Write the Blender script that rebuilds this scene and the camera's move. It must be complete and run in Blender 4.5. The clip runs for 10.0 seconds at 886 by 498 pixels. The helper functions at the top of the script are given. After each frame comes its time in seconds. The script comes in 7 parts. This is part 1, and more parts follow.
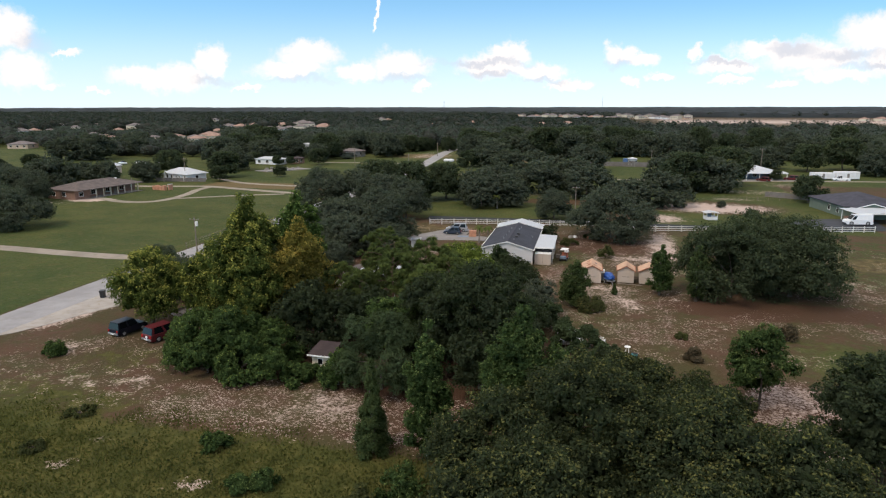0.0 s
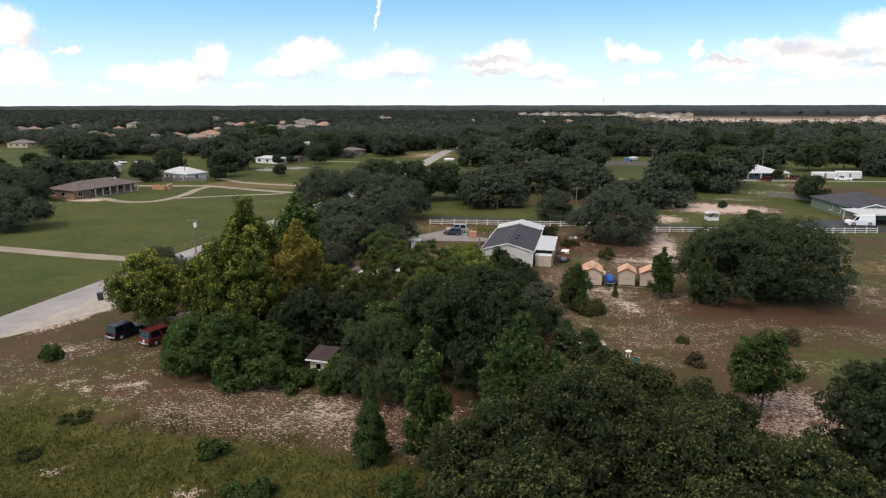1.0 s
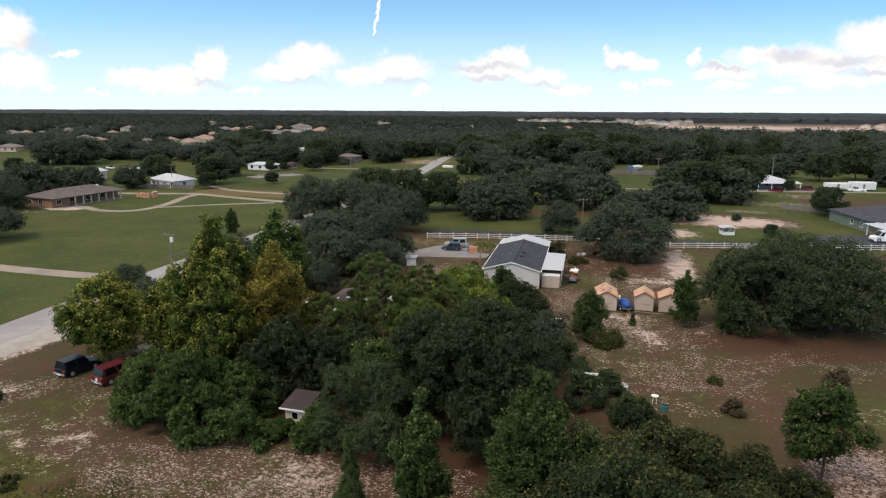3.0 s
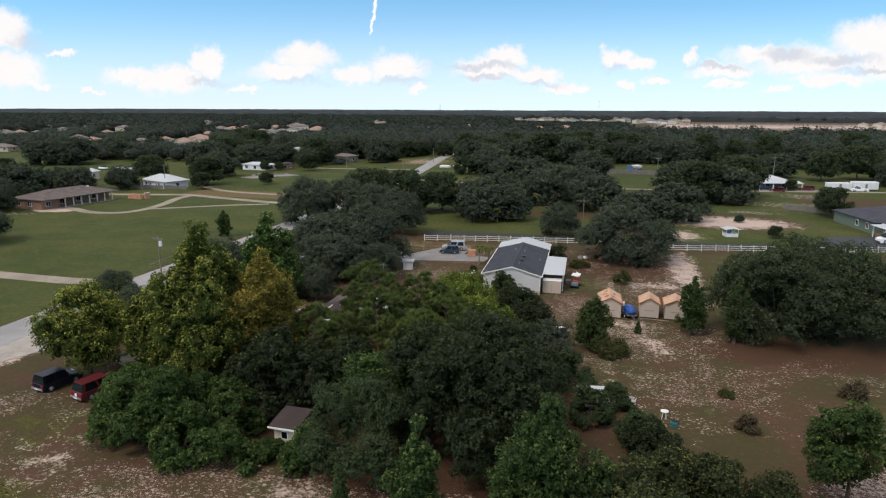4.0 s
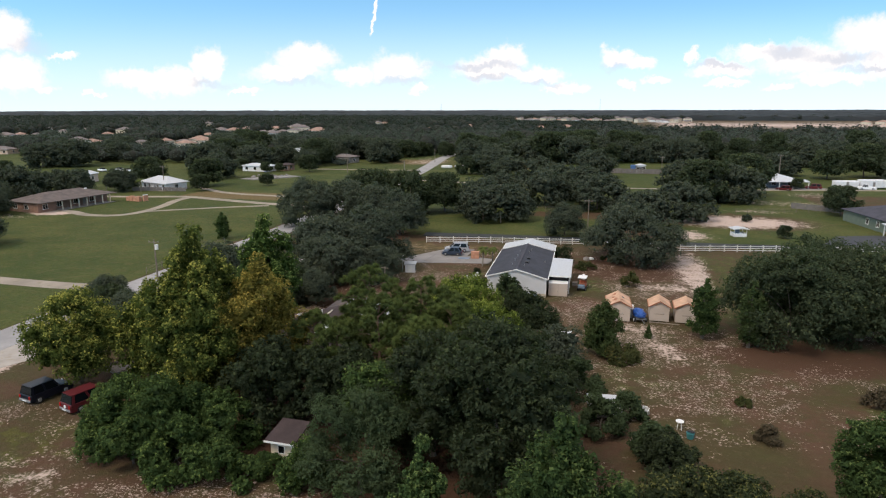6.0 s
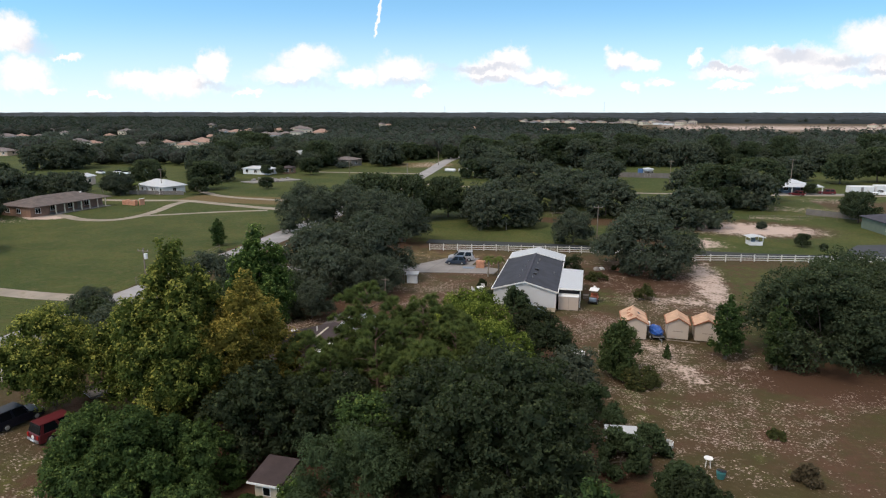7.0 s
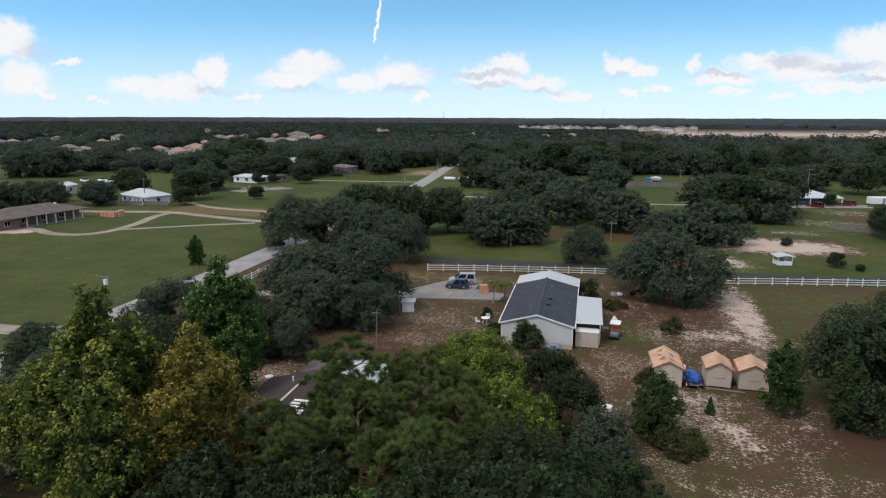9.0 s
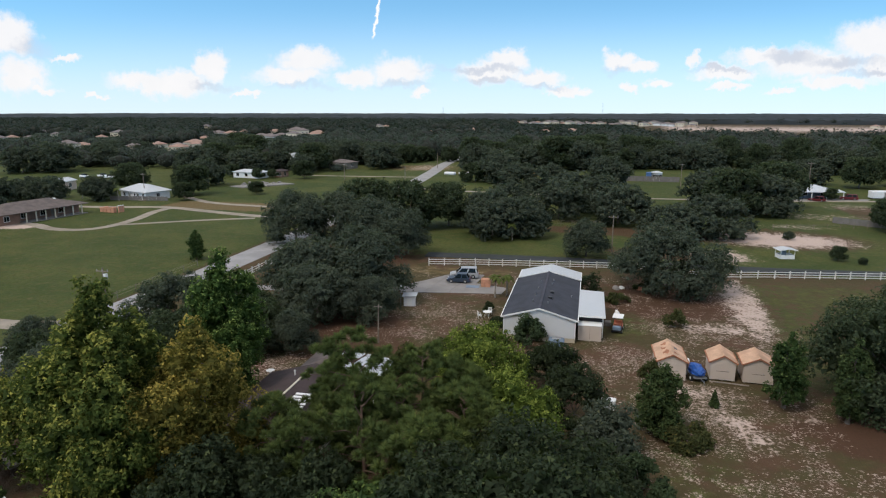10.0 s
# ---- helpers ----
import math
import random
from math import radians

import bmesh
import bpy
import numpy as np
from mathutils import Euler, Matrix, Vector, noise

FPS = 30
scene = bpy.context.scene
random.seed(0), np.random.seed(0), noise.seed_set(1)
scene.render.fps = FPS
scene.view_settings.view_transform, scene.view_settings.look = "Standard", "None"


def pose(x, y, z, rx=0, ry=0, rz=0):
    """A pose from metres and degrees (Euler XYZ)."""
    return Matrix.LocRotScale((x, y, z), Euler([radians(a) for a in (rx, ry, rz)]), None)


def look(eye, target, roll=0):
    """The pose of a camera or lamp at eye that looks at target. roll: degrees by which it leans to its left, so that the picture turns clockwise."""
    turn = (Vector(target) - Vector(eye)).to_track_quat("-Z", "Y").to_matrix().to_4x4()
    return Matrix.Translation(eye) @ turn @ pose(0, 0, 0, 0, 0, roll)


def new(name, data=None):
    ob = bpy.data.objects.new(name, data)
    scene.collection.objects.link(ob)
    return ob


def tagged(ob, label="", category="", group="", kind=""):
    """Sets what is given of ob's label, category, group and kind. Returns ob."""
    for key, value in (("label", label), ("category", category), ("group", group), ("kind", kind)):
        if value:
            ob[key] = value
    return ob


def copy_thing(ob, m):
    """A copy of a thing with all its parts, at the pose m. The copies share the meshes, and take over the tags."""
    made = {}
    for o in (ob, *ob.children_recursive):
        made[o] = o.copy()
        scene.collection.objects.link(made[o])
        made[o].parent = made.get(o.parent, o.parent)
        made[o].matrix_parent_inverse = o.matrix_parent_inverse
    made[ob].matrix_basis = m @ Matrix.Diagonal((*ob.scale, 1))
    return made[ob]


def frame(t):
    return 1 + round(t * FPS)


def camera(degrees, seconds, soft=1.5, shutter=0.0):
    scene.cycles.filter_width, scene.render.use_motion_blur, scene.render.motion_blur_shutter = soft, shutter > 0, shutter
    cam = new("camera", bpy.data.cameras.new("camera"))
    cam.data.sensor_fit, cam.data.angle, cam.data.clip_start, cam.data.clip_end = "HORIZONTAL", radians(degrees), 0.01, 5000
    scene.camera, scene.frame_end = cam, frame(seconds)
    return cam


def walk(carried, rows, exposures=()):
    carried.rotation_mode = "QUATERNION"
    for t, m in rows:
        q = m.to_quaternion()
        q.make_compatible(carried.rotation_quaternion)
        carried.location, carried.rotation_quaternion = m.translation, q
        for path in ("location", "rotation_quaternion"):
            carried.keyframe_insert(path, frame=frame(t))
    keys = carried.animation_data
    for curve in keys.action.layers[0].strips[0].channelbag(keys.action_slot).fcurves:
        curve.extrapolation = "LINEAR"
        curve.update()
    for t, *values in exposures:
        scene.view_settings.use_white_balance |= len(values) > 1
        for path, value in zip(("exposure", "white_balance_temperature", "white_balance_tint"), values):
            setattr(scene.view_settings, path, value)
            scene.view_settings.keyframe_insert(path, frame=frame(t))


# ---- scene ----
cam = camera(70.0, 10.0, 1.2)
PATH = [
    (0, (0.711, -1.059, 25.886), (0.27, 0.84, 25.442), -0.1),
    (0.5, (0.803, -1.076, 26.116), (0.361, 0.822, 25.664), -0.1),
    (1, (0.688, -0.371, 26.311), (0.245, 1.527, 25.861), -0.1),
    (1.5, (0.354, 1.229, 26.371), (-0.09, 3.127, 25.923), -0.1),
    (2, (-0.212, 3.426, 26.403), (-0.656, 5.324, 25.957), 0.0),
    (2.5, (-0.825, 6.119, 26.241), (-1.27, 8.02, 25.804), 0.2),
    (3.8, (-2.19, 11.25, 26.40), (-2.614, 13.154, 25.969), 0.2),
    (4, (-2.243, 11.557, 26.393), (-2.671, 13.461, 25.957), 0.2),
    (4.5, (-2.302, 11.52, 26.172), (-2.73, 13.423, 25.728), 0.1),
    (5, (-2.344, 11.499, 26.03), (-2.772, 13.4, 25.582), -0.0),
    (5.5, (-2.564, 12.281, 26.065), (-2.994, 14.183, 25.623), -0.1),
    (7, (-4.161, 18.774, 26.233), (-4.604, 20.676, 25.804), -0.0),
    (7.5, (-4.941, 22.102, 26.199), (-5.39, 24.004, 25.774), 0.1),
    (8, (-5.899, 26.023, 26.102), (-6.341, 27.934, 25.708), 0.3),
    (8.5, (-6.501, 28.364, 26.406), (-6.94, 30.273, 26.002), 0.2),
    (9, (-6.886, 29.61, 26.514), (-7.325, 31.516, 26.101), 0.1),
    (9.5, (-7.148, 29.911, 26.408), (-7.587, 31.815, 25.981), 0.0),
    (10, (-7.196, 29.908, 26.156), (-7.634, 31.812, 25.73), -0.0),
]
walk(cam, [(t, look(e, g, r)) for t, e, g, r in PATH], [(0.0, 0.06, 7000, 13), (0.5, 0.12, 7300, 14), (2.4, 0.12, 7300, 14), (4.0, -0.03, 6850, 12), (5.5, 0.10, 7000, 13), (7.0, 0.06, 6900, 12.5), (7.5, 0.04, 6880, 12.3), (8.0, -0.16, 6550, 10), (8.6, -0.13, 6550, 10), (10.0, -0.08, 6600, 10)])

# ---------------------------------------------------------------- world, sun, exposure
SUN_ELEV, SUN_ROT = radians(52), radians(215)


def val(nt, op, a, b=None, c=None, clamp=False):
    """A math node on sockets or numbers; returns its output."""
    n = nt.nodes.new("ShaderNodeMath")
    n.operation, n.use_clamp = op, clamp
    for i, v in enumerate((a, b, c)):
        if v is None:
            continue
        if isinstance(v, (int, float)):
            n.inputs[i].default_value = v
        else:
            nt.links.new(v, n.inputs[i])
    return n.outputs[0]


def step(nt, v, lo, hi):
    n = nt.nodes.new("ShaderNodeMapRange")
    n.interpolation_type = "SMOOTHSTEP"
    n.inputs["From Min"].default_value, n.inputs["From Max"].default_value = lo, hi
    nt.links.new(v, n.inputs["Value"])
    return n.outputs["Result"]


def mixc(nt, fac, a, b, blend="MIX"):
    n = nt.nodes.new("ShaderNodeMix")
    n.data_type, n.blend_type = "RGBA", blend
    for sock, v in ((n.inputs[0], fac), (n.inputs[6], a), (n.inputs[7], b)):
        if isinstance(v, (int, float)):
            sock.default_value = v
        elif isinstance(v, tuple):
            sock.default_value = (*v[:3], 1)
        else:
            nt.links.new(v, sock)
    return n.outputs[2]


def noise_at(nt, vec, scale, detail=4.0, rough=0.55, color=False):
    n = nt.nodes.new("ShaderNodeTexNoise")
    n.inputs["Scale"].default_value, n.inputs["Detail"].default_value, n.inputs["Roughness"].default_value = scale, detail, rough
    if vec is not None:
        nt.links.new(vec, n.inputs["Vector"])
    return n.outputs["Color" if color else "Fac"]


world = bpy.data.worlds.new("world")
scene.world = world
world.use_nodes = True
wn = world.node_tree
wn.nodes.clear()
sky = wn.nodes.new("ShaderNodeTexSky")
sky.sky_type, sky.sun_disc = "NISHITA", False
sky.sun_elevation, sky.sun_rotation = SUN_ELEV, SUN_ROT
sky.air_density, sky.dust_density, sky.ozone_density = 1.3, 0.6, 1.5
SKY_STRENGTH = 0.15
lift = wn.nodes.new("ShaderNodeVectorMath")
lift.operation = "MULTIPLY_ADD"
lift.inputs[1].default_value, lift.inputs[2].default_value = (1, 1, 2.6), (0, 0, 0.12)
raised = wn.nodes.new("ShaderNodeVectorMath")
raised.operation = "NORMALIZE"
wn.links.new(lift.outputs[0], raised.inputs[0])
wn.links.new(raised.outputs[0], sky.inputs["Vector"])
# direction of view laid flat: u across, v up, round the walk's heading
tc = wn.nodes.new("ShaderNodeTexCoord")
wn.links.new(tc.outputs["Generated"], lift.inputs[0])
HEAD = radians(13.06)


def dotted(v):
    n = wn.nodes.new("ShaderNodeVectorMath")
    n.operation = "DOT_PRODUCT"
    wn.links.new(tc.outputs["Generated"], n.inputs[0])
    n.inputs[1].default_value = v
    return n.outputs["Value"]


ahead = val(wn, "MAXIMUM", val(wn, "ABSOLUTE", dotted((-math.sin(HEAD), math.cos(HEAD), 0))), 0.05)
U = val(wn, "DIVIDE", dotted((math.cos(HEAD), math.sin(HEAD), 0)), ahead)
V = val(wn, "DIVIDE", dotted((0, 0, 1)), ahead)
comb = wn.nodes.new("ShaderNodeCombineXYZ")
wn.links.new(U, comb.inputs[0]), wn.links.new(V, comb.inputs[1])
puff = noise_at(wn, comb.outputs[0], 34, 7, 0.66, True)
fray = wn.nodes.new("ShaderNodeVectorMath")
fray.operation = "MULTIPLY_ADD"
wn.links.new(puff, fray.inputs[0])
fray.inputs[1].default_value = (0.070, 0.046, 0)
wn.links.new(comb.outputs[0], fray.inputs[2])
# cumulus heaps: u, v, half width, half height
HEAPS = [
    (-0.655, 0.110, 0.045, 0.030), (-0.640, 0.052, 0.042, 0.026), (-0.572, 0.078, 0.026, 0.006), (-0.455, 0.044, 0.060, 0.016), (-0.405, 0.040, 0.055, 0.020),
    (-0.352, 0.066, 0.022, 0.024), (-0.205, 0.076, 0.048, 0.020), (-0.232, 0.052, 0.055, 0.014), (-0.130, 0.050, 0.030, 0.015), (-0.065, 0.060, 0.045, 0.022),
    (0.075, 0.058, 0.055, 0.019), (0.100, 0.078, 0.032, 0.016), (0.148, 0.050, 0.038, 0.015), (0.268, 0.076, 0.024, 0.014), (0.300, 0.066, 0.026, 0.011),
    (0.384, 0.077, 0.012, 0.011), (0.435, 0.056, 0.050, 0.013), (0.490, 0.080, 0.055, 0.014), (0.565, 0.072, 0.085, 0.022), (0.655, 0.104, 0.060, 0.030),
    (0.700, 0.066, 0.070, 0.026),
    (-0.61, 0.030, 0.022, 0.007), (-0.53, 0.024, 0.018, 0.004), (-0.30, 0.026, 0.024, 0.004), (-0.03, 0.028, 0.014, 0.007), (0.195, 0.031, 0.034, 0.008), (0.29, 0.034, 0.016, 0.006),
    (0.335, 0.042, 0.020, 0.007), (0.44, 0.034, 0.030, 0.005), (0.52, 0.030, 0.024, 0.005), (0.60, 0.044, 0.070, 0.010),
]
GREYS = [(0.055, 0.062, 0.062, 0.004), (0.070, 0.045, 0.034, 0.004), (0.530, 0.081, 0.030, 0.007), (0.615, 0.074, 0.042, 0.007), (-0.615, 0.092, 0.022, 0.011),
         (0.268, 0.060, 0.014, 0.005), (-0.215, 0.036, 0.040, 0.004), (-0.060, 0.038, 0.034, 0.004), (-0.345, 0.037, 0.030, 0.005), (0.150, 0.036, 0.03, 0.003), (0.42, 0.062, 0.04, 0.003), (0.66, 0.058, 0.05, 0.004)]


def heaped(rows, where):
    top = None
    for u, v, w, h in rows:
        a = wn.nodes.new("ShaderNodeVectorMath")
        a.operation = "MULTIPLY_ADD"
        wn.links.new(where, a.inputs[0])
        a.inputs[1].default_value = (1 / w, 1 / h, 0)
        a.inputs[2].default_value = (-u / w, -v / h, 0)
        b = wn.nodes.new("ShaderNodeVectorMath")
        b.operation = "LENGTH"
        wn.links.new(a.outputs[0], b.inputs[0])
        top = b.outputs["Value"] if top is None else val(wn, "SMOOTH_MIN", top, b.outputs["Value"], 0.25)
    return top


off = wn.nodes.new("ShaderNodeVectorMath")
off.operation = "ADD"
wn.links.new(fray.outputs[0], off.inputs[0])
off.inputs[1].default_value = (-0.035, -0.023, 0)
near_heap = heaped(HEAPS, off.outputs[0])
near_grey = heaped(GREYS, off.outputs[0])
cover = val(wn, "SUBTRACT", 1.0, step(wn, near_heap, 0.55, 1.30))
greyed = val(wn, "SUBTRACT", 1.0, step(wn, near_grey, 0.3, 1.9))
# a bright veil close over the horizon, and a broken cloud deck higher up, out of the lens's reach
veil = val(wn, "MULTIPLY", val(wn, "SUBTRACT", 1.0, step(wn, V, -0.02, 0.165)), 0.82)
deck = val(wn, "MULTIPLY", step(wn, noise_at(wn, tc.outputs["Generated"], 3.0, 5), 0.36, 0.50), step(wn, dotted((0, 0, 1)), 0.2, 0.36))
# vapour trail
line = val(wn, "SUBTRACT", U, val(wn, "MULTIPLY_ADD", V, 0.21, -0.1265))
wob = val(wn, "MULTIPLY", val(wn, "SUBTRACT", noise_at(wn, comb.outputs[0], 95, 3), 0.5), 0.013)
trail = val(wn, "SUBTRACT", 1.0, step(wn, val(wn, "ABSOLUTE", val(wn, "ADD", line, wob)), 0.0006, 0.0032))
trail = val(wn, "MULTIPLY", trail, val(wn, "MULTIPLY", step(wn, V, 0.104, 0.112), val(wn, "SUBTRACT", 1.0, step(wn, V, 0.163, 0.175))))
bright = wn.nodes.new("ShaderNodeVectorMath")
bright.operation = "SCALE"
wn.links.new(sky.outputs[0], bright.inputs[0])
bright.inputs["Scale"].default_value = SKY_STRENGTH
blue = mixc(wn, 1.0, bright.outputs[0], (1.14, 1.70, 1.74), "MULTIPLY")
c = mixc(wn, veil, blue, (0.83, 0.90, 0.98))
c = mixc(wn, deck, c, (0.92, 0.90, 0.90))
lit = mixc(wn, greyed, mixc(wn, noise_at(wn, comb.outputs[0], 30, 4), (0.95, 0.96, 0.99), (1.07, 1.05, 1.06)), (0.74, 0.78, 0.87))
c = mixc(wn, val(wn, "MULTIPLY", cover, 0.94), c, lit)
c = mixc(wn, val(wn, "MULTIPLY", greyed, 0.3), c, (0.64, 0.70, 0.82))
c = mixc(wn, trail, c, (1.1, 1.1, 1.12))
bg = wn.nodes.new("ShaderNodeBackground")
wn.links.new(c, bg.inputs["Color"])
wout = wn.nodes.new("ShaderNodeOutputWorld")
wn.links.new(bg.outputs[0], wout.inputs["Surface"])

sun = new("sun", bpy.data.lights.new("sun", "SUN"))
sun.data.energy, sun.data.angle, sun.data.color = 1.7, radians(16), (1.0, 0.92, 0.80)
sun.matrix_world = look((0, 0, 60), Vector((0, 0, 60)) - Vector((math.sin(SUN_ROT) * math.cos(SUN_ELEV), math.cos(SUN_ROT) * math.cos(SUN_ELEV), math.sin(SUN_ELEV))))

# ---------------------------------------------------------------- materials


def blank(name):
    m = bpy.data.materials.new(name)
    m.use_nodes = True
    nt = m.node_tree
    return m, nt, nt.nodes["Principled BSDF"]


def bumped(nt, bsdf, height, strength=0.4, dist=0.05):
    b = nt.nodes.new("ShaderNodeBump")
    b.inputs["Strength"].default_value, b.inputs["Distance"].default_value = strength, dist
    nt.links.new(height, b.inputs["Height"])
    nt.links.new(b.outputs[0], bsdf.inputs["Normal"])


def coords(nt):
    return nt.nodes.new("ShaderNodeTexCoord").outputs["Object"]


def plain(name, col, rough=0.6, metal=0.0, var=0.18, coarse=0.8, fine=9.0, bump=0.15, dirt=None, dirt_amount=0.25):
    """A painted or raw surface: base colour with broad stains, fine grain and a little relief."""
    m, nt, b = blank(name)
    o = coords(nt)
    n1, n2 = noise_at(nt, o, coarse, 4), noise_at(nt, o, fine, 5)
    dark = tuple(x * (1 - var) for x in col)
    lite = tuple(min(1, x * (1 + var)) for x in col)
    base = mixc(nt, step(nt, n1, 0.3, 0.7), dark, lite)
    base = mixc(nt, val(nt, "MULTIPLY", step(nt, n2, 0.35, 0.75), 0.35), base, dark)
    if dirt:
        base = mixc(nt, val(nt, "MULTIPLY", step(nt, noise_at(nt, o, coarse * 2.3, 6, 0.65), 0.5, 0.68), dirt_amount), base, dirt)
    info = nt.nodes.new("ShaderNodeObjectInfo")
    base = mixc(nt, val(nt, "MULTIPLY", info.outputs["Random"], var * 0.6), base, dark)
    nt.links.new(base, b.inputs["Base Color"])
    b.inputs["Roughness"].default_value, b.inputs["Metallic"].default_value = rough, metal
    if bump:
        bumped(nt, b, n2, bump, 0.02)
    return m


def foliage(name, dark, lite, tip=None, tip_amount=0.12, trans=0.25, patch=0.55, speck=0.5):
    """Leaves: every leaf its own shade, some of the lighter ones fresh or turned."""
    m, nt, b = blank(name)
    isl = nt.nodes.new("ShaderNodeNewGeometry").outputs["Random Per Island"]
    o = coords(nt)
    # each branch and leaf its own shade, with top light and inner shade added
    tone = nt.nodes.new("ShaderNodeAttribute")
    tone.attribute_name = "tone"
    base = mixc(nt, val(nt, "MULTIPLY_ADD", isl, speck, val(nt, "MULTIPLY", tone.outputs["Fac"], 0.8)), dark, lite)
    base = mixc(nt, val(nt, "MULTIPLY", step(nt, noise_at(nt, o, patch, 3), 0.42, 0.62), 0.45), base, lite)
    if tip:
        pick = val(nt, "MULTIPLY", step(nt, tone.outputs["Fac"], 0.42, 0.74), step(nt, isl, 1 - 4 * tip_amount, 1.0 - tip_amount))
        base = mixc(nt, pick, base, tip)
    info = nt.nodes.new("ShaderNodeObjectInfo")
    base = mixc(nt, val(nt, "MULTIPLY", info.outputs["Random"], 0.3), base, dark)
    nt.links.new(base, b.inputs["Base Color"])
    b.inputs["Roughness"].default_value = 0.75
    b.inputs["Specular IOR Level"].default_value = 0.12
    tr = nt.nodes.new("ShaderNodeBsdfTranslucent")
    nt.links.new(mixc(nt, 0.5, base, (0.10, 0.15, 0.02)), tr.inputs["Color"])
    mx = nt.nodes.new("ShaderNodeMixShader")
    mx.inputs[0].default_value = trans
    nt.links.new(b.outputs[0], mx.inputs[1]), nt.links.new(tr.outputs[0], mx.inputs[2])
    nt.links.new(mx.outputs[0], nt.nodes["Material Output"].inputs["Surface"])
    return m


def ground_material():
    m, nt, b = blank("ground")
    o = coords(nt)
    a1, a2 = nt.nodes.new("ShaderNodeAttribute"), nt.nodes.new("ShaderNodeAttribute")
    a1.attribute_name, a2.attribute_name = "cover_a", "cover_b"
    s1, s2 = nt.nodes.new("ShaderNodeSeparateColor"), nt.nodes.new("ShaderNodeSeparateColor")
    nt.links.new(a1.outputs["Color"], s1.inputs[0]), nt.links.new(a2.outputs["Color"], s2.inputs[0])
    lawn, sand, meadow = s1.outputs[0], s1.outputs[1], s1.outputs[2]
    litter, bare, dry = s2.outputs[0], s2.outputs[1], s2.outputs[2]
    big, mid, fleck, grain = noise_at(nt, o, 0.09, 5), noise_at(nt, o, 0.6, 5), noise_at(nt, o, 2.6, 4, 0.58), noise_at(nt, o, 9, 4)
    base = mixc(nt, step(nt, big, 0.40, 0.60), (0.102, 0.057, 0.037), (0.074, 0.057, 0.027))
    sand = val(nt, "MULTIPLY", sand, val(nt, "MULTIPLY_ADD", step(nt, noise_at(nt, o, 0.16, 3), 0.36, 0.62), 0.75, 0.35))
    base = mixc(nt, val(nt, "MULTIPLY", step(nt, mid, 0.45, 0.7), 0.55), base, (0.080, 0.051, 0.030))
    base = mixc(nt, val(nt, "MULTIPLY", step(nt, noise_at(nt, o, 0.24, 4, 0.6), 0.44, 0.62), 0.5), base, (0.062, 0.056, 0.024))
    base = mixc(nt, val(nt, "MULTIPLY", step(nt, noise_at(nt, o, 0.36, 6, 0.68), 0.46, 0.66), 0.55), base, (0.070, 0.067, 0.026))
    base = mixc(nt, val(nt, "MULTIPLY", step(nt, noise_at(nt, o, 1.5, 5, 0.7), 0.50, 0.68), 0.5), base, (0.115, 0.084, 0.050))
    green = mixc(nt, step(nt, big, 0.3, 0.7), (0.050, 0.072, 0.019), (0.094, 0.106, 0.031))
    green = mixc(nt, val(nt, "MULTIPLY", step(nt, mid, 0.42, 0.66), 0.5), green, (0.092, 0.080, 0.026))
    green = mixc(nt, val(nt, "MULTIPLY", step(nt, noise_at(nt, o, 0.03, 5, 0.6), 0.42, 0.60), 0.6), green, (0.042, 0.068, 0.018))
    green = mixc(nt, val(nt, "MULTIPLY", step(nt, noise_at(nt, o, 0.30, 6, 0.7), 0.50, 0.72), 0.55), green, (0.118, 0.112, 0.044))
    green = mixc(nt, val(nt, "MULTIPLY", step(nt, noise_at(nt, o, 1.7, 5, 0.7), 0.46, 0.66), 0.6), green, (0.030, 0.044, 0.013))
    green = mixc(nt, val(nt, "MULTIPLY", step(nt, noise_at(nt, o, 0.8, 6, 0.72), 0.54, 0.68), 0.5), green, (0.125, 0.120, 0.050))
    tall = mixc(nt, step(nt, mid, 0.35, 0.68), (0.050, 0.054, 0.014), (0.104, 0.096, 0.028))
    tall = mixc(nt, val(nt, "MULTIPLY", step(nt, big, 0.4, 0.7), 0.4), tall, (0.055, 0.070, 0.016))
    ragged = val(nt, "MULTIPLY", val(nt, "SUBTRACT", mid, 0.5), 1.1)

    def edge(w, lo=0.35, hi=0.65):
        return step(nt, val(nt, "ADD", w, ragged), lo, hi)

    base = mixc(nt, edge(lawn), base, green)
    base = mixc(nt, edge(meadow), base, tall)
    base = mixc(nt, edge(dry), base, (0.150, 0.110, 0.052))
    base = mixc(nt, val(nt, "MULTIPLY", edge(litter), 0.85), base, mixc(nt, grain, (0.066, 0.034, 0.022), (0.100, 0.052, 0.033)))
    base = mixc(nt, val(nt, "MULTIPLY", step(nt, grain, 0.4, 0.75), 0.45), base, mixc(nt, 0.5, base, (0.03, 0.028, 0.012)))
    pale = mixc(nt, grain, (0.42, 0.315, 0.265), (0.61, 0.49, 0.435))
    warp = nt.nodes.new("ShaderNodeVectorMath")
    warp.operation = "MULTIPLY_ADD"
    nt.links.new(noise_at(nt, o, 5.0, 3, 0.6, True), warp.inputs[0])
    warp.inputs[1].default_value = (0.62, 0.36, 0)
    nt.links.new(o, warp.inputs[2])

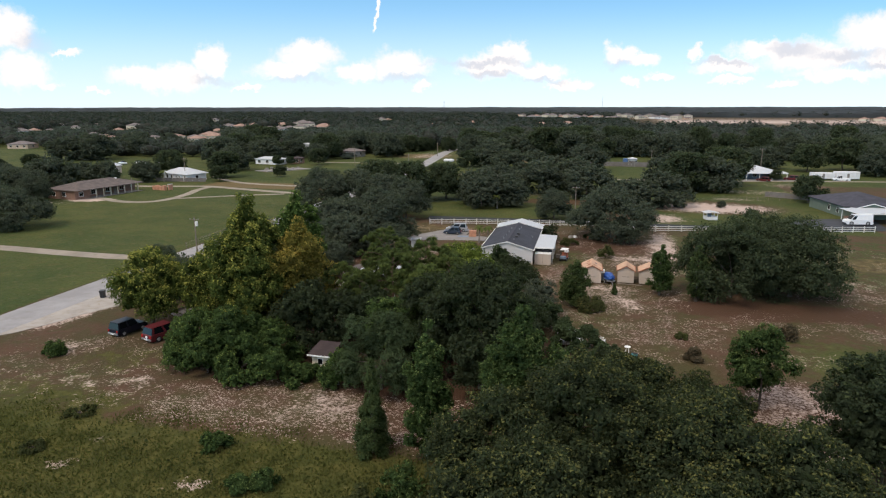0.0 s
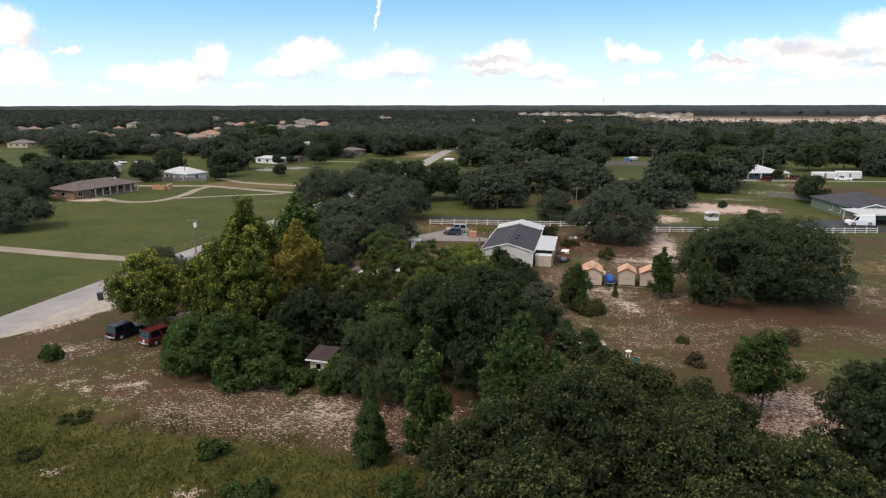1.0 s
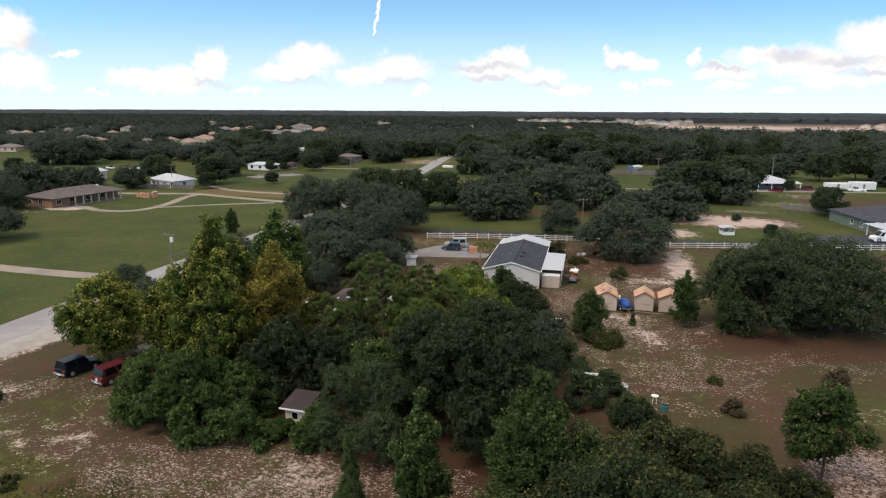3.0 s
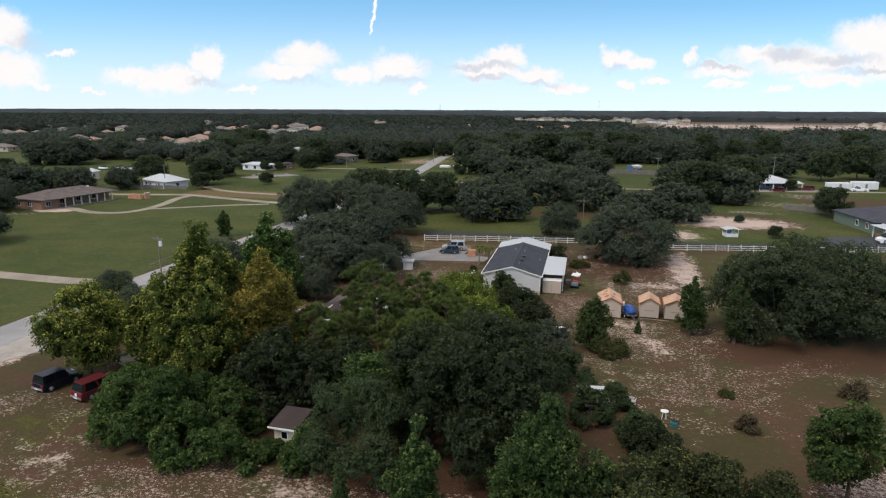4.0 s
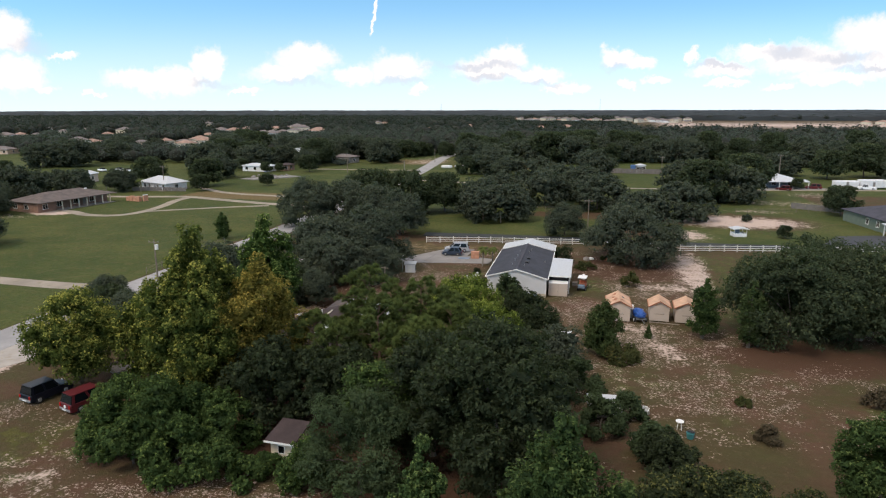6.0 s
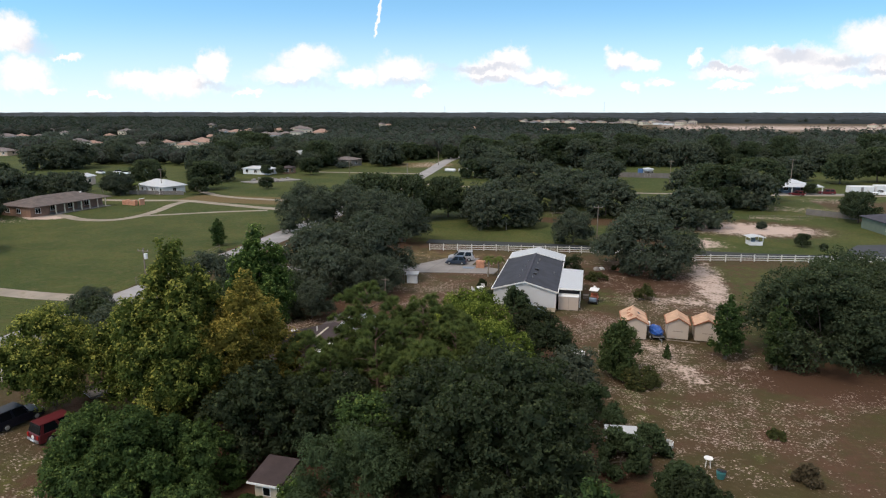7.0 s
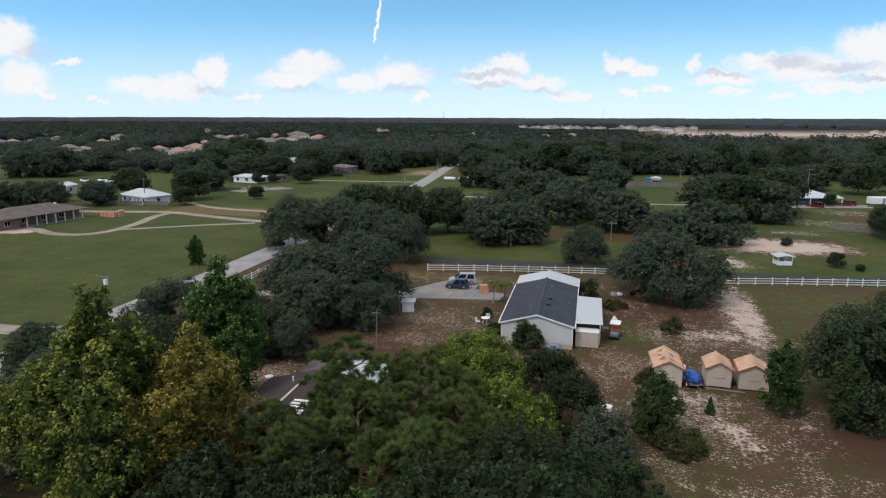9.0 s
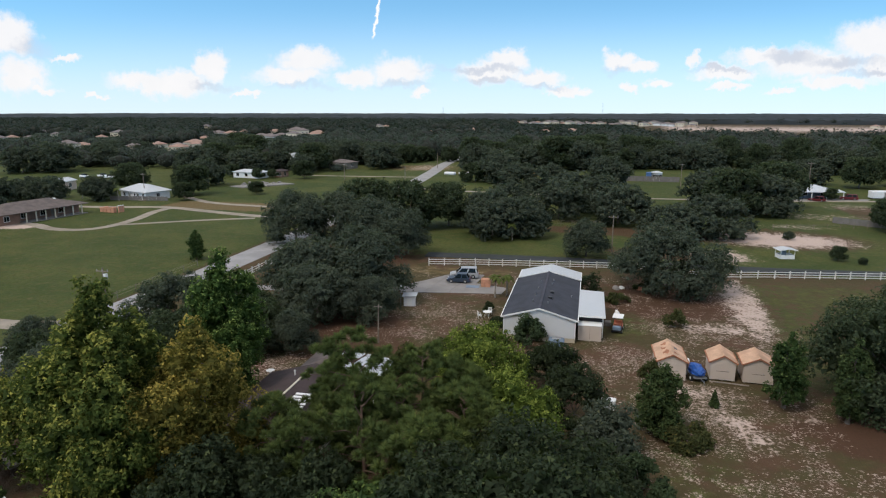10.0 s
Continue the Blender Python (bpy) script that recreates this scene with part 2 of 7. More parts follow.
    def flecks(scale, reach, share):
        v = nt.nodes.new("ShaderNodeTexVoronoi")
        v.inputs["Scale"].default_value = scale
        nt.links.new(warp.outputs[0], v.inputs["Vector"])
        tone = nt.nodes.new("ShaderNodeSeparateColor")
        nt.links.new(v.outputs["Color"], tone.inputs[0])
        there = step(nt, val(nt, "SUBTRACT", val(nt, "MULTIPLY", val(nt, "MULTIPLY", val(nt, "ADD", sand, val(nt, "MULTIPLY", ragged, 1.8)), step(nt, sand, 0.04, 0.30)), share), tone.outputs[0]), 0.0, 0.12)
        near = val(nt, "SUBTRACT", 1.0, step(nt, v.outputs["Distance"], reach * 0.55, reach))
        return val(nt, "MULTIPLY", val(nt, "MULTIPLY", there, near), val(nt, "MULTIPLY_ADD", tone.outputs[1], 0.6, 0.4))

    strong = val(nt, "MULTIPLY", flecks(2.0, 0.46, 0.60), step(nt, sand, 0.7, 1.2))
    specks = val(nt, "MAXIMUM", val(nt, "MAXIMUM", strong, flecks(2.9, 0.42, 0.50)), val(nt, "MAXIMUM", flecks(5.2, 0.50, 0.78), flecks(9.0, 0.5, 0.72)))
    patches = step(nt, val(nt, "ADD", bare, val(nt, "ADD", val(nt, "MULTIPLY", ragged, 1.4), val(nt, "MULTIPLY", val(nt, "SUBTRACT", fleck, 0.5), 2.0))), 0.45, 0.95)
    base = mixc(nt, val(nt, "MAXIMUM", val(nt, "MULTIPLY", specks, 0.95), patches), base, pale)
    nt.links.new(base, b.inputs["Base Color"])
    b.inputs["Roughness"].default_value = 0.95
    b.inputs["Specular IOR Level"].default_value = 0.15
    bumped(nt, b, val(nt, "ADD", fleck, val(nt, "MULTIPLY", grain, 0.5)), 0.9, 0.16)
    return m


def shingle_material(name, col):
    m, nt, b = blank(name)
    o = coords(nt)
    w = nt.nodes.new("ShaderNodeTexWave")
    w.wave_type, w.bands_direction, w.wave_profile = "BANDS", "Z", "SAW"
    w.inputs["Scale"].default_value, w.inputs["Distortion"].default_value, w.inputs["Detail Scale"].default_value = 3.2, 0.6, 3
    nt.links.new(o, w.inputs["Vector"])
    n1, n2 = noise_at(nt, o, 0.7, 4), noise_at(nt, o, 7, 5)
    base = mixc(nt, step(nt, n1, 0.3, 0.7), tuple(x * 0.75 for x in col), tuple(x * 1.25 for x in col))
    base = mixc(nt, val(nt, "MULTIPLY", n2, 0.5), base, tuple(x * 0.6 for x in col))
    nt.links.new(base, b.inputs["Base Color"])
    b.inputs["Roughness"].default_value = 0.9
    bumped(nt, b, val(nt, "ADD", w.outputs["Fac"], n2), 0.35, 0.03)
    return m


def ribbed_material(name, col, axis="X", scale=6.0, rough=0.5, metal=0.0, dirt=(0.35, 0.3, 0.25)):
    m, nt, b = blank(name)
    o = coords(nt)
    w = nt.nodes.new("ShaderNodeTexWave")
    w.wave_type, w.bands_direction = "BANDS", axis
    w.inputs["Scale"].default_value = scale
    nt.links.new(o, w.inputs["Vector"])
    n1 = noise_at(nt, o, 1.2, 5, 0.6)
    base = mixc(nt, val(nt, "MULTIPLY", step(nt, n1, 0.45, 0.72), 0.35), col, dirt)
    base = mixc(nt, val(nt, "MULTIPLY", step(nt, w.outputs["Fac"], 0.0, 0.35), 0.12), tuple(x * 0.7 for x in col), base)
    nt.links.new(base, b.inputs["Base Color"])
    b.inputs["Roughness"].default_value, b.inputs["Metallic"].default_value = rough, metal
    bumped(nt, b, w.outputs["Fac"], 0.4, 0.03)
    return m


def paint_material(name, col, rough=0.3):
    m, nt, b = blank(name)
    o = coords(nt)
    nt.links.new(mixc(nt, val(nt, "MULTIPLY", step(nt, noise_at(nt, o, 2.0, 5), 0.45, 0.8), 0.08), col, (0.14, 0.12, 0.10)), b.inputs["Base Color"])
    b.inputs["Roughness"].default_value = rough
    b.inputs["Coat Weight"].default_value = 0.08
    b.inputs["Specular IOR Level"].default_value = 0.2
    return m


M = {}
M["ground"] = ground_material()
M["asphalt"] = plain("old asphalt", (0.30, 0.29, 0.295), 0.9, 0, 0.14, 0.25, 5, 0.3, (0.20, 0.18, 0.16), 0.35)
M["blacktop"] = plain("fresh blacktop", (0.040, 0.044, 0.055), 0.85, 0, 0.15, 0.3, 6, 0.2)
M["lane"] = plain("lane", (0.024, 0.028, 0.034), 0.9, 0, 0.25, 0.3, 5, 0.3, (0.06, 0.07, 0.03), 0.4)
M["concrete"] = plain("concrete", (0.24, 0.225, 0.22), 0.9, 0, 0.12, 0.4, 5, 0.2, (0.20, 0.18, 0.15), 0.4)
M["dirtroad"] = plain("sand track", (0.30, 0.255, 0.21), 0.95, 0, 0.2, 0.2, 4, 0.4, (0.16, 0.14, 0.07), 0.45)
M["apron"] = plain("worn apron", (0.37, 0.335, 0.305), 0.95, 0, 0.15, 0.5, 4, 0.4, (0.25, 0.2, 0.12), 0.4)
M["white"] = plain("white siding", (0.74, 0.75, 0.78), 0.55, 0, 0.05, 0.8, 6, 0.05, (0.52, 0.50, 0.46), 0.25)
M["siding"] = ribbed_material("white lap siding", (0.80, 0.81, 0.84), "Z", 4.0, 0.55)
M["trim"] = plain("white trim", (0.80, 0.80, 0.80), 0.5, 0, 0.04)
M["vinyl"] = plain("white vinyl", (0.70, 0.69, 0.68), 0.45, 0, 0.05, 1.5, 8, 0.05, (0.55, 0.53, 0.45), 0.25)
M["whitemetal"] = ribbed_material("white metal roof", (0.72, 0.75, 0.80), "Y", 5.0, 0.4, 0.0, (0.42, 0.42, 0.42))
M["sheetmetal"] = ribbed_material("galvanised sheet", (0.66, 0.70, 0.76), "X", 5.0, 0.35, 0.15, (0.40, 0.36, 0.33))
M["shingle_dark"] = shingle_material("charcoal shingles", (0.036, 0.040, 0.056))
M["shingle_brown"] = shingle_material("brown shingles", (0.056, 0.038, 0.039))
M["shingle_taupe"] = shingle_material("taupe shingles", (0.135, 0.108, 0.100))
M["shingle_grey"] = shingle_material("grey shingles", (0.052, 0.052, 0.072))
M["shingle_tan"] = shingle_material("tan shingles", (0.60, 0.38, 0.26))
M["shingle_far"] = shingle_material("weathered shingles", (0.19, 0.16, 0.155))
M["tan"] = ribbed_material("tan panel siding", (0.74, 0.62, 0.54), "X", 5.0, 0.7, 0.0, (0.28, 0.22, 0.17))
M["cream"] = plain("cream wall", (0.62, 0.56, 0.46), 0.7, 0, 0.08, 0.8, 7, 0.1, (0.30, 0.27, 0.2), 0.3)
M["skirt"] = plain("skirting", (0.50, 0.43, 0.33), 0.8, 0, 0.1, 1, 8, 0.1)
M["brick"] = plain("brick wall", (0.26, 0.155, 0.115), 0.85, 0, 0.2, 0.8, 6, 0.3)
M["brick_new"] = plain("orange brick", (0.52, 0.26, 0.17), 0.85, 0, 0.2, 2, 9, 0.3)
M["terracotta"] = plain("terracotta tiles", (0.33, 0.21, 0.165), 0.85, 0, 0.2, 0.4, 4, 0.2)
M["stucco"] = plain("stucco wall", (0.55, 0.42, 0.33), 0.85, 0, 0.1, 0.5, 5, 0.1)
M["green_wall"] = plain("sage green siding", (0.13, 0.17, 0.14), 0.7, 0, 0.1, 0.8, 6, 0.1)
M["wood"] = plain("weathered wood", (0.24, 0.20, 0.17), 0.85, 0, 0.2, 1.5, 9, 0.2)
M["pole"] = plain("pole wood", (0.20, 0.165, 0.135), 0.9, 0, 0.2, 2, 9, 0.2)
M["greyfence"] = plain("grey fence boards", (0.17, 0.155, 0.15), 0.9, 0, 0.15, 0.7, 6, 0.2)
M["black"] = plain("black plastic", (0.015, 0.016, 0.02), 0.5, 0, 0.2, 3, 12, 0.05)
M["shade"] = plain("near-black panel", (0.012, 0.012, 0.016), 0.8, 0, 0.2, 1, 6, 0.05)
M["steel"] = plain("grey steel", (0.35, 0.36, 0.38), 0.4, 0.7, 0.1, 2, 9, 0.05)
M["tyre"] = plain("tyre rubber", (0.018, 0.018, 0.018), 0.85, 0, 0.2, 4, 14, 0.1)
M["rim"] = plain("alloy rim", (0.45, 0.46, 0.48), 0.35, 0.6, 0.1, 5, 14, 0.05)
M["tarp"] = plain("blue tarpaulin", (0.018, 0.09, 0.36), 0.45, 0, 0.25, 3, 12, 0.5)
M["teal"] = plain("teal plastic", (0.05, 0.22, 0.24), 0.5, 0, 0.15, 3, 12, 0.05)
M["bluebox"] = plain("blue paint", (0.06, 0.14, 0.32), 0.6, 0, 0.15, 1, 8, 0.05)
M["bluegrey"] = plain("blue-grey cover", (0.16, 0.22, 0.30), 0.6, 0, 0.2, 2, 9, 0.2)
M["plastic_white"] = plain("white plastic", (0.80, 0.80, 0.80), 0.4, 0, 0.04, 3, 12, 0.02)
M["orange"] = plain("orange-red seats", (0.50, 0.16, 0.09), 0.5, 0, 0.15, 4, 12, 0.05)
M["rust"] = plain("rust stain", (0.36, 0.15, 0.085), 0.9, 0, 0.3, 2, 9, 0.1)
M["lamp_red"] = paint_material("tail lamp red", (0.35, 0.02, 0.02), 0.25)
M["lamp_clear"] = paint_material("headlamp clear", (0.75, 0.76, 0.78), 0.15)
M["paint_navy"] = paint_material("navy paint", (0.006, 0.008, 0.016), 0.35)
M["paint_red"] = paint_material("dull red paint", (0.105, 0.016, 0.020), 0.5)
M["paint_blue"] = paint_material("blue-grey paint", (0.035, 0.050, 0.080))
M["paint_silver"] = paint_material("silver paint", (0.36, 0.37, 0.40))
M["paint_white"] = paint_material("white paint", (0.78, 0.80, 0.84))
gm, gnt, gb = blank("car glass")
gb.inputs["Base Color"].default_value, gb.inputs["Roughness"].default_value = (0.006, 0.008, 0.010, 1), 0.12
gb.inputs["Specular IOR Level"].default_value = 0.25
M["glass"] = gm
M["bark"] = plain("bark", (0.115, 0.098, 0.085), 0.95, 0, 0.3, 2, 8, 0.6)
# crown inside near-black, its shade put into the colour
M["inner"] = plain("dark inside of a crown, shade in its colour", (0.016, 0.019, 0.011), 0.95, 0, 0.4, 0.9, 6, 0.4)
M["palebark"] = plain("pale bark", (0.27, 0.245, 0.215), 0.95, 0, 0.25, 2, 8, 0.5)
M["pinebark"] = plain("pine bark", (0.13, 0.085, 0.062), 0.95, 0, 0.3, 2, 8, 0.6)
L = {
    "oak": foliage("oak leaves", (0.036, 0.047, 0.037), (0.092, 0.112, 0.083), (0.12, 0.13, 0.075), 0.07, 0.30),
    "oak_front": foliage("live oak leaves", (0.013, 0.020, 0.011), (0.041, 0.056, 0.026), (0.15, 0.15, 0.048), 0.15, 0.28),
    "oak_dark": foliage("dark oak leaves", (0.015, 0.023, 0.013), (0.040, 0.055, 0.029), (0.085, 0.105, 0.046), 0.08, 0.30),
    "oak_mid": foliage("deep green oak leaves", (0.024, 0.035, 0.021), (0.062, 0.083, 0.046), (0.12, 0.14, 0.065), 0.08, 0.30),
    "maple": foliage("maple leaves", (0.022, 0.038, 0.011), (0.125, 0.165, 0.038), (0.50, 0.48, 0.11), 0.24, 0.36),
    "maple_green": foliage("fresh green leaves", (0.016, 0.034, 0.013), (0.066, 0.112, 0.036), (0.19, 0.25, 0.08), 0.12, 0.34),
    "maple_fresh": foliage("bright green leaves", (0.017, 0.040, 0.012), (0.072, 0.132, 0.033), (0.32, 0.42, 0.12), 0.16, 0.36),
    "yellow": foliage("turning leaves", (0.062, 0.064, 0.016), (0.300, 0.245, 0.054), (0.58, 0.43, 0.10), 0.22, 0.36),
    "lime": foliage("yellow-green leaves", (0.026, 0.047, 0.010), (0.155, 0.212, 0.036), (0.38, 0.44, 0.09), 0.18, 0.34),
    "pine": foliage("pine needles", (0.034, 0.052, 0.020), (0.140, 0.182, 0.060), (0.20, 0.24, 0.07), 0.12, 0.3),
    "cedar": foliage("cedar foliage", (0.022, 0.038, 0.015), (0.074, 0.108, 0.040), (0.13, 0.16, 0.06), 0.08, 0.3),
    "grey": foliage("grey-green leaves", (0.024, 0.040, 0.021), (0.076, 0.110, 0.054), None, 0.1, 0.35),
    "vine": foliage("vine leaves", (0.016, 0.033, 0.012), (0.070, 0.118, 0.036), (0.17, 0.23, 0.06), 0.10, 0.33),
    "bush": foliage("shrub leaves", (0.030, 0.038, 0.015), (0.092, 0.102, 0.040), (0.15, 0.13, 0.04), 0.08, 0.32),
    "redbush": foliage("russet shrub leaves", (0.056, 0.047, 0.032), (0.120, 0.094, 0.062), None),
    "palm": foliage("palm fronds", (0.071, 0.094, 0.025), (0.17, 0.19, 0.05), None),
    # woodland bluish, darker far off: the blue of distance put into leaf colour
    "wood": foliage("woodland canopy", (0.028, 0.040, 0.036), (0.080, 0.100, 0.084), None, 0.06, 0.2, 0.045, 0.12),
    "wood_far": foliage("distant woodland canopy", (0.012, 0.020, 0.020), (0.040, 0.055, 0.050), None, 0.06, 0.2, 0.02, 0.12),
    "grass": foliage("meadow grass", (0.060, 0.068, 0.019), (0.135, 0.132, 0.038), (0.20, 0.17, 0.06), 0.15),
}

# ---------------------------------------------------------------- building helpers


def part(name, bm, material, parent=None, label=""):
    """Links a bmesh as one mesh object, under a thing or a part where one is given."""
    me = bpy.data.meshes.new(name)
    bmesh.ops.recalc_face_normals(bm, faces=bm.faces)
    bm.to_mesh(me)
    bm.free()
    me.materials.append(material)
    ob = new(name, me)
    if parent is not None:
        ob.parent = parent
    if label:
        tagged(ob, label)
    return ob


def thing(name, label, category, at=(0, 0, 0), turn=0.0, group="", kind=""):
    ob = new(name)
    ob.empty_display_size = 0.3
    ob.matrix_basis = pose(at[0], at[1], at[2], 0, 0, turn)
    return tagged(ob, label, category, group, kind)


def box(bm, x0, x1, y0, y1, z0, z1, bevel=0.0, m=None):
    g = bmesh.ops.create_cube(bm, size=1.0)["verts"]
    bmesh.ops.scale(bm, vec=(x1 - x0, y1 - y0, z1 - z0), verts=g)
    bmesh.ops.translate(bm, vec=((x0 + x1) / 2, (y0 + y1) / 2, (z0 + z1) / 2), verts=g)
    if bevel:
        es = list({e for v in g for e in v.link_edges})
        r = bmesh.ops.bevel(bm, geom=es, offset=bevel, segments=1, affect="EDGES")
        g = list({v for f in r["faces"] for v in f.verts} | {v for v in g if v.is_valid})
    if m is not None:
        bmesh.ops.transform(bm, matrix=m, verts=[v for v in g if v.is_valid])
    return bm


def one_box(*a, **k):
    return box(bmesh.new(), *a, **k)


def tube(bm, p, q, r0, r1, seg=8):
    p, q = Vector(p), Vector(q)
    d = q - p
    if d.length < 1e-4:
        return bm
    m = Matrix.Translation((p + q) / 2) @ d.to_track_quat("Z", "Y").to_matrix().to_4x4()
    bmesh.ops.create_cone(bm, cap_ends=True, segments=seg, radius1=max(r0, 1e-3), radius2=max(r1, 1e-3), depth=d.length, matrix=m)
    return bm


def one_tube(*a, **k):
    return tube(bmesh.new(), *a, **k)


def stalk(points, radii, seg=8):
    """One closed tube along a bent line, its radius changing on the way."""
    bm = bmesh.new()
    pts = [Vector(p) for p in points]
    rings = []
    for i, (p, r) in enumerate(zip(pts, radii)):
        d = (pts[min(i + 1, len(pts) - 1)] - pts[max(i - 1, 0)]).normalized()
        q = d.to_track_quat("Z", "Y")
        rings.append([bm.verts.new(p + q @ Vector((r * math.cos(k * 6.2832 / seg), r * math.sin(k * 6.2832 / seg), 0))) for k in range(seg)])
    for a, b in zip(rings, rings[1:]):
        for k in range(seg):
            bm.faces.new((a[k], a[(k + 1) % seg], b[(k + 1) % seg], b[k]))
    bm.faces.new(rings[0]), bm.faces.new(rings[-1][::-1])
    return bm


def solid(bm, ring, depth):
    """A prism: a closed ring of points pushed by the vector depth."""
    a = [bm.verts.new(p) for p in ring]
    b = [bm.verts.new(Vector(p) + Vector(depth)) for p in ring]
    bm.faces.new(a), bm.faces.new(b[::-1])
    for i in range(len(a)):
        j = (i + 1) % len(a)
        bm.faces.new((a[i], b[i], b[j], a[j]))
    return bm


def slab(ring, z0, z1):
    return solid(bmesh.new(), [(x, y, z0) for x, y in ring], (0, 0, z1 - z0))


def plate(corners, thick):
    """A flat sheet over three or four corners, with its thickness downwards."""
    return solid(bmesh.new(), corners, (0, 0, -thick))


def strip(points, width, z, thick=0.06):
    """A band along a line of plan points."""
    pts = [Vector(p) for p in points]
    lft, rgt = [], []
    for i, p in enumerate(pts):
        d = (pts[min(i + 1, len(pts) - 1)] - pts[max(i - 1, 0)]).normalized()
        n = Vector((-d.y, d.x))
        w = width[i] if isinstance(width, (list, tuple)) else width
        lft.append(p + n * w / 2), rgt.append(p - n * w / 2)
    bm = bmesh.new()
    rows = []
    for a, b in zip(lft, rgt):
        rows.append([bm.verts.new((a.x, a.y, z)), bm.verts.new((b.x, b.y, z)), bm.verts.new((b.x, b.y, z - thick)), bm.verts.new((a.x, a.y, z - thick))])
    for r, s in zip(rows, rows[1:]):
        for k in range(4):
            bm.faces.new((r[k], r[(k + 1) % 4], s[(k + 1) % 4], s[k]))
    bm.faces.new(rows[0]), bm.faces.new(rows[-1][::-1])
    return bm


def smooth_line(points, n=8):
    """Catmull-Rom through plan points."""
    P = [Vector(p) for p in points]
    out = []
    for i in range(len(P) - 1):
        a, b, c_, d = P[max(i - 1, 0)], P[i], P[i + 1], P[min(i + 2, len(P) - 1)]
        for k in range(n):
            t = k / n
            out.append(0.5 * ((2 * b) + (c_ - a) * t + (2 * a - 5 * b + 4 * c_ - d) * t * t + (3 * b - a - 3 * c_ + d) * t ** 3))
    return out + [P[-1]]


# ---------------------------------------------------------------- ground, one sheet to the horizon
near_x, near_y = np.arange(-165, 131, 1.25), np.arange(-14, 301, 1.25)
reach = np.array([6, 14, 26, 45, 75, 120, 190, 300, 470, 740, 1150, 1800, 2800, 4400])
gx = np.concatenate([near_x[0] - reach[::-1], near_x, near_x[-1] + reach])
gy = np.concatenate([near_y[0] - reach[::-1][3:], near_y, near_y[-1] + reach])
X, Y = np.meshgrid(gx, gy)
px, py = X.ravel(), Y.ravel()


def inside(x0, x1, y0, y1, soft=1.5):
    sx = np.clip((px - x0) / soft + 0.5, 0, 1) * np.clip((x1 - px) / soft + 0.5, 0, 1)
    return sx * np.clip((py - y0) / soft + 0.5, 0, 1) * np.clip((y1 - py) / soft + 0.5, 0, 1)


def oval(x, y, rx, ry, soft=0.5, turn=0.0):
    c_, s_ = math.cos(radians(turn)), math.sin(radians(turn))
    dx, dy = (px - x) * c_ + (py - y) * s_, -(px - x) * s_ + (py - y) * c_
    d = np.sqrt((dx / rx) ** 2 + (dy / ry) ** 2)
    return np.clip((1 + soft - d) / (2 * soft), 0, 1)


def most(*ws):
    out = np.zeros_like(px)
    for w in ws:
        out = np.maximum(out, w)
    return out


lawn = most(inside(-900, -71.5, 30, 600, 3), inside(-64, 60, 139.5, 600, 3) * 0.75, inside(14, 60, 96, 134, 3) * 0.5, inside(-160, 200, 225, 900, 6) * 0.9, inside(-60, -34, 118, 140, 3) * 0.35, 0.42 * oval(2, 75, 6, 7, 0.6), 0.35 * oval(9, 66, 6, 5, 0.7), 0.5 * oval(16, 96, 7, 8, 0.7), 0.45 * oval(-48, 47, 14, 4, 0.7), 0.6 * oval(28, 67, 10, 9, 0.7), 0.55 * oval(-2, 108, 5, 6, 0.7))
lawn = np.maximum(lawn * (1 - 0.85 * oval(31, 172, 16, 10)), 0)
meadow = most(inside(-200, 60, -60, 40.4, 5.0), 0.62 * inside(-75, -36, 38, 47, 7), 0.5 * oval(-46, 52, 9, 4, 0.7))
sand = most(1.0 * inside(-37, -8, 41.5, 49.5, 4), 0.3 * inside(-60, -38, 40.5, 56, 5), 0.5 * oval(-50, 55, 8, 3), 2.8 * oval(19.8, 53.5, 4.2, 6.6, 0.35),
            0.75 * oval(5, 87, 9, 6), 0.5 * oval(6, 74, 12, 12), 0.75 * oval(-24, 104, 9, 7), 0.7 * oval(-3, 94, 6, 8), 0.6 * oval(8, 108, 10, 6), 0.8 * oval(13.5, 116, 3.5, 16),
            0.3 * oval(20, 69, 9, 6), 1.0 * oval(-38.4, 86.6, 3.4, 3.6), 0.15 * inside(-5, 60, 48, 100, 6), 0.3 * inside(-40, 14, 95, 133, 5), 0.3 * oval(28, 78, 14, 6), 0.4 * oval(40, 120, 12, 12), 0.55 * oval(45, 95, 16, 8))
litter = most(oval(22, 83.5, 12, 4, 0.5), 0.8 * oval(33, 84, 8, 4, 0.5), oval(5, 119, 11, 7, 0.4), 0.5 * oval(4, 37, 12, 10), 0.8 * oval(-26, 62, 16, 12), 0.8 * oval(-12, 58, 12, 16),
              0.9 * oval(-52, 138, 16, 9), 0.85 * oval(10, 173, 36, 6), 0.8 * oval(-35, 98, 10, 10), 0.6 * oval(-14, 45, 6, 6), 0.9 * oval(8, 152, 12, 6), 1.0 * oval(19.5, 53, 5.5, 8, 0.4))
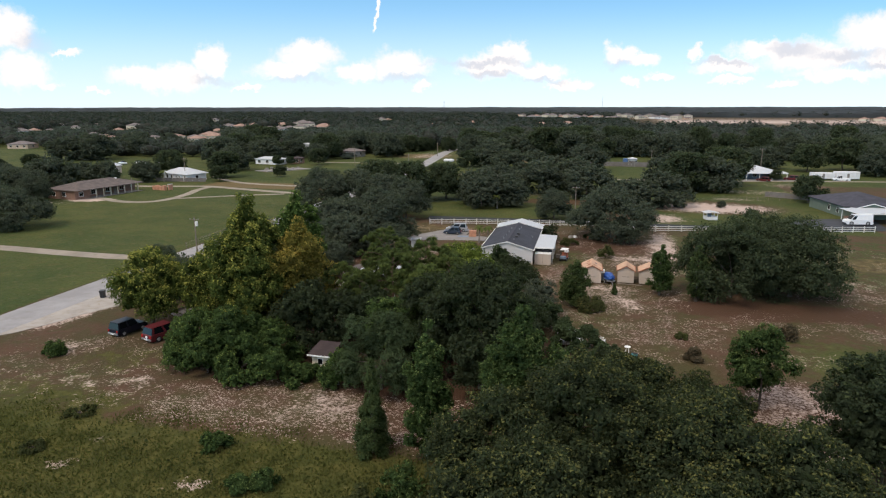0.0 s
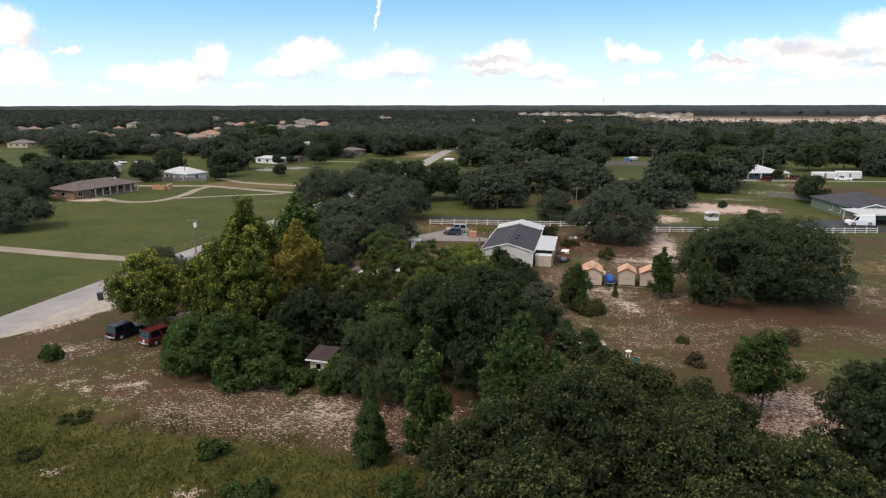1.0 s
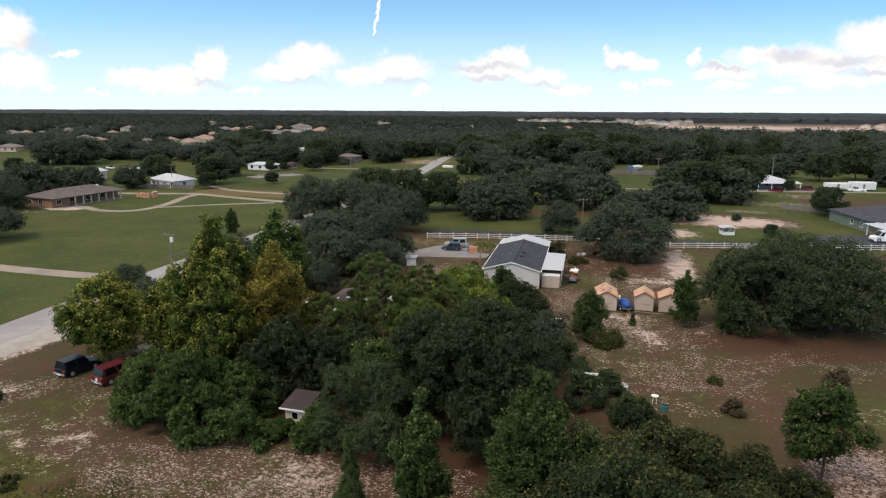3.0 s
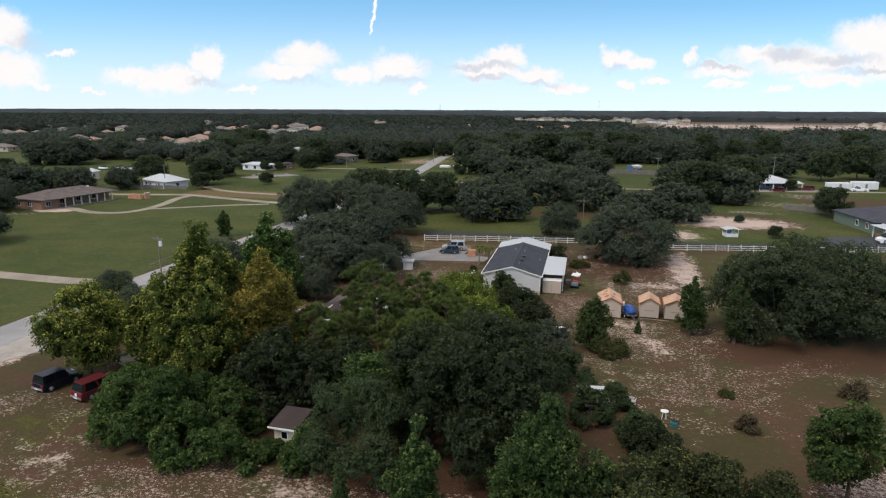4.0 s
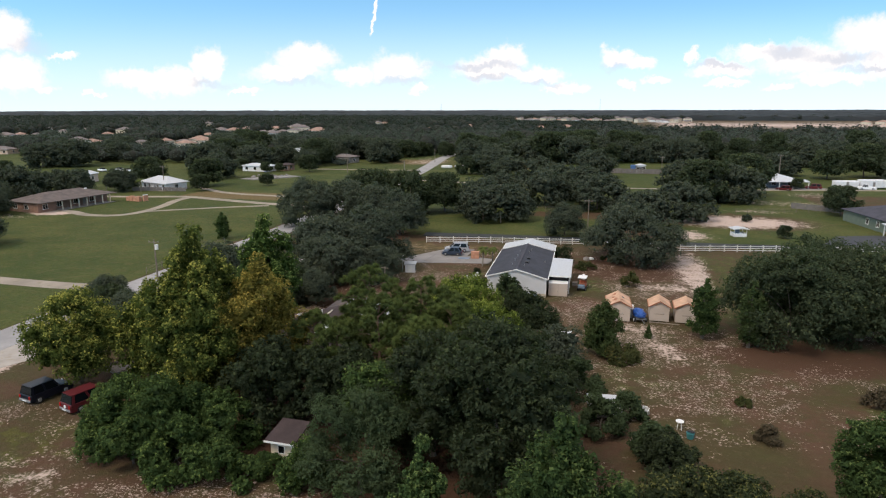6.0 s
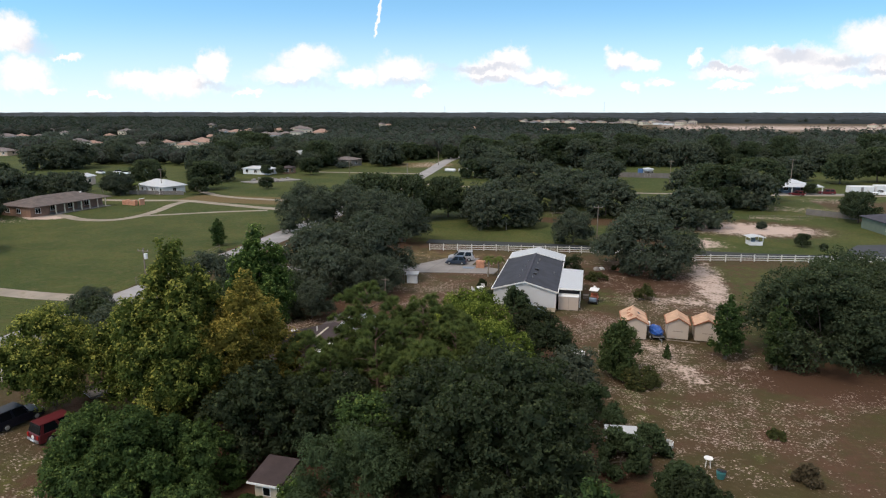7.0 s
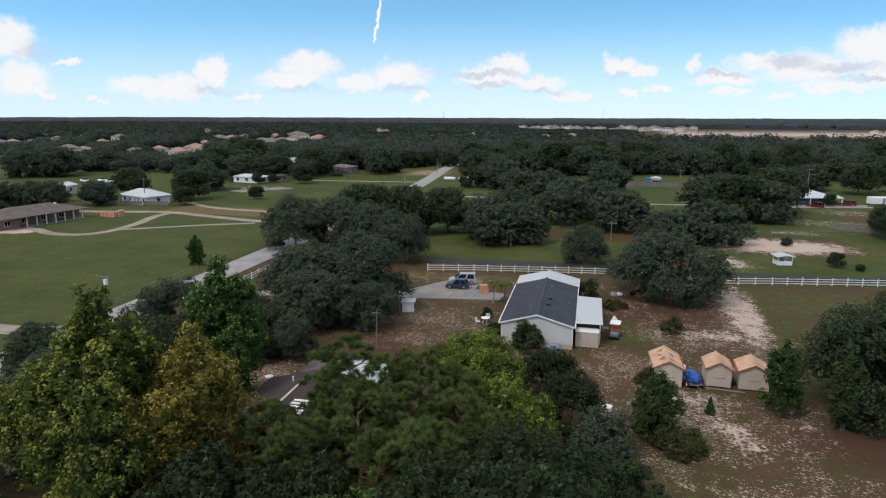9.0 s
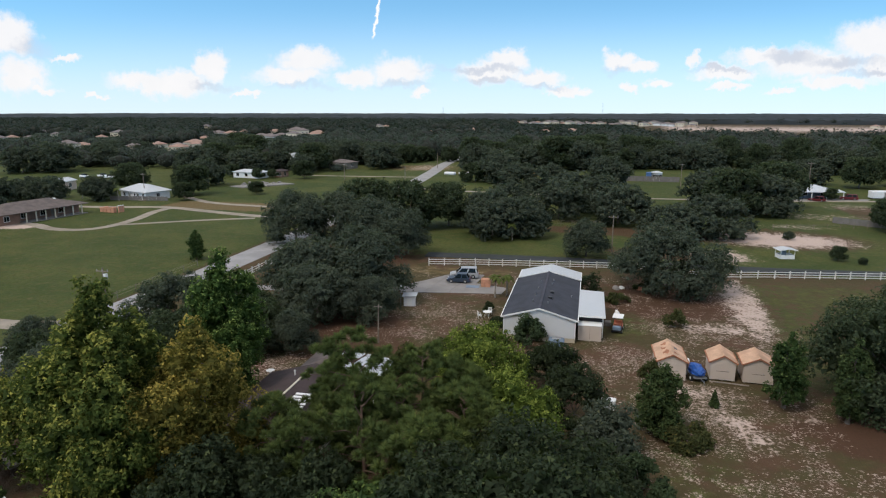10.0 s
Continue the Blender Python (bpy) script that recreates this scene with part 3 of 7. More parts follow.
bare = most(1.15 * oval(31, 171, 15, 8, 0.5), 0.9 * oval(17, 152, 6, 6), 0.95 * oval(14.5, 120, 2.6, 15, 0.5, -4), 0.7 * oval(9, 109, 7, 3, 0.6), 0.75 * oval(6.4, 83.5, 1.8, 5.5, 0.5, 22), 0.75 * oval(3.0, 89.6, 4.5, 1.0, 0.5), 0.8 * oval(12.6, 86.2, 1.6, 0.8), 0.6 * oval(-21, 47.5, 4.5, 2.5), 0.55 * oval(3.5, 90, 5, 2),
            0.55 * oval(-54, 53, 3, 3), 0.95 * oval(-63.0, 66, 3.2, 9.0, 0.4), 0.5 * oval(-46, 46, 5, 1.6), 0.55 * oval(-40.5, 47, 2.2, 3.5), 1.1 * oval(-36.7, 33.3, 0.9, 0.7), 1.0 * oval(-36.8, 37.5, 0.9, 0.5), 1.1 * oval(-25.2, 33.3, 1.2, 0.7), 0.3 * oval(20, 53, 2.4, 5.0), 0.5 * oval(50, 205, 14, 6),
            0.5 * oval(65, 225, 10, 8), 0.55 * oval(40, 188, 8, 3), 0.6 * oval(52, 90, 6, 2), 0.55 * oval(38, 100, 6, 1.6), 1.4 * oval(-137, 148.5, 6, 3.2), 0.5 * oval(-148, 141, 14, 4), 0.6 * oval(-122, 238, 9, 5),
            1.0 * inside(98, 1300, 1000, 1330, 40), 0.55 * oval(-1, 121, 5, 2), 0.5 * oval(20, 66, 2.4, 1.4), 0.5 * oval(56, 104, 5, 1.6), 0.6 * inside(-90, -70, 305, 345, 8))
dry = most(0.8 * inside(-125, -78, 181, 196, 4), 0.7 * oval(-85, 320, 22, 18), 0.7 * oval(-40, 300, 30, 12), 0.5 * inside(-38, -18, 126, 134, 3), 0.5 * oval(50, 112, 16, 8))
nx, ny = len(gx), len(gy)
relief = np.zeros_like(px)
i = np.arange(nx * ny).reshape(ny, nx)
quads = np.stack([i[:-1, :-1], i[:-1, 1:], i[1:, 1:], i[1:, :-1]], -1).reshape(-1, 4)


def raw_mesh(name, co, faces):
    """A mesh from arrays: points and faces of one and the same count of corners."""
    me = bpy.data.meshes.new(name)
    k = faces.shape[1]
    me.vertices.add(len(co))
    me.vertices.foreach_set("co", np.ascontiguousarray(co, dtype=np.float32).ravel())
    me.loops.add(faces.size)
    me.loops.foreach_set("vertex_index", np.ascontiguousarray(faces, dtype=np.int32).ravel())
    me.polygons.add(len(faces))
    me.polygons.foreach_set("loop_start", np.arange(0, faces.size, k, dtype=np.int32))
    me.update(calc_edges=True)
    return me


gme = raw_mesh("ground", np.stack([px, py, relief], 1), quads)
for name, chans in (("cover_a", (lawn, sand, meadow)), ("cover_b", (litter, bare, dry))):
    at = gme.color_attributes.new(name, "FLOAT_COLOR", "POINT")
    at.data.foreach_set("color", np.stack([*chans, np.ones_like(px)], 1).astype(np.float32).ravel())
gme.materials.append(M["ground"])
ground = tagged(new("ground", gme), "sandy scrub ground with worn grass and lawns", "ground", kind="structure")

# ---------------------------------------------------------------- roads, drives, tracks
ROAD = smooth_line([(-68, -14), (-68.1, 40), (-68.2, 80), (-67.9, 105), (-67.6, 135), (-68.5, 180), (-70.3, 250), (-74, 300), (-78.2, 345), (-80, 420)], 6)
tagged(part("road", strip(ROAD, 5.8, 0.05), M["asphalt"]), "pale worn asphalt road between grass verges", "road", kind="structure")
tagged(part("road", strip(smooth_line([(-165, 94.5), (-110, 92.8), (-92, 91.6), (-78, 91.2), (-71.3, 92.5)], 5), 3.2, 0.045), M["dirtroad"]), "pale sandy side road across the lawn", "road", kind="structure")
tagged(part("track", strip(smooth_line([(-148, 178), (-136, 179.5), (-121, 182.5), (-105, 178.5), (-89, 174.6), (-72, 172)], 6), 3.0, 0.045), M["dirtroad"]), "sandy farm track curving over the lawn", "track", kind="structure")
tagged(part("track", strip(smooth_line([(-140, 152), (-133.5, 151.3), (-126, 147.9), (-118.6, 148.1), (-115.2, 153.1), (-115.9, 163.4), (-119.0, 174), (-119.5, 180.6)], 6), 2.6, 0.04), M["dirtroad"]), "sandy loop drive round a grass island", "track", kind="structure")
tagged(part("track", strip(smooth_line([(-115, 155.3), (-106, 161.3), (-98, 166.4), (-88, 171.5)], 6), 1.8, 0.035), M["dirtroad"]), "narrow sandy wheel track in the grass", "track", kind="structure")
tagged(part("track", strip(smooth_line([(-141, 222), (-135.1, 209.2), (-121.1, 197.4), (-110.4, 192.4), (-97.7, 190.4), (-72, 187)], 6), 2.4, 0.045), M["dirtroad"]), "pale sandy drive through the lawn", "track", kind="structure")
tagged(part("track", strip(smooth_line([(-66, 241), (-43, 236), (-8, 231.5), (18, 231.7), (53, 235), (80, 240), (130, 246)], 5), 2.2, 0.045), M["dirtroad"]), "narrow sandy lane along a field", "track", kind="structure")
tagged(part("track", strip(smooth_line([(-125, 274), (-99, 275.2), (-73, 277.5)], 5), 2.2, 0.045), M["dirtroad"]), "narrow sandy lane to the road", "track", kind="structure")
tagged(part("lane", strip(smooth_line([(-36, 141.5), (-16, 142.6), (-2, 142.6), (20, 142.4), (40, 143.8), (60, 147.6), (110, 158)], 6), 3.8, 0.05), M["lane"]), "dark narrow lane behind the white fence", "lane", kind="structure")
tagged(part("driveway", slab([(42, 147.2), (53.5, 147.6), (63, 150), (64, 158.5), (56, 159.5), (48, 156.8), (45.5, 153)], -0.02, 0.05), M["blacktop"]), "fresh black asphalt drive before a carport", "driveway", kind="structure")
tagged(part("driveway", strip(smooth_line([(-65.1, 113.2), (-59.5, 113.5), (-50, 114.5), (-41, 116.5), (-34.5, 118.2), (-31.5, 119.2)], 5), 2.5, 0.05), M["concrete"]), "pale concrete drive from the road to the parking pad", "driveway", kind="structure")
pad = tagged(new("parking_pad"), "concrete parking pad of cast slabs with joints", "driveway", kind="structure")
for k, ring in enumerate([[(-33.6, 116.0), (-30.2, 116.7), (-28.6, 128.0), (-31.0, 124.4), (-33.6, 120.6)], [(-30.15, 116.7), (-26.6, 117.4), (-25.0, 128.6), (-28.55, 128.0)],
                          [(-26.55, 117.4), (-23.0, 117.9), (-22.6, 123.3), (-25.7, 123.4)], [(-22.95, 117.9), (-18.8, 118.4), (-18.4, 121.8), (-22.55, 123.0)], [(-25.65, 123.45), (-23.4, 123.4), (-23.0, 128.8), (-24.95, 128.6)]]):
    part("slab", slab(ring, -0.02, 0.055 + 0.004 * (k % 2)), M["concrete"], pad)
for x, y, w in [(-62.9, 92.4, 3.6)]:
    tagged(part("driveway", strip([(-65.2, y), (-58, y + 0.6), (-50, y + 1)], w, 0.045), M["dirtroad"]), "short sandy drive off the road", "driveway", kind="structure")

tagged(part("apron", slab([(-65.3, 77.0), (-62.8, 71.6), (-59.2, 67.4), (-61.0, 63.6), (-62.2, 59.5), (-64.0, 55.5), (-65.4, 54.0)], -0.02, 0.04), M["apron"]), "pale worn concrete apron beside the road", "driveway", kind="structure")

# ---------------------------------------------------------------- trees


def leaves(name, pts, nrm, size, material, parent, rng, slim=0.7, tone=None):
    """A crown of single leaves or sprigs: a small pointed blade each, its own island."""
    n = len(pts)
    nrm = nrm / np.maximum(np.linalg.norm(nrm, axis=1, keepdims=True), 1e-6)
    t = rng.normal(size=(n, 3))
    t -= nrm * (t * nrm).sum(1, keepdims=True)
    t /= np.maximum(np.linalg.norm(t, axis=1, keepdims=True), 1e-6)
    b = np.cross(nrm, t)
    s = np.asarray(size).reshape(-1, 1) * np.ones((n, 1))
    co = np.stack([pts - t * s * 0.45 - b * s * slim * 0.5, pts - t * s * 0.45 + b * s * slim * 0.5, pts + t * s * 0.55], 1).reshape(-1, 3)
    me = raw_mesh(name, co, np.arange(3 * n).reshape(-1, 3))
    me.materials.append(material)
    tone = rng.uniform(0, 1, n) if tone is None else tone
    me.attributes.new("tone", "FLOAT", "POINT").data.foreach_set("value", np.repeat(tone, 3).astype(np.float32))
    ob = new(name, me)
    ob.parent = parent
    return ob


BALLS = {}


def ball(fine=True):
    """Points and faces of a small faceted ball."""
    if fine not in BALLS:
        bm = bmesh.new()
        bmesh.ops.create_icosphere(bm, subdivisions=2 if fine else 1, radius=1.0)
        bm.verts.ensure_lookup_table()
        BALLS[fine] = np.array([v.co for v in bm.verts]), np.array([[v.index for v in f.verts] for f in bm.faces])
        bm.free()
    return BALLS[fine]


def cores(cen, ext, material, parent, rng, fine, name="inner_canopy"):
    """Dense inside of a crown, near-black as shade: one rough lump per leaf clump."""
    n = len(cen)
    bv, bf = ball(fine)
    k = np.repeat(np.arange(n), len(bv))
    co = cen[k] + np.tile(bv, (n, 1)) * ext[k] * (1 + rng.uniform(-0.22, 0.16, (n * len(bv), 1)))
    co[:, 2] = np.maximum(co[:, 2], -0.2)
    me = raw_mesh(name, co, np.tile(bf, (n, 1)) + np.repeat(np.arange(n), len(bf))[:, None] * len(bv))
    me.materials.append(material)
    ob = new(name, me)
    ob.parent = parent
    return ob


def spots(rng, n, low=-0.55):
    d = rng.normal(size=(int(n * 1.9) + 8, 3))
    d /= np.linalg.norm(d, axis=1, keepdims=True)
    d = d[d[:, 2] > low]
    while len(d) < n:
        d = np.concatenate([d, d])
    return d[:n]


def lobes_of(rng, shape, h, r, base):
    """Clumps that make up a crown: centres and radii."""
    if shape == "oak":
        n = 20 + int(2.4 * r)
        d = spots(rng, n, -0.8)
        rng.shuffle(d)
        hh = (h - base) / 2
        wide = np.where(d[:, 2] < 0, 0.88, 0.80) * np.where(np.arange(n) % 4 == 0, 0.5, 1.0)
        cen = np.stack([d[:, 0] * r * wide, d[:, 1] * r * wide, base + hh * 0.86 + d[:, 2] * hh * np.where(d[:, 2] < 0, 0.92, 0.84)], 1)
        rad = rng.uniform(0.24, 0.40, n) * min(r, hh * 1.3)
        cen[:, 2] = np.maximum(cen[:, 2], rad * 0.55)
    elif shape == "round":
        n = 36
        d = spots(rng, n, -0.85)
        hh = (h - base) / 2
        cen = np.stack([d[:, 0] * r * 0.70, d[:, 1] * r * 0.70, base + hh + d[:, 2] * hh * 0.80], 1)
        rad = rng.uniform(0.24, 0.40, n) * r
    elif shape == "spire":
        n = 120
        f = rng.uniform(0.0, 0.97, n)
        a = rng.uniform(0, 6.28, n)
        w = r * (1 - f) * rng.uniform(0.3, 0.82, n)
        cen = np.stack([np.cos(a) * w, np.sin(a) * w, base + f * (h - base)], 1)
        rad = r * (0.09 + 0.20 * (1 - f))
    elif shape == "tall":
        # upright boughs, widest below the middle, that end in pointed leaders
        n = 64
        f = (np.arange(n) + rng.uniform(0, 1, n)) / n
        a = np.arange(n) * 2.4 + rng.uniform(-0.5, 0.5, n)
        prof = np.interp(f, [0, 0.12, 0.38, 0.66, 0.86, 1.0], [0.62, 0.92, 1.0, 0.90, 0.64, 0.22])
        w = r * prof * rng.uniform(0.2, 0.86, n)
        cen = np.stack([np.cos(a) * w, np.sin(a) * w, base + f * (h - base - 0.10 * h)], 1)
        rad = rng.uniform(0.22, 0.36, n) * r * np.clip(prof, 0.42, 1)
        cen[-1], rad[-1] = (0.1, 0, h - r * 0.22), r * 0.2
    elif shape == "pine":
        # needle tufts at the ends of whorled branches
        n = 116
        f = rng.uniform(0.0, 1.0, n) ** 0.85
        a = np.round(rng.uniform(0, 9, n)) * 0.70 + f * 9.0 + rng.normal(0, 0.16, n)
        w = r * np.interp(f, [0, 0.3, 0.75, 1.0], [0.8, 1.0, 0.78, 0.20]) * rng.uniform(0.2, 1.0, n) ** 0.6
        cen = np.stack([np.cos(a) * w, np.sin(a) * w, base + f * (h - base - 0.4) + 0.12 * w], 1)
        rad = rng.uniform(0.40, 0.64, n)
    else:  # mound
        n = 18
        d = spots(rng, n, 0.0)
        cen = np.stack([d[:, 0] * r * 0.76, d[:, 1] * r * 0.76, 0.12 * h + d[:, 2] * h * 0.68], 1) * rng.uniform(0.8, 1.08, (n, 1))
        rad = rng.uniform(0.17, 0.42, n) * min(r, h)
    return cen, rad


def grow(name, label, category, x, y, h, r, kind="oak", leaf="oak", base=None, seed=1, count=6000, size=0.4, bark="bark", group="trees", turn=0.0, stem=None):
    rng = np.random.RandomState(seed)
    base = h * 0.22 if base is None else base
    t = thing(name, label, category, (x, y, 0), turn, group)
    cen, rad = lobes_of(rng, kind, h, r, base)
    # trunk, and limbs that reach into the clumps
    r0 = stem or max(0.07, h * 0.024)
    high = kind in ("spire", "pine", "tall")
    lean = rng.uniform(-0.03, 0.03, 2) * h
    fork = Vector((lean[0], lean[1], base + (h - base) * (0.75 if high else 0.22)))
    kink = Vector((lean[0] * 0.3 + 0.05, lean[1] * 0.4, fork.z * 0.5))
    trunk = part("trunk", stalk([(0, 0, -0.1), (0, 0, 0.25), kink, fork], [r0 * 1.5, r0 * 1.05, r0 * 0.85, r0 * (0.3 if high else 0.62)]), M[bark], t)
    for k in rng.permutation(len(cen))[: 6 if kind != "pine" else 20]:
        p = Vector(cen[k])
        root = Vector((lean[0] * 0.6, lean[1] * 0.6, max(base * 0.7, p.z - 0.5))) if high else fork - Vector((0, 0, 0.1))
        mid = (root + p) / 2 + Vector((0, 0, 0.12 * (p - root).length))
        part("limb", stalk([root, mid, p], [r0 * 0.36, r0 * 0.2, r0 * 0.07], 5), M[bark], trunk)
    if kind == "pine":
        # every tuft a burst of long needles round its shoot
        per = 170
        k = np.repeat(np.arange(len(cen)), per)
        d = spots(rng, len(k), -0.45)
        rng.shuffle(d)
        side = np.cross(d, rng.normal(size=d.shape))
        side /= np.maximum(np.linalg.norm(side, axis=1, keepdims=True), 1e-6)
        ln = rad[k][:, None] * rng.uniform(0.82, 1.06, (len(k), 1))
        wd = side * rng.uniform(0.022, 0.042, (len(k), 1))
        a = cen[k] + d * ln * 0.22
        co = np.stack([a + wd, a - wd, cen[k] + d * ln], 1).reshape(-1, 3)
        me = raw_mesh("crown", co, np.arange(len(co)).reshape(-1, 3))
        me.materials.append(L[leaf])
        # upward needles lighter: top light put into the tone of each tuft
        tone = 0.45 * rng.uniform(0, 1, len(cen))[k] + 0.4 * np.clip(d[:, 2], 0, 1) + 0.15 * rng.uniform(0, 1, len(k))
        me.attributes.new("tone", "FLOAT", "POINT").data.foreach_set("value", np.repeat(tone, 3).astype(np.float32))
        new("crown", me).parent = t
        return t
    # each clump breaks up into small tufts on its outside; leaves buried in a neighbouring clump are left out
    count, size = (int(count * 2.1), size * 0.64) if y < 70 else (int(count * 1.45), size * 0.68) if y < 150 else (int(count * 0.62), size * 1.18)
    if kind != "spire":
        n_sub = 46 if y < 150 else 24
        kk = np.repeat(np.arange(len(cen)), n_sub)
        sd = spots(rng, len(kk), -0.6)
        rng.shuffle(sd)
        tuft_c = cen[kk] + sd * rad[kk][:, None] * rng.uniform(0.84, 1.08, (len(kk), 1))
        tuft_r = rad[kk] * rng.uniform(0.14, 0.30, len(kk))
        if kind == "tall":
            tuft_c[:, 2] += rad[kk] * np.clip(sd[:, 2], 0, 1) * 0.4
    else:
        kk, tuft_c, tuft_r = np.arange(len(cen)), cen, rad
        sd = np.stack([cen[:, 0], cen[:, 1], cen[:, 2] * 0], 1) / np.maximum(np.hypot(cen[:, 0], cen[:, 1]), 0.05)[:, None]
    if kind == "tall" or kind == "round":
        tuft_c[:, 2] = np.minimum(tuft_c[:, 2], h - tuft_r * 0.5)
    if kind != "spire":
        open_ = np.ones(len(tuft_c), bool)
        for j in range(len(cen)):
            open_ &= (np.linalg.norm(tuft_c - cen[j], axis=1) > rad[j] * 0.66) | (kk == j)
        kk, tuft_c, tuft_r, sd = kk[open_], tuft_c[open_], tuft_r[open_], sd[open_]
    w = tuft_r ** 2
    pick = rng.choice(len(tuft_c), count, p=w / w.sum())
    d = spots(rng, count, -0.7)
    rng.shuffle(d)
    depth = np.clip(rng.normal(0.90, 0.26, (count, 1)), 0.1, 1.6)
    squash = np.array([1, 1, 0.8 if kind in ("oak", "mound") else 1.25 if kind == "tall" else 1.0])
    pts = tuft_c[pick] + d * squash * tuft_r[pick][:, None] * depth
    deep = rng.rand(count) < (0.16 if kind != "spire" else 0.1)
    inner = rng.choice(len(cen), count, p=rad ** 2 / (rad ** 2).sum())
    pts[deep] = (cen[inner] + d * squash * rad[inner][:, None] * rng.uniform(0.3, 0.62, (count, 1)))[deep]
    keep = pts[:, 2] > 0.05
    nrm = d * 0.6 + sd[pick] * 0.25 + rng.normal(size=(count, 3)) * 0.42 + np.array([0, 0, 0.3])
    # young mixes fresh shoot tips with top light; upper, outer leaves go lighter
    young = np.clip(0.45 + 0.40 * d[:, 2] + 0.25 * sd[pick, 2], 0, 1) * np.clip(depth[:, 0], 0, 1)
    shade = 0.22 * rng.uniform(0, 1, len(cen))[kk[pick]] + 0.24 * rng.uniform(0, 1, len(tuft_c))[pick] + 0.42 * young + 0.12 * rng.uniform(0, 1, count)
    # leaves deep inside darkest: shade between the clumps put into their tone
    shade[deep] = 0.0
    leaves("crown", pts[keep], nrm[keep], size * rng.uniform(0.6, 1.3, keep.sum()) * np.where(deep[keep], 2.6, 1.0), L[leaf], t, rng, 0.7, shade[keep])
    return t


def again(ob, x, y, s=1.0, turn=0.0, sz=None):
    return copy_thing(ob, pose(x, y, 0, 0, 0, turn) @ Matrix.Diagonal((s, s, sz or s, 1)))


# grove of live oaks close under the camera's way
OAK = "spreading live oak, dark green with olive tips"
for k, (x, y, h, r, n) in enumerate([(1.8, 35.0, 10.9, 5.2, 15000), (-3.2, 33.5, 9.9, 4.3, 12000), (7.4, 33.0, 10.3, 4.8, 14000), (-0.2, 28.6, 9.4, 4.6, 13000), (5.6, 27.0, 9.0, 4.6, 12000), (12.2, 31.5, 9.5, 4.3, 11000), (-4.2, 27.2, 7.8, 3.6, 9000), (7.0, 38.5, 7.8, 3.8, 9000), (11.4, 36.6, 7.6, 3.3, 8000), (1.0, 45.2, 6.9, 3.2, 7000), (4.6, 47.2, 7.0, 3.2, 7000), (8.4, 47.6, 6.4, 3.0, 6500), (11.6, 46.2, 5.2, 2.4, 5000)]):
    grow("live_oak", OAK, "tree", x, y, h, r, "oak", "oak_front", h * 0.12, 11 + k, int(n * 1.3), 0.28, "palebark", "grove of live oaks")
grow("sweetgum", "bushy fresh green tree with a dense rounded crown", "tree", -3.4, 41.4, 12.2, 3.3, "tall", "maple_green", 2.0, 31, 20000, 0.28)
grow("sapling", "slender pale-stemmed tree with light green leaves", "tree", -10.1, 40.2, 11.0, 1.9, "tall", "maple_green", 0.8, 32, 11000, 0.27, "palebark", stem=0.09)
grow("red_cedar", "narrow pointed dark green cedar beside the sand track", "tree", -14.4, 40.3, 7.9, 1.7, "spire", "cedar", 0.05, 33, 12000, 0.22)
grow("small_tree", "small round-headed green tree on a thin stem", "tree", 16.0, 54.6, 7.6, 2.7, "oak", "maple_green", 1.5, 34, 8000, 0.28, stem=0.12)
grow("live_oak", "dark dense oak at the edge of a sandy clearing", "tree", 20.2, 41.5, 10.8, 4.3, "oak", "oak_dark", 0.2, 35, 14000, 0.34)
grow("live_oak", "dark dense oak with a low crown", "tree", 24.0, 46.0, 9.0, 3.4, "oak", "oak_dark", 1.0, 36, 9000, 0.36)
# trees round the hut and the hidden house
grow("maple", "tall maple, green turning yellow at the tips", "tree", -35.6, 60.4, 16.6, 4.6, "tall", "maple", 1.4, 41, 26000, 0.36, "palebark")
grow("maple", "tall green maple behind others", "tree", -38.0, 77.4, 14.6, 4.0, "tall", "maple_fresh", 1.2, 42, 18000, 0.36)
grow("maple", "slender maple with ochre-yellow leaves and bare twigs", "tree", -30.4, 62.2, 13.9, 4.2, "tall", "yellow", 1.6, 43, 14000, 0.32, "palebark")
grow("maple", "young maple with yellowing leaves over parked cars", "tree", -50.0, 62.0, 9.2, 4.3, "round", "maple", 0.7, 44, 13000, 0.34)
grow("maple", "maple with yellow-green side branches", "tree", -43.0, 64.0, 10.2, 3.6, "tall", "maple", 1.5, 45, 8000, 0.35)
grow("oak", "dark shaded tree in a thicket", "tree", -40.0, 69.5, 10.5, 4.2, "oak", "oak_dark", 1.5, 46, 8000, 0.42)
grow("oak", "dark shaded tree in a thicket", "tree", -28.0, 58.6, 7.4, 3.4, "oak", "oak_dark", 1.0, 47, 8000, 0.40)
grow("oak", "dark green tree in a thicket", "tree", -22.5, 60.0, 7.4, 3.4, "oak", "oak_dark", 1.0, 48, 8000, 0.40)
for k, (x, y, h, r) in enumerate([(-24.9, 52.0, 1.3, 1.2), (-22.8, 52.2, 1.5, 1.1), (-37.2, 53.0, 6.6, 3.9), (-33.0, 52.6, 6.4, 3.8), (-40.5, 55.6, 4.6, 2.4), (-30.0, 54.6, 5.2, 2.8), (-35.3, 50.7, 4.6, 2.9), (-31.4, 50.5, 4.4, 2.8), (-28.2, 50.6, 3.4, 2.2), (-39.3, 53.0, 3.8, 2.3), (-25.8, 50.5, 2.0, 1.5)]):
    grow("vine_thicket", "dense thicket overgrown with dark green vines", "thicket", x, y, h, r, "mound", "vine", 0.1, 51 + k, int(2000 * r), 0.32, group="thicket")
grow("small_tree", "grey-green airy tree beside a hut", "tree", -17.4, 51.0, 8.2, 3.5, "oak", "grey", 0.1, 61, 16000, 0.22)
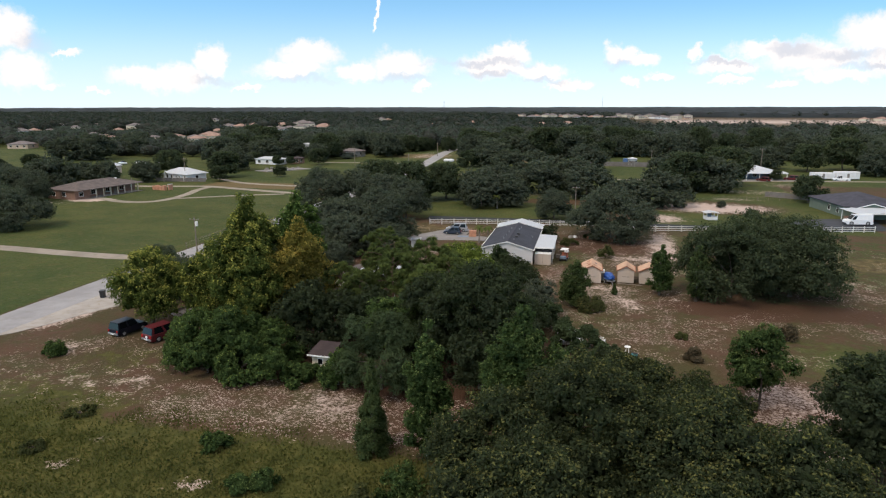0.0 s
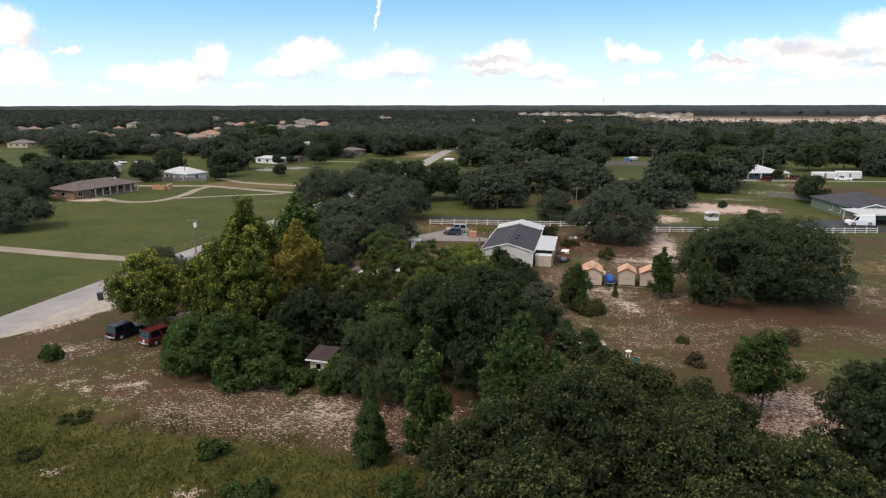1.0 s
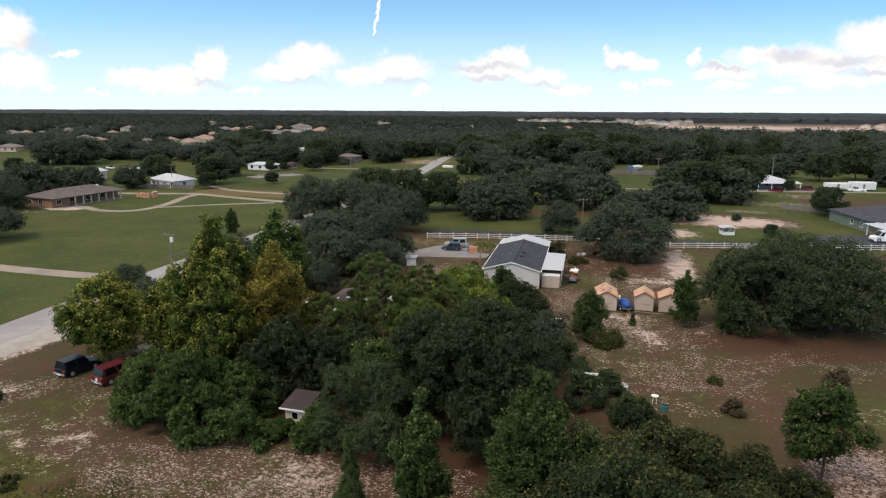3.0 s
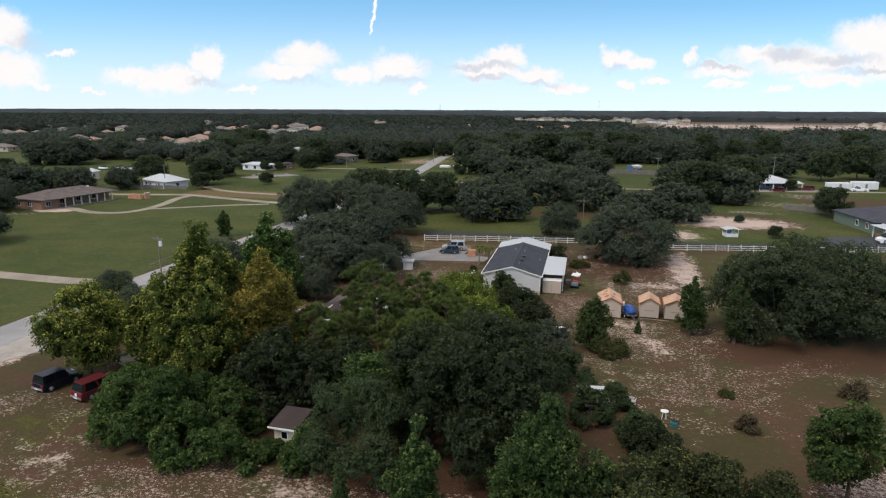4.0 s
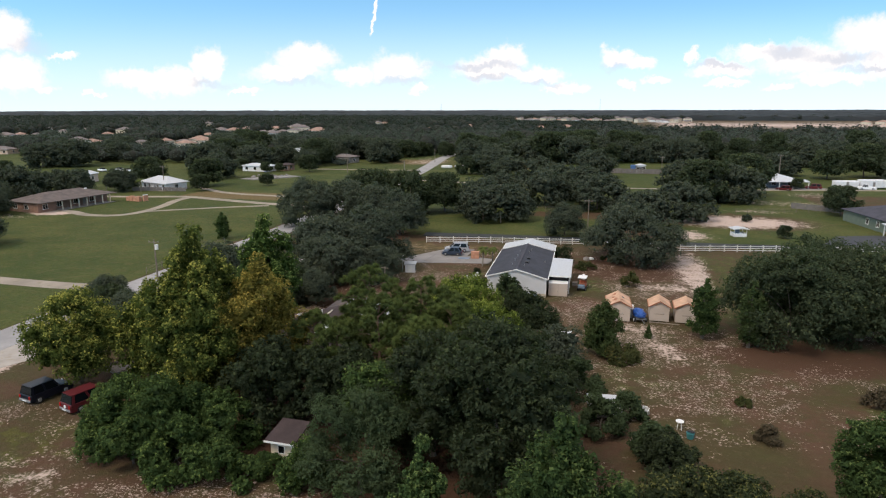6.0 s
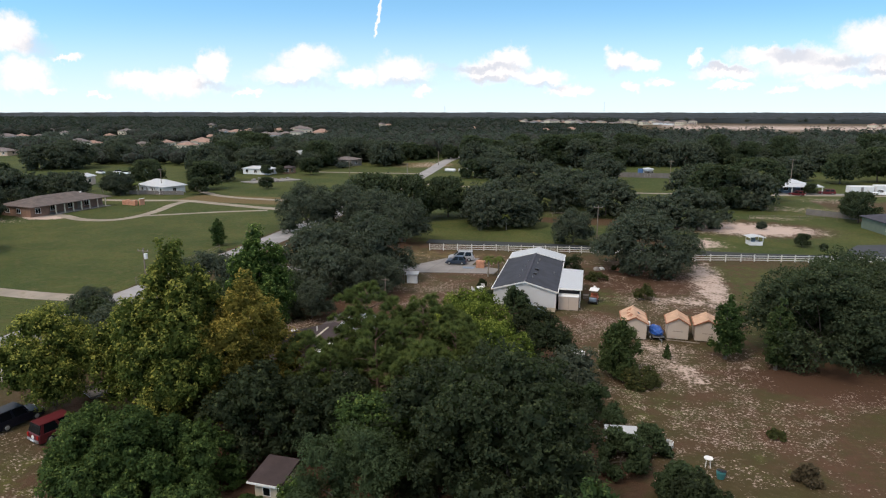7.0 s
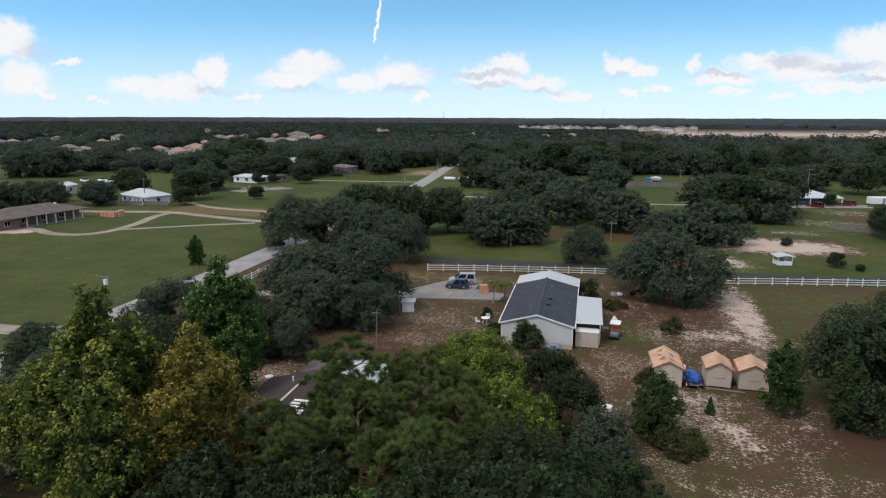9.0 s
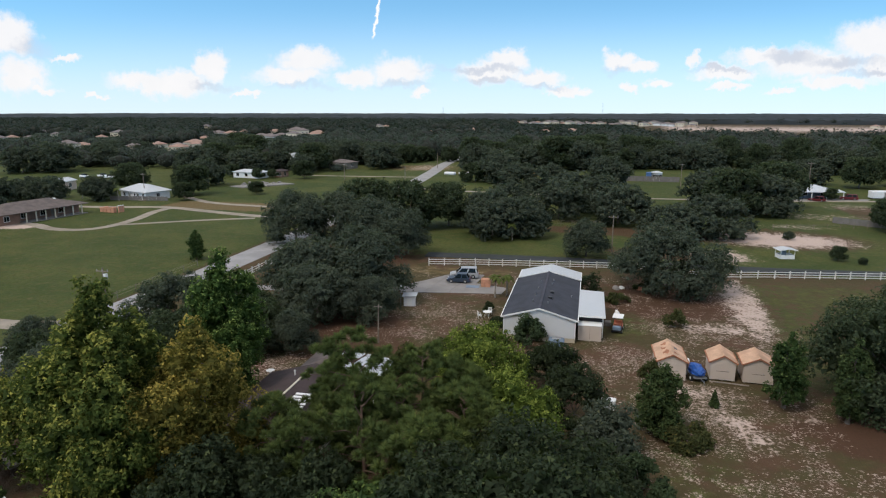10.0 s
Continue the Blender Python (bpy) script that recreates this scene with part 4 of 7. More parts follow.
grow("shrub", "green shrub beside a hut", "shrub", -21.6, 51.0, 3.6, 2.0, "mound", "vine", 0.1, 62, 4000, 0.28, group="shrubs")
grow("small_tree", "grey-green leafy tree in a thicket", "tree", -17.8, 57.5, 7.0, 3.2, "round", "vine", 1.0, 63, 7000, 0.34)
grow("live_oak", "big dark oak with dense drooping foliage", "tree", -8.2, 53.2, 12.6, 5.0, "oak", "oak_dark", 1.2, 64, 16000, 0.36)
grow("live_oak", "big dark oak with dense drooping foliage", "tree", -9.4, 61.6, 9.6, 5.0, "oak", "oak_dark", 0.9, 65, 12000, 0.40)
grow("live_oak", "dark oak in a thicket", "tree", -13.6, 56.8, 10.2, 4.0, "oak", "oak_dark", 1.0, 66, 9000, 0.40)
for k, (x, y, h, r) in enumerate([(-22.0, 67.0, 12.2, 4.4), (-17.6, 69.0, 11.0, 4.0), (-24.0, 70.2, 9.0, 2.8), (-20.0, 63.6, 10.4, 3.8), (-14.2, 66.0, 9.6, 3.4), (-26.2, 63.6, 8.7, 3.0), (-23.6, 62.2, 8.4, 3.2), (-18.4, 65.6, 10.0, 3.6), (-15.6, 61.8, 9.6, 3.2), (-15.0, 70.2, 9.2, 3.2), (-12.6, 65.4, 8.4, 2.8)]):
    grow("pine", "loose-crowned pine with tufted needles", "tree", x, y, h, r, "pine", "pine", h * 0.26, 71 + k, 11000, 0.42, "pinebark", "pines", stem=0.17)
grow("camphor_tree", "bright yellow-green dense round tree", "tree", -15.6, 82.6, 6.9, 4.6, "round", "lime", 0.9, 81, 14000, 0.30)
grow("camphor_tree", "bright yellow-green tree in front of a twin", "tree", -12.0, 71.6, 7.6, 3.9, "round", "lime", 1.0, 82, 10000, 0.30)
for k, (x, y, h, r, lf) in enumerate([(-9.6, 88.0, 4.6, 3.0, "oak_dark"), (-7.6, 80.6, 5.2, 3.4, "oak_dark"), (-5.2, 75.0, 5.0, 3.0, "oak"), (-5.4, 68.4, 4.6, 2.8, "oak_dark"), (-13.0, 99.0, 3.4, 2.0, "grey"), (-19.6, 90.6, 3.8, 2.8, "bush"), (-24.0, 88.0, 3.0, 2.2, "bush"),
                                     (-1.0, 63.0, 3.5, 2.1, "grey"), (3.2, 60.2, 2.6, 2.2, "grey"), (1.6, 66.2, 2.6, 1.4, "grey"), (-2.8, 71.0, 3.6, 2.2, "grey"), (3.8, 57.6, 3.2, 2.4, "oak_dark"), (7.0, 53.0, 2.6, 2.2, "oak")]):
    grow("shrub", "tall leafy shrub on sandy ground", "shrub", x, y, h, r, "mound", lf, 0.1, 91 + k, int(1500 * r), 0.34, group="shrubs")
grow("red_cedar", "dark pointed cedar beside garden sheds", "tree", -0.4, 80.8, 6.2, 2.1, "tall", "cedar", 0.2, 111, 8000, 0.26)
grow("shrub", "low spreading green shrub", "shrub", 1.3, 79.6, 1.6, 2.4, "mound", "bush", 0.1, 112, 3500, 0.28, group="shrubs")
grow("red_cedar", "pointed green cedar beside garden sheds", "tree", 10.9, 88.2, 7.2, 1.8, "tall", "maple_green", 0.7, 113, 5000, 0.28)
grow("red_cedar", "slender pointed cedar before a big oak", "tree", 15.4, 86.2, 7.7, 1.6, "tall", "cedar", 0.6, 114, 4500, 0.28)
grow("red_cedar", "tiny young cedar on sandy ground", "tree", 4.8, 86.9, 1.7, 0.55, "spire", "cedar", 0.1, 115, 900, 0.20)
for k, (x, y, h, r, lf) in enumerate([(4.0, 109.0, 2.3, 1.5, "bush"), (12.2, 64.6, 1.5, 1.0, "redbush"), (11.7, 71.0, 0.6, 0.8, "bush"), (23.2, 73.2, 2.2, 1.2, "redbush"), (-54.0, 51.2, 1.3, 1.35, "vine"),
                                     (-26.6, 38.2, 1.1, 1.5, "vine"), (-41.1, 40.6, 0.5, 1.6, "bush"), (-40.2, 34.9, 0.6, 1.0, "bush"), (-20.4, 34.6, 1.2, 1.1, "maple_green"), (-22.0, 33.6, 1.1, 1.0, "maple_green"), (-13.0, 33.0, 1.4, 1.8, "bush"), (-10.8, 35.4, 2.0, 1.8, "maple_green"),
                                     (-8.0, 117.0 + 10, 1.2, 1.4, "bush"), (-2.4, 118.5, 1.3, 2.0, "bush"), (-6.4, 120.0, 4.2, 2.0, "oak_dark"), (1.4, 126.0, 0.9, 1.4, "bush"), (0.2, 92.4, 1.8, 1.5, "bush"), (-17.4, 104.0, 1.7, 1.2, "oak_dark"), (-19.5, 110.0, 1.5, 0.9, "oak_dark")]):
    grow("shrub", "low wild shrub on open ground", "shrub", x, y, h, r, "mound", lf, 0.05, 121 + k, int(700 + 500 * r), 0.26, group="shrubs")
# oaks of the middle distance
proto = [grow("oak", "broad dark green oak standing in grass", "tree", 5.2, 127.0, 9.6, 8.4, "oak", "oak", 0.3, 201, 17000, 0.46),
         grow("oak", "broad dark green oak standing in grass", "tree", -44.0, 108.6, 8.8, 6.0, "oak", "oak", 0.3, 202, 13000, 0.46),
         grow("oak", "rounded dark green oak standing in grass", "tree", -37.2, 111.4, 10.0, 6.2, "oak", "oak", 0.4, 203, 13000, 0.46),
         grow("oak", "big dark oak with a low broad crown", "tree", 20.4, 89.8, 10.4, 6.7, "oak", "oak_mid", 0.3, 204, 20000, 0.38),
         grow("oak", "rounded deep green oak", "tree", -46.5, 147.0 + 19, 10.6, 6.8, "round", "oak_mid", 0.4, 205, 11000, 0.5)]
proto += [grow("oak", "broad dark green oak by far fields", "tree", 0.0, 184.0, 9.1, 8.0, "oak", "oak", 0.3, 211, 17000, 0.46),
          grow("oak", "broad dark green oak by far fields", "tree", -14.0, 188.0, 9.7, 6.6, "oak", "oak", 0.3, 212, 13000, 0.46),
          grow("oak", "rounded dark green oak by far fields", "tree", -4.0, 200.0, 10.0, 6.2, "oak", "oak", 0.4, 213, 13000, 0.46),
          grow("oak", "big dark oak by far fields", "tree", -210.0, 186.0, 7.2, 6.4, "oak", "oak_mid", 0.3, 214, 17000, 0.44),
          grow("oak", "rounded deep green oak by far fields", "tree", 29.0, 203.0, 11.6, 7.4, "round", "oak_mid", 0.4, 215, 11000, 0.5)]
again(proto[3], 28.4, 91.4, 1.0, 130)
again(proto[3], 25.0, 94.6, 1.02, 250)
for p, x, y, s, turn in [(2, -65.0, 147.0, 1.02, 40), (1, -56.5, 150.0, 1.12, 100), (1, -49.0, 146.0, 1.05, 60), (4, -38.5, 172.0, 0.85, 80), (4, -56.0, 165.0, 0.95, 200), (2, -41.0, 140.0, 0.9, 20), (4, -46.6, 96.4, 0.45, 250), (4, -43.4, 94.6, 0.42, 20), (4, -48.6, 98.5, 0.5, 20),
                         (0, -26.6, 161.0, 0.86, 20), (2, -20.5, 163.0, 0.85, 140), (1, -28.0, 170.0, 0.95, 220), (2, -7.0, 146.4, 0.66, 10), (0, -27.0, 190.0, 0.9, 77), 
                         (0, 9.6, 166.0, 0.8, 25), (0, 19.6, 172.0, 0.95, 200), (0, 38.0, 206.0, 1.1, 160), (0, 27.0, 219.0, 1.15, 10), (4, 44.0, 222.0, 1.05, 110), (1, -31.0, 246.0, 0.95, 50), (1, -38.0, 262.0, 1.0, 150), (0, -12.0, 215.0, 1.0, 5), (0, -20.0, 240.0, 1.0, 91), (1, 0.0, 262.0, 1.1, 190),
                         (0, -55.0, 94.0, 0.74, 120), (0, -121.0, 110.0, 0.9, 15), (1, -134.0, 112.0, 0.9, 190), (2, -64.4, 83.0, 0.45, 60), (4, -60.5, 79.0, 0.42, 60), (1, -53.6, 73.0, 0.62, 80), (1, -40.0, 101.5, 0.80, 150), (2, -33.6, 103.0, 0.55, 90), (4, -43.0, 88.0, 0.5, 30), (2, -38.4, 91.0, 0.45, 10), (4, -50.0, 86.5, 0.5, 130),
                         (1, -184.0, 178.0, 0.74, 55), (0, -174.0, 184.0, 0.66, 95), (2, -167.0, 192.0, 0.62, 5), (1, -190.0, 188.0, 0.68, 35), (2, -180.0, 196.0, 0.6, 75), (0, -200.0, 180.0, 0.68, 15), (0, -247.0, 258.0, 1.2, 35), (2, -233.0, 264.0, 1.25, 75), (1, -241.0, 268.0, 1.3, 115), (4, -232.0, 224.0, 0.5, 30), (1, -262.0, 330.0, 1.1, 20), (2, -244.0, 334.0, 1.0, 70), (0, -150.0, 276.0, 1.1, 15), (1, -127.0, 281.0, 0.85, 95), (2, -165.0, 262.0, 1.2, 35), (4, -148.6, 262.5, 0.42, 15), (4, -134.0, 256.6, 0.36, 75), (4, -130.0, 261.0, 0.3, 75), (4, -125.0, 196.5, 0.45, 20), (4, -149.0, 190.0, 0.4, 20), (1, -155.0, 148.0, 0.9, 20), (2, -148.0, 142.0, 0.7, 60), (0, -152.0, 128.0, 1.0, 15), (1, -160.0, 146.0, 1.0, 99), (0, -163.0, 164.0, 1.1, 200), (2, -158.0, 180.0, 0.8, 20), (1, -150.0, 190.0, 0.75, 120), (4, -130.0, 208.0, 0.8, 30), (4, -155.0, 212.0, 0.8, 130), (1, -140.0, 232.0, 1.0, 230),
                         (4, 58.5, 186.0, 0.62, 30), (2, 103.0, 262.0, 1.0, 30), (1, 112.0, 268.0, 1.1, 110), (4, 84.0, 275.0, 0.9, 10), (0, 70.0, 285.0, 1.0, 10), (4, 40.0, 150.5, 0.12, 10), (2, 34.0, 172.0, 0.18, 10), (4, 37.0, 153.0, 0.22, 0), (4, 64.0, 240.0, 0.3, 0), (4, -111.0, 214.0, 0.35, 10), (4, -117.0, 262.0, 0.6, 10)]:
    again(proto[p + 5 if y > 152 else p], x, y, s, turn)


grow("sapling", "slender young tree alone on a lawn", "tree", -75.2, 128.0, 5.6, 1.7, "tall", "maple_green", 0.3, 231, 2600, 0.34, stem=0.07)


def far_woods(name, label, spots_xy, h, r, per, size, leaf, seed, cap=None):
    """Woodland as one mesh: every tree a dome of clumps round a solid core."""
    rng = np.random.RandomState(seed)
    n = len(spots_xy)
    hh = h * rng.uniform(0.62, 1.25, n)
    rr = r * rng.uniform(0.55, 1.4, n)
    if cap is not None:
        hh, rr = np.minimum(hh, cap), np.minimum(rr, 0.5 * r + cap * 0.35)
    d = spots(rng, n * per, -0.15)
    rng.shuffle(d)
    k = np.repeat(np.arange(n), per)
    bump = 1 + 0.20 * np.sin(d[:, 0] * 7 + k * 1.7) * np.cos(d[:, 1] * 8 + k * 2.3) + rng.uniform(-0.12, 0.1, n * per)
    cen = np.stack([spots_xy[:, 0], spots_xy[:, 1], hh * 0.42], 1)
    ext = np.stack([rr, rr, hh * 0.56], 1)
    pts = cen[k] + d * ext[k] * bump[:, None]
    nrm = d * 0.8 + rng.normal(size=d.shape) * 0.34 + np.array([0, 0, 0.3])
    t = tagged(new(name), label, "woodland", kind="stuff")
    # each tree its own tone; dome tops lighter, top light put into it
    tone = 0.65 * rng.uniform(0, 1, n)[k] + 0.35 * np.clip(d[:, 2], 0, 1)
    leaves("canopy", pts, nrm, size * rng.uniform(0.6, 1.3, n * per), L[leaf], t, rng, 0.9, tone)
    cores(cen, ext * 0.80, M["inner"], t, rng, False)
    return t


# clearings in the woods: x0, x1, y0, y1
CLEAR = [(-165, 62, 0, 262), (-165, -62, 250, 288), (-98, -58, 280, 352), (-60, -30, 268, 304), (-12, 26, 225, 284), (48, 130, 140, 282), (-420, -165, 90, 285), (-420, -262, 285, 322), (45, 1300, 650, 1410), (62, 84, 0, 250), (84, 140, 60, 250),
         (-330, -300, 440, 480), (-185, -142, 300, 335), (-170, -128, 250, 276)]
rw = np.random.RandomState(7)


def wood_spots(y0, y1, cell):
    out = []
    for yy in np.arange(y0, y1, cell):
        half = 0.80 * (yy + 40)
        xs = np.arange(-half - 0.24 * yy - 40, half - 0.20 * yy + 40, cell)
        p = np.stack([xs, np.full_like(xs, yy)], 1) + rw.uniform(-0.45, 0.45, (len(xs), 2)) * cell
        out.append(p)
    p = np.concatenate(out)
    ok = np.ones(len(p), bool)
    for a, b, c_, d in CLEAR:
        ok &= ~((p[:, 0] > a) & (p[:, 0] < b) & (p[:, 1] > c_) & (p[:, 1] < d))
    dens = np.array([noise.noise(Vector((q[0] * 0.012, q[1] * 0.012, 3.1))) for q in p])
    return p[ok & (dens > (-0.22 if y0 < 500 else -0.42)) & (rw.rand(len(p)) > 0.12)]

# far homes of the subdivisions: x, y, turn, scale, kind
HOMES = []
rh = np.random.RandomState(21)
for x, y in [(-344, 328), (-340, 383), (-300, 462), (-517, 492), (-527, 518), (-526, 536), (-510, 551), (-363, 421), (-461, 577), (-589, 671), (-327, 429), (-315, 440), (-303, 446), (-278, 412), (-288, 449), (-341, 538),
             (-404, 660), (-379, 645), (-384, 685), (-520, 816), (-329, 617), (-297, 575), (-317, 637), (-290, 608), (-312, 676), (-282, 643), (-362, 710), (-367, 757), (-321, 960), (-179, 720), (-455, 546),
             (-615, 644), (-316, 980), (-345, 730), (-330, 700), (-300, 690), (-150, 830), (-60, 800), (-30, 820), (-200, 900)]:
    HOMES.append((x, y, rh.uniform(-40, 40), (0.78 if y < 560 else 1.0) * rh.uniform(0.9, 1.12), rh.randint(0, 4)))
for k in range(32):
    HOMES.append((-150 + k * 10.5 + rh.uniform(-3, 3), 1300 + rh.uniform(-45, 60) - 0.25 * k * 8, rh.randint(0, 4) * 20, rh.uniform(1.0, 1.3), rh.randint(0, 4)))
for k in range(5):
    HOMES.append((420 + k * 22 + rh.uniform(-4, 4), 1135 + rh.uniform(0, 25), rh.randint(0, 4) * 20, rh.uniform(1.0, 1.2), rh.randint(1, 4)))
home_xy = np.array([(h[0], h[1]) for h in HOMES] + [(-151.5, 327.0), (-119.5, 309.5)])


def beside_homes(p):
    """Trees off the homes' plots, and the lower scrub allowed before them."""
    ok, cap = np.ones(len(p), bool), np.full(len(p), 30.0)
    dist = np.hypot(p[:, 0], p[:, 1])
    for hx, hy in home_xy:
        far = math.hypot(hx, hy)
        along = (p[:, 0] * hx + p[:, 1] * hy) / far
        aside = np.abs(p[:, 0] * hy - p[:, 1] * hx) / far
        ok &= ~((aside < 11) & (np.abs(along - far) < 10))
        before = (aside < 6.5) & (along < far) & (along > far * 0.5)
        cap = np.where(before, np.minimum(cap, 26.0 - 24.2 * along / far), cap)
    return p[ok & (cap > 2.2)], cap[ok & (cap > 2.2)]


woods_near, cap_near = beside_homes(wood_spots(205, 520, 9.6))
woods_far, cap_far = beside_homes(wood_spots(520, 1420, 14.0))
# the trees at the wood's near edge stand singly
edge = (woods_near[:, 1] < 365) & (cap_near > 12) & (np.abs(woods_near[:, 0] + 0.23 * woods_near[:, 1]) < 0.75 * woods_near[:, 1] + 10)
re_ = np.random.RandomState(15)
for x, y in woods_near[edge][:230]:
    again(proto[5 + re_.randint(0, 5)], x, y, re_.uniform(0.75, 1.3), re_.uniform(0, 360), re_.uniform(0.85, 1.3))
rest = np.ones(len(edge), bool)
rest[np.nonzero(edge)[0][:230]] = False
woods_near, cap_near = woods_near[rest], cap_near[rest]
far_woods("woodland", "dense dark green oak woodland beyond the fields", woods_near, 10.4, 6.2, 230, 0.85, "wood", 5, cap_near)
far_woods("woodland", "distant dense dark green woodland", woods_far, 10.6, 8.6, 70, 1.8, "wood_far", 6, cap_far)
# the woods beyond, as a rolling canopy to the horizon
cx, cy = np.arange(-3600, 3000, 22.0), np.concatenate([np.arange(1400, 2400, 16.0), np.arange(2400, 4500, 40.0)])
CX, CY = np.meshgrid(cx, cy)
rc = np.random.RandomState(9)
cz = 8.5 + rc.uniform(-2.6, 2.6, CX.shape) + 1.5 * np.sin(CX * 0.011) * np.cos(CY * 0.008)
cz[0, :] = -0.5
ci = np.arange(CX.size).reshape(CX.shape)
cq = np.stack([ci[:-1, :-1], ci[:-1, 1:], ci[1:, 1:], ci[1:, :-1]], -1).reshape(-1, 4)
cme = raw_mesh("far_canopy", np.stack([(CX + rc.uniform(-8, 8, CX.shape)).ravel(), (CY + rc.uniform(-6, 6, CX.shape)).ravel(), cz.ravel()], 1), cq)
# dark and bluish: distance haze and tree shade put into the sheet's colour
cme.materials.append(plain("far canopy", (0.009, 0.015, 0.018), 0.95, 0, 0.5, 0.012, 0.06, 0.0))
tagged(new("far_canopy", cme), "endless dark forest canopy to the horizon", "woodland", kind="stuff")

# ---------------------------------------------------------------- houses


def window(parent, x, y, z, w, h, face="S", glass="glass"):
    """A window set in a wall that faces S, N, E or W: frame, sill and pane."""
    m = {"S": pose(x, y, z), "N": pose(x, y, z, 0, 0, 180), "E": pose(x, y, z, 0, 0, 90), "W": pose(x, y, z, 0, 0, -90)}[face]
    bm = bmesh.new()
    for a in ((-w / 2 - 0.06, -w / 2, -h / 2, h / 2), (w / 2, w / 2 + 0.06, -h / 2, h / 2), (-w / 2 - 0.06, w / 2 + 0.06, h / 2, h / 2 + 0.07), (-0.02, 0.02, -h / 2, h / 2)):
        box(bm, a[0], a[1], -0.05, 0.02, a[2], a[3])
    f = part("window", bm, M["trim"], parent)
    f.matrix_basis = m
    part("pane", one_box(-w / 2, w / 2, -0.015, 0.01, -h / 2, h / 2), M[glass], f)
    part("sill", one_box(-w / 2 - 0.1, w / 2 + 0.1, -0.1, 0.02, -h / 2 - 0.08, -h / 2 - 0.002), M["trim"], f)
    return f


def gable_roof(parent, x0, x1, y0, y1, z, top, mat, over=0.3, thick=0.12, name="roof", fascia="trim"):
    """Ridge along y."""
    xm, k = (x0 + x1) / 2, (top - z) / ((x1 - x0) / 2)
    bm = bmesh.new()
    zl = z - over * k
    ring = [(x0 - over, y0 - over, zl), (xm, y0 - over, top), (x1 + over, y0 - over, zl), (x1 + over, y0 - over, zl + thick), (xm, y0 - over, top + thick), (x0 - over, y0 - over, zl + thick)]
    solid(bm, ring, (0, y1 - y0 + 2 * over, 0))
    r = part(name, bm, M[mat], parent)
    if fascia:
        for s in (-1, 1):
            xe = x0 - over if s < 0 else x1 + over
            part("fascia", solid(bmesh.new(), [(xe, y0 - over - 0.03, zl - 0.06), (xm, y0 - over - 0.03, top - 0.06), (xm, y0 - over - 0.03, top + thick + 0.02), (xe, y0 - over - 0.03, zl + thick + 0.02)], (0, 0.028, 0)), M[fascia], r)
            part("gutter", one_box(min(xe, xe + s * 0.1), max(xe, xe + s * 0.1), y0 - over, y1 + over, zl - 0.04, zl + thick - 0.01), M[fascia], r)
    return r


def hip_roof(parent, x0, x1, y0, y1, z, top, mat, over=0.4, name="roof"):
    x0, x1, y0, y1 = x0 - over, x1 + over, y0 - over, y1 + over
    w, l = x1 - x0, y1 - y0
    if l >= w:
        a, b = ((x0 + x1) / 2, y0 + w / 2, top), ((x0 + x1) / 2, y1 - w / 2, top)
    else:
        a, b = (x0 + l / 2, (y0 + y1) / 2, top), (x1 - l / 2, (y0 + y1) / 2, top)
    bm = bmesh.new()
    lo = [bm.verts.new(p) for p in ((x0, y0, z), (x1, y0, z), (x1, y1, z), (x0, y1, z))]
    bt = [bm.verts.new((v.co.x, v.co.y, z - 0.16)) for v in lo]
    A, B = bm.verts.new(a), bm.verts.new(b)
    if l >= w:
        for f in ((lo[0], lo[1], A), (lo[1], lo[2], B, A), (lo[2], lo[3], B), (lo[3], lo[0], A, B)):
            bm.faces.new(f)
    else:
        for f in ((lo[0], lo[1], B, A), (lo[1], lo[2], B), (lo[2], lo[3], A, B), (lo[3], lo[0], A)):
            bm.faces.new(f)
    bm.faces.new(bt)
    for k in range(4):
        bm.faces.new((lo[k], lo[(k + 1) % 4], bt[(k + 1) % 4], bt[k]))
    return part(name, bm, M[mat], parent)


def walls(parent, x0, x1, y0, y1, z0, z1, mat, name="wall", thick=0.15):
    for n, a in (("south", (x0, x1, y0, y0 + thick)), ("north", (x0, x1, y1 - thick, y1)), ("west", (x0, x0 + thick, y0 + thick, y1 - thick)), ("east", (x1 - thick, x1, y0 + thick, y1 - thick))):
        part(name, one_box(a[0], a[1], a[2], a[3], z0, z1), M[mat], parent)


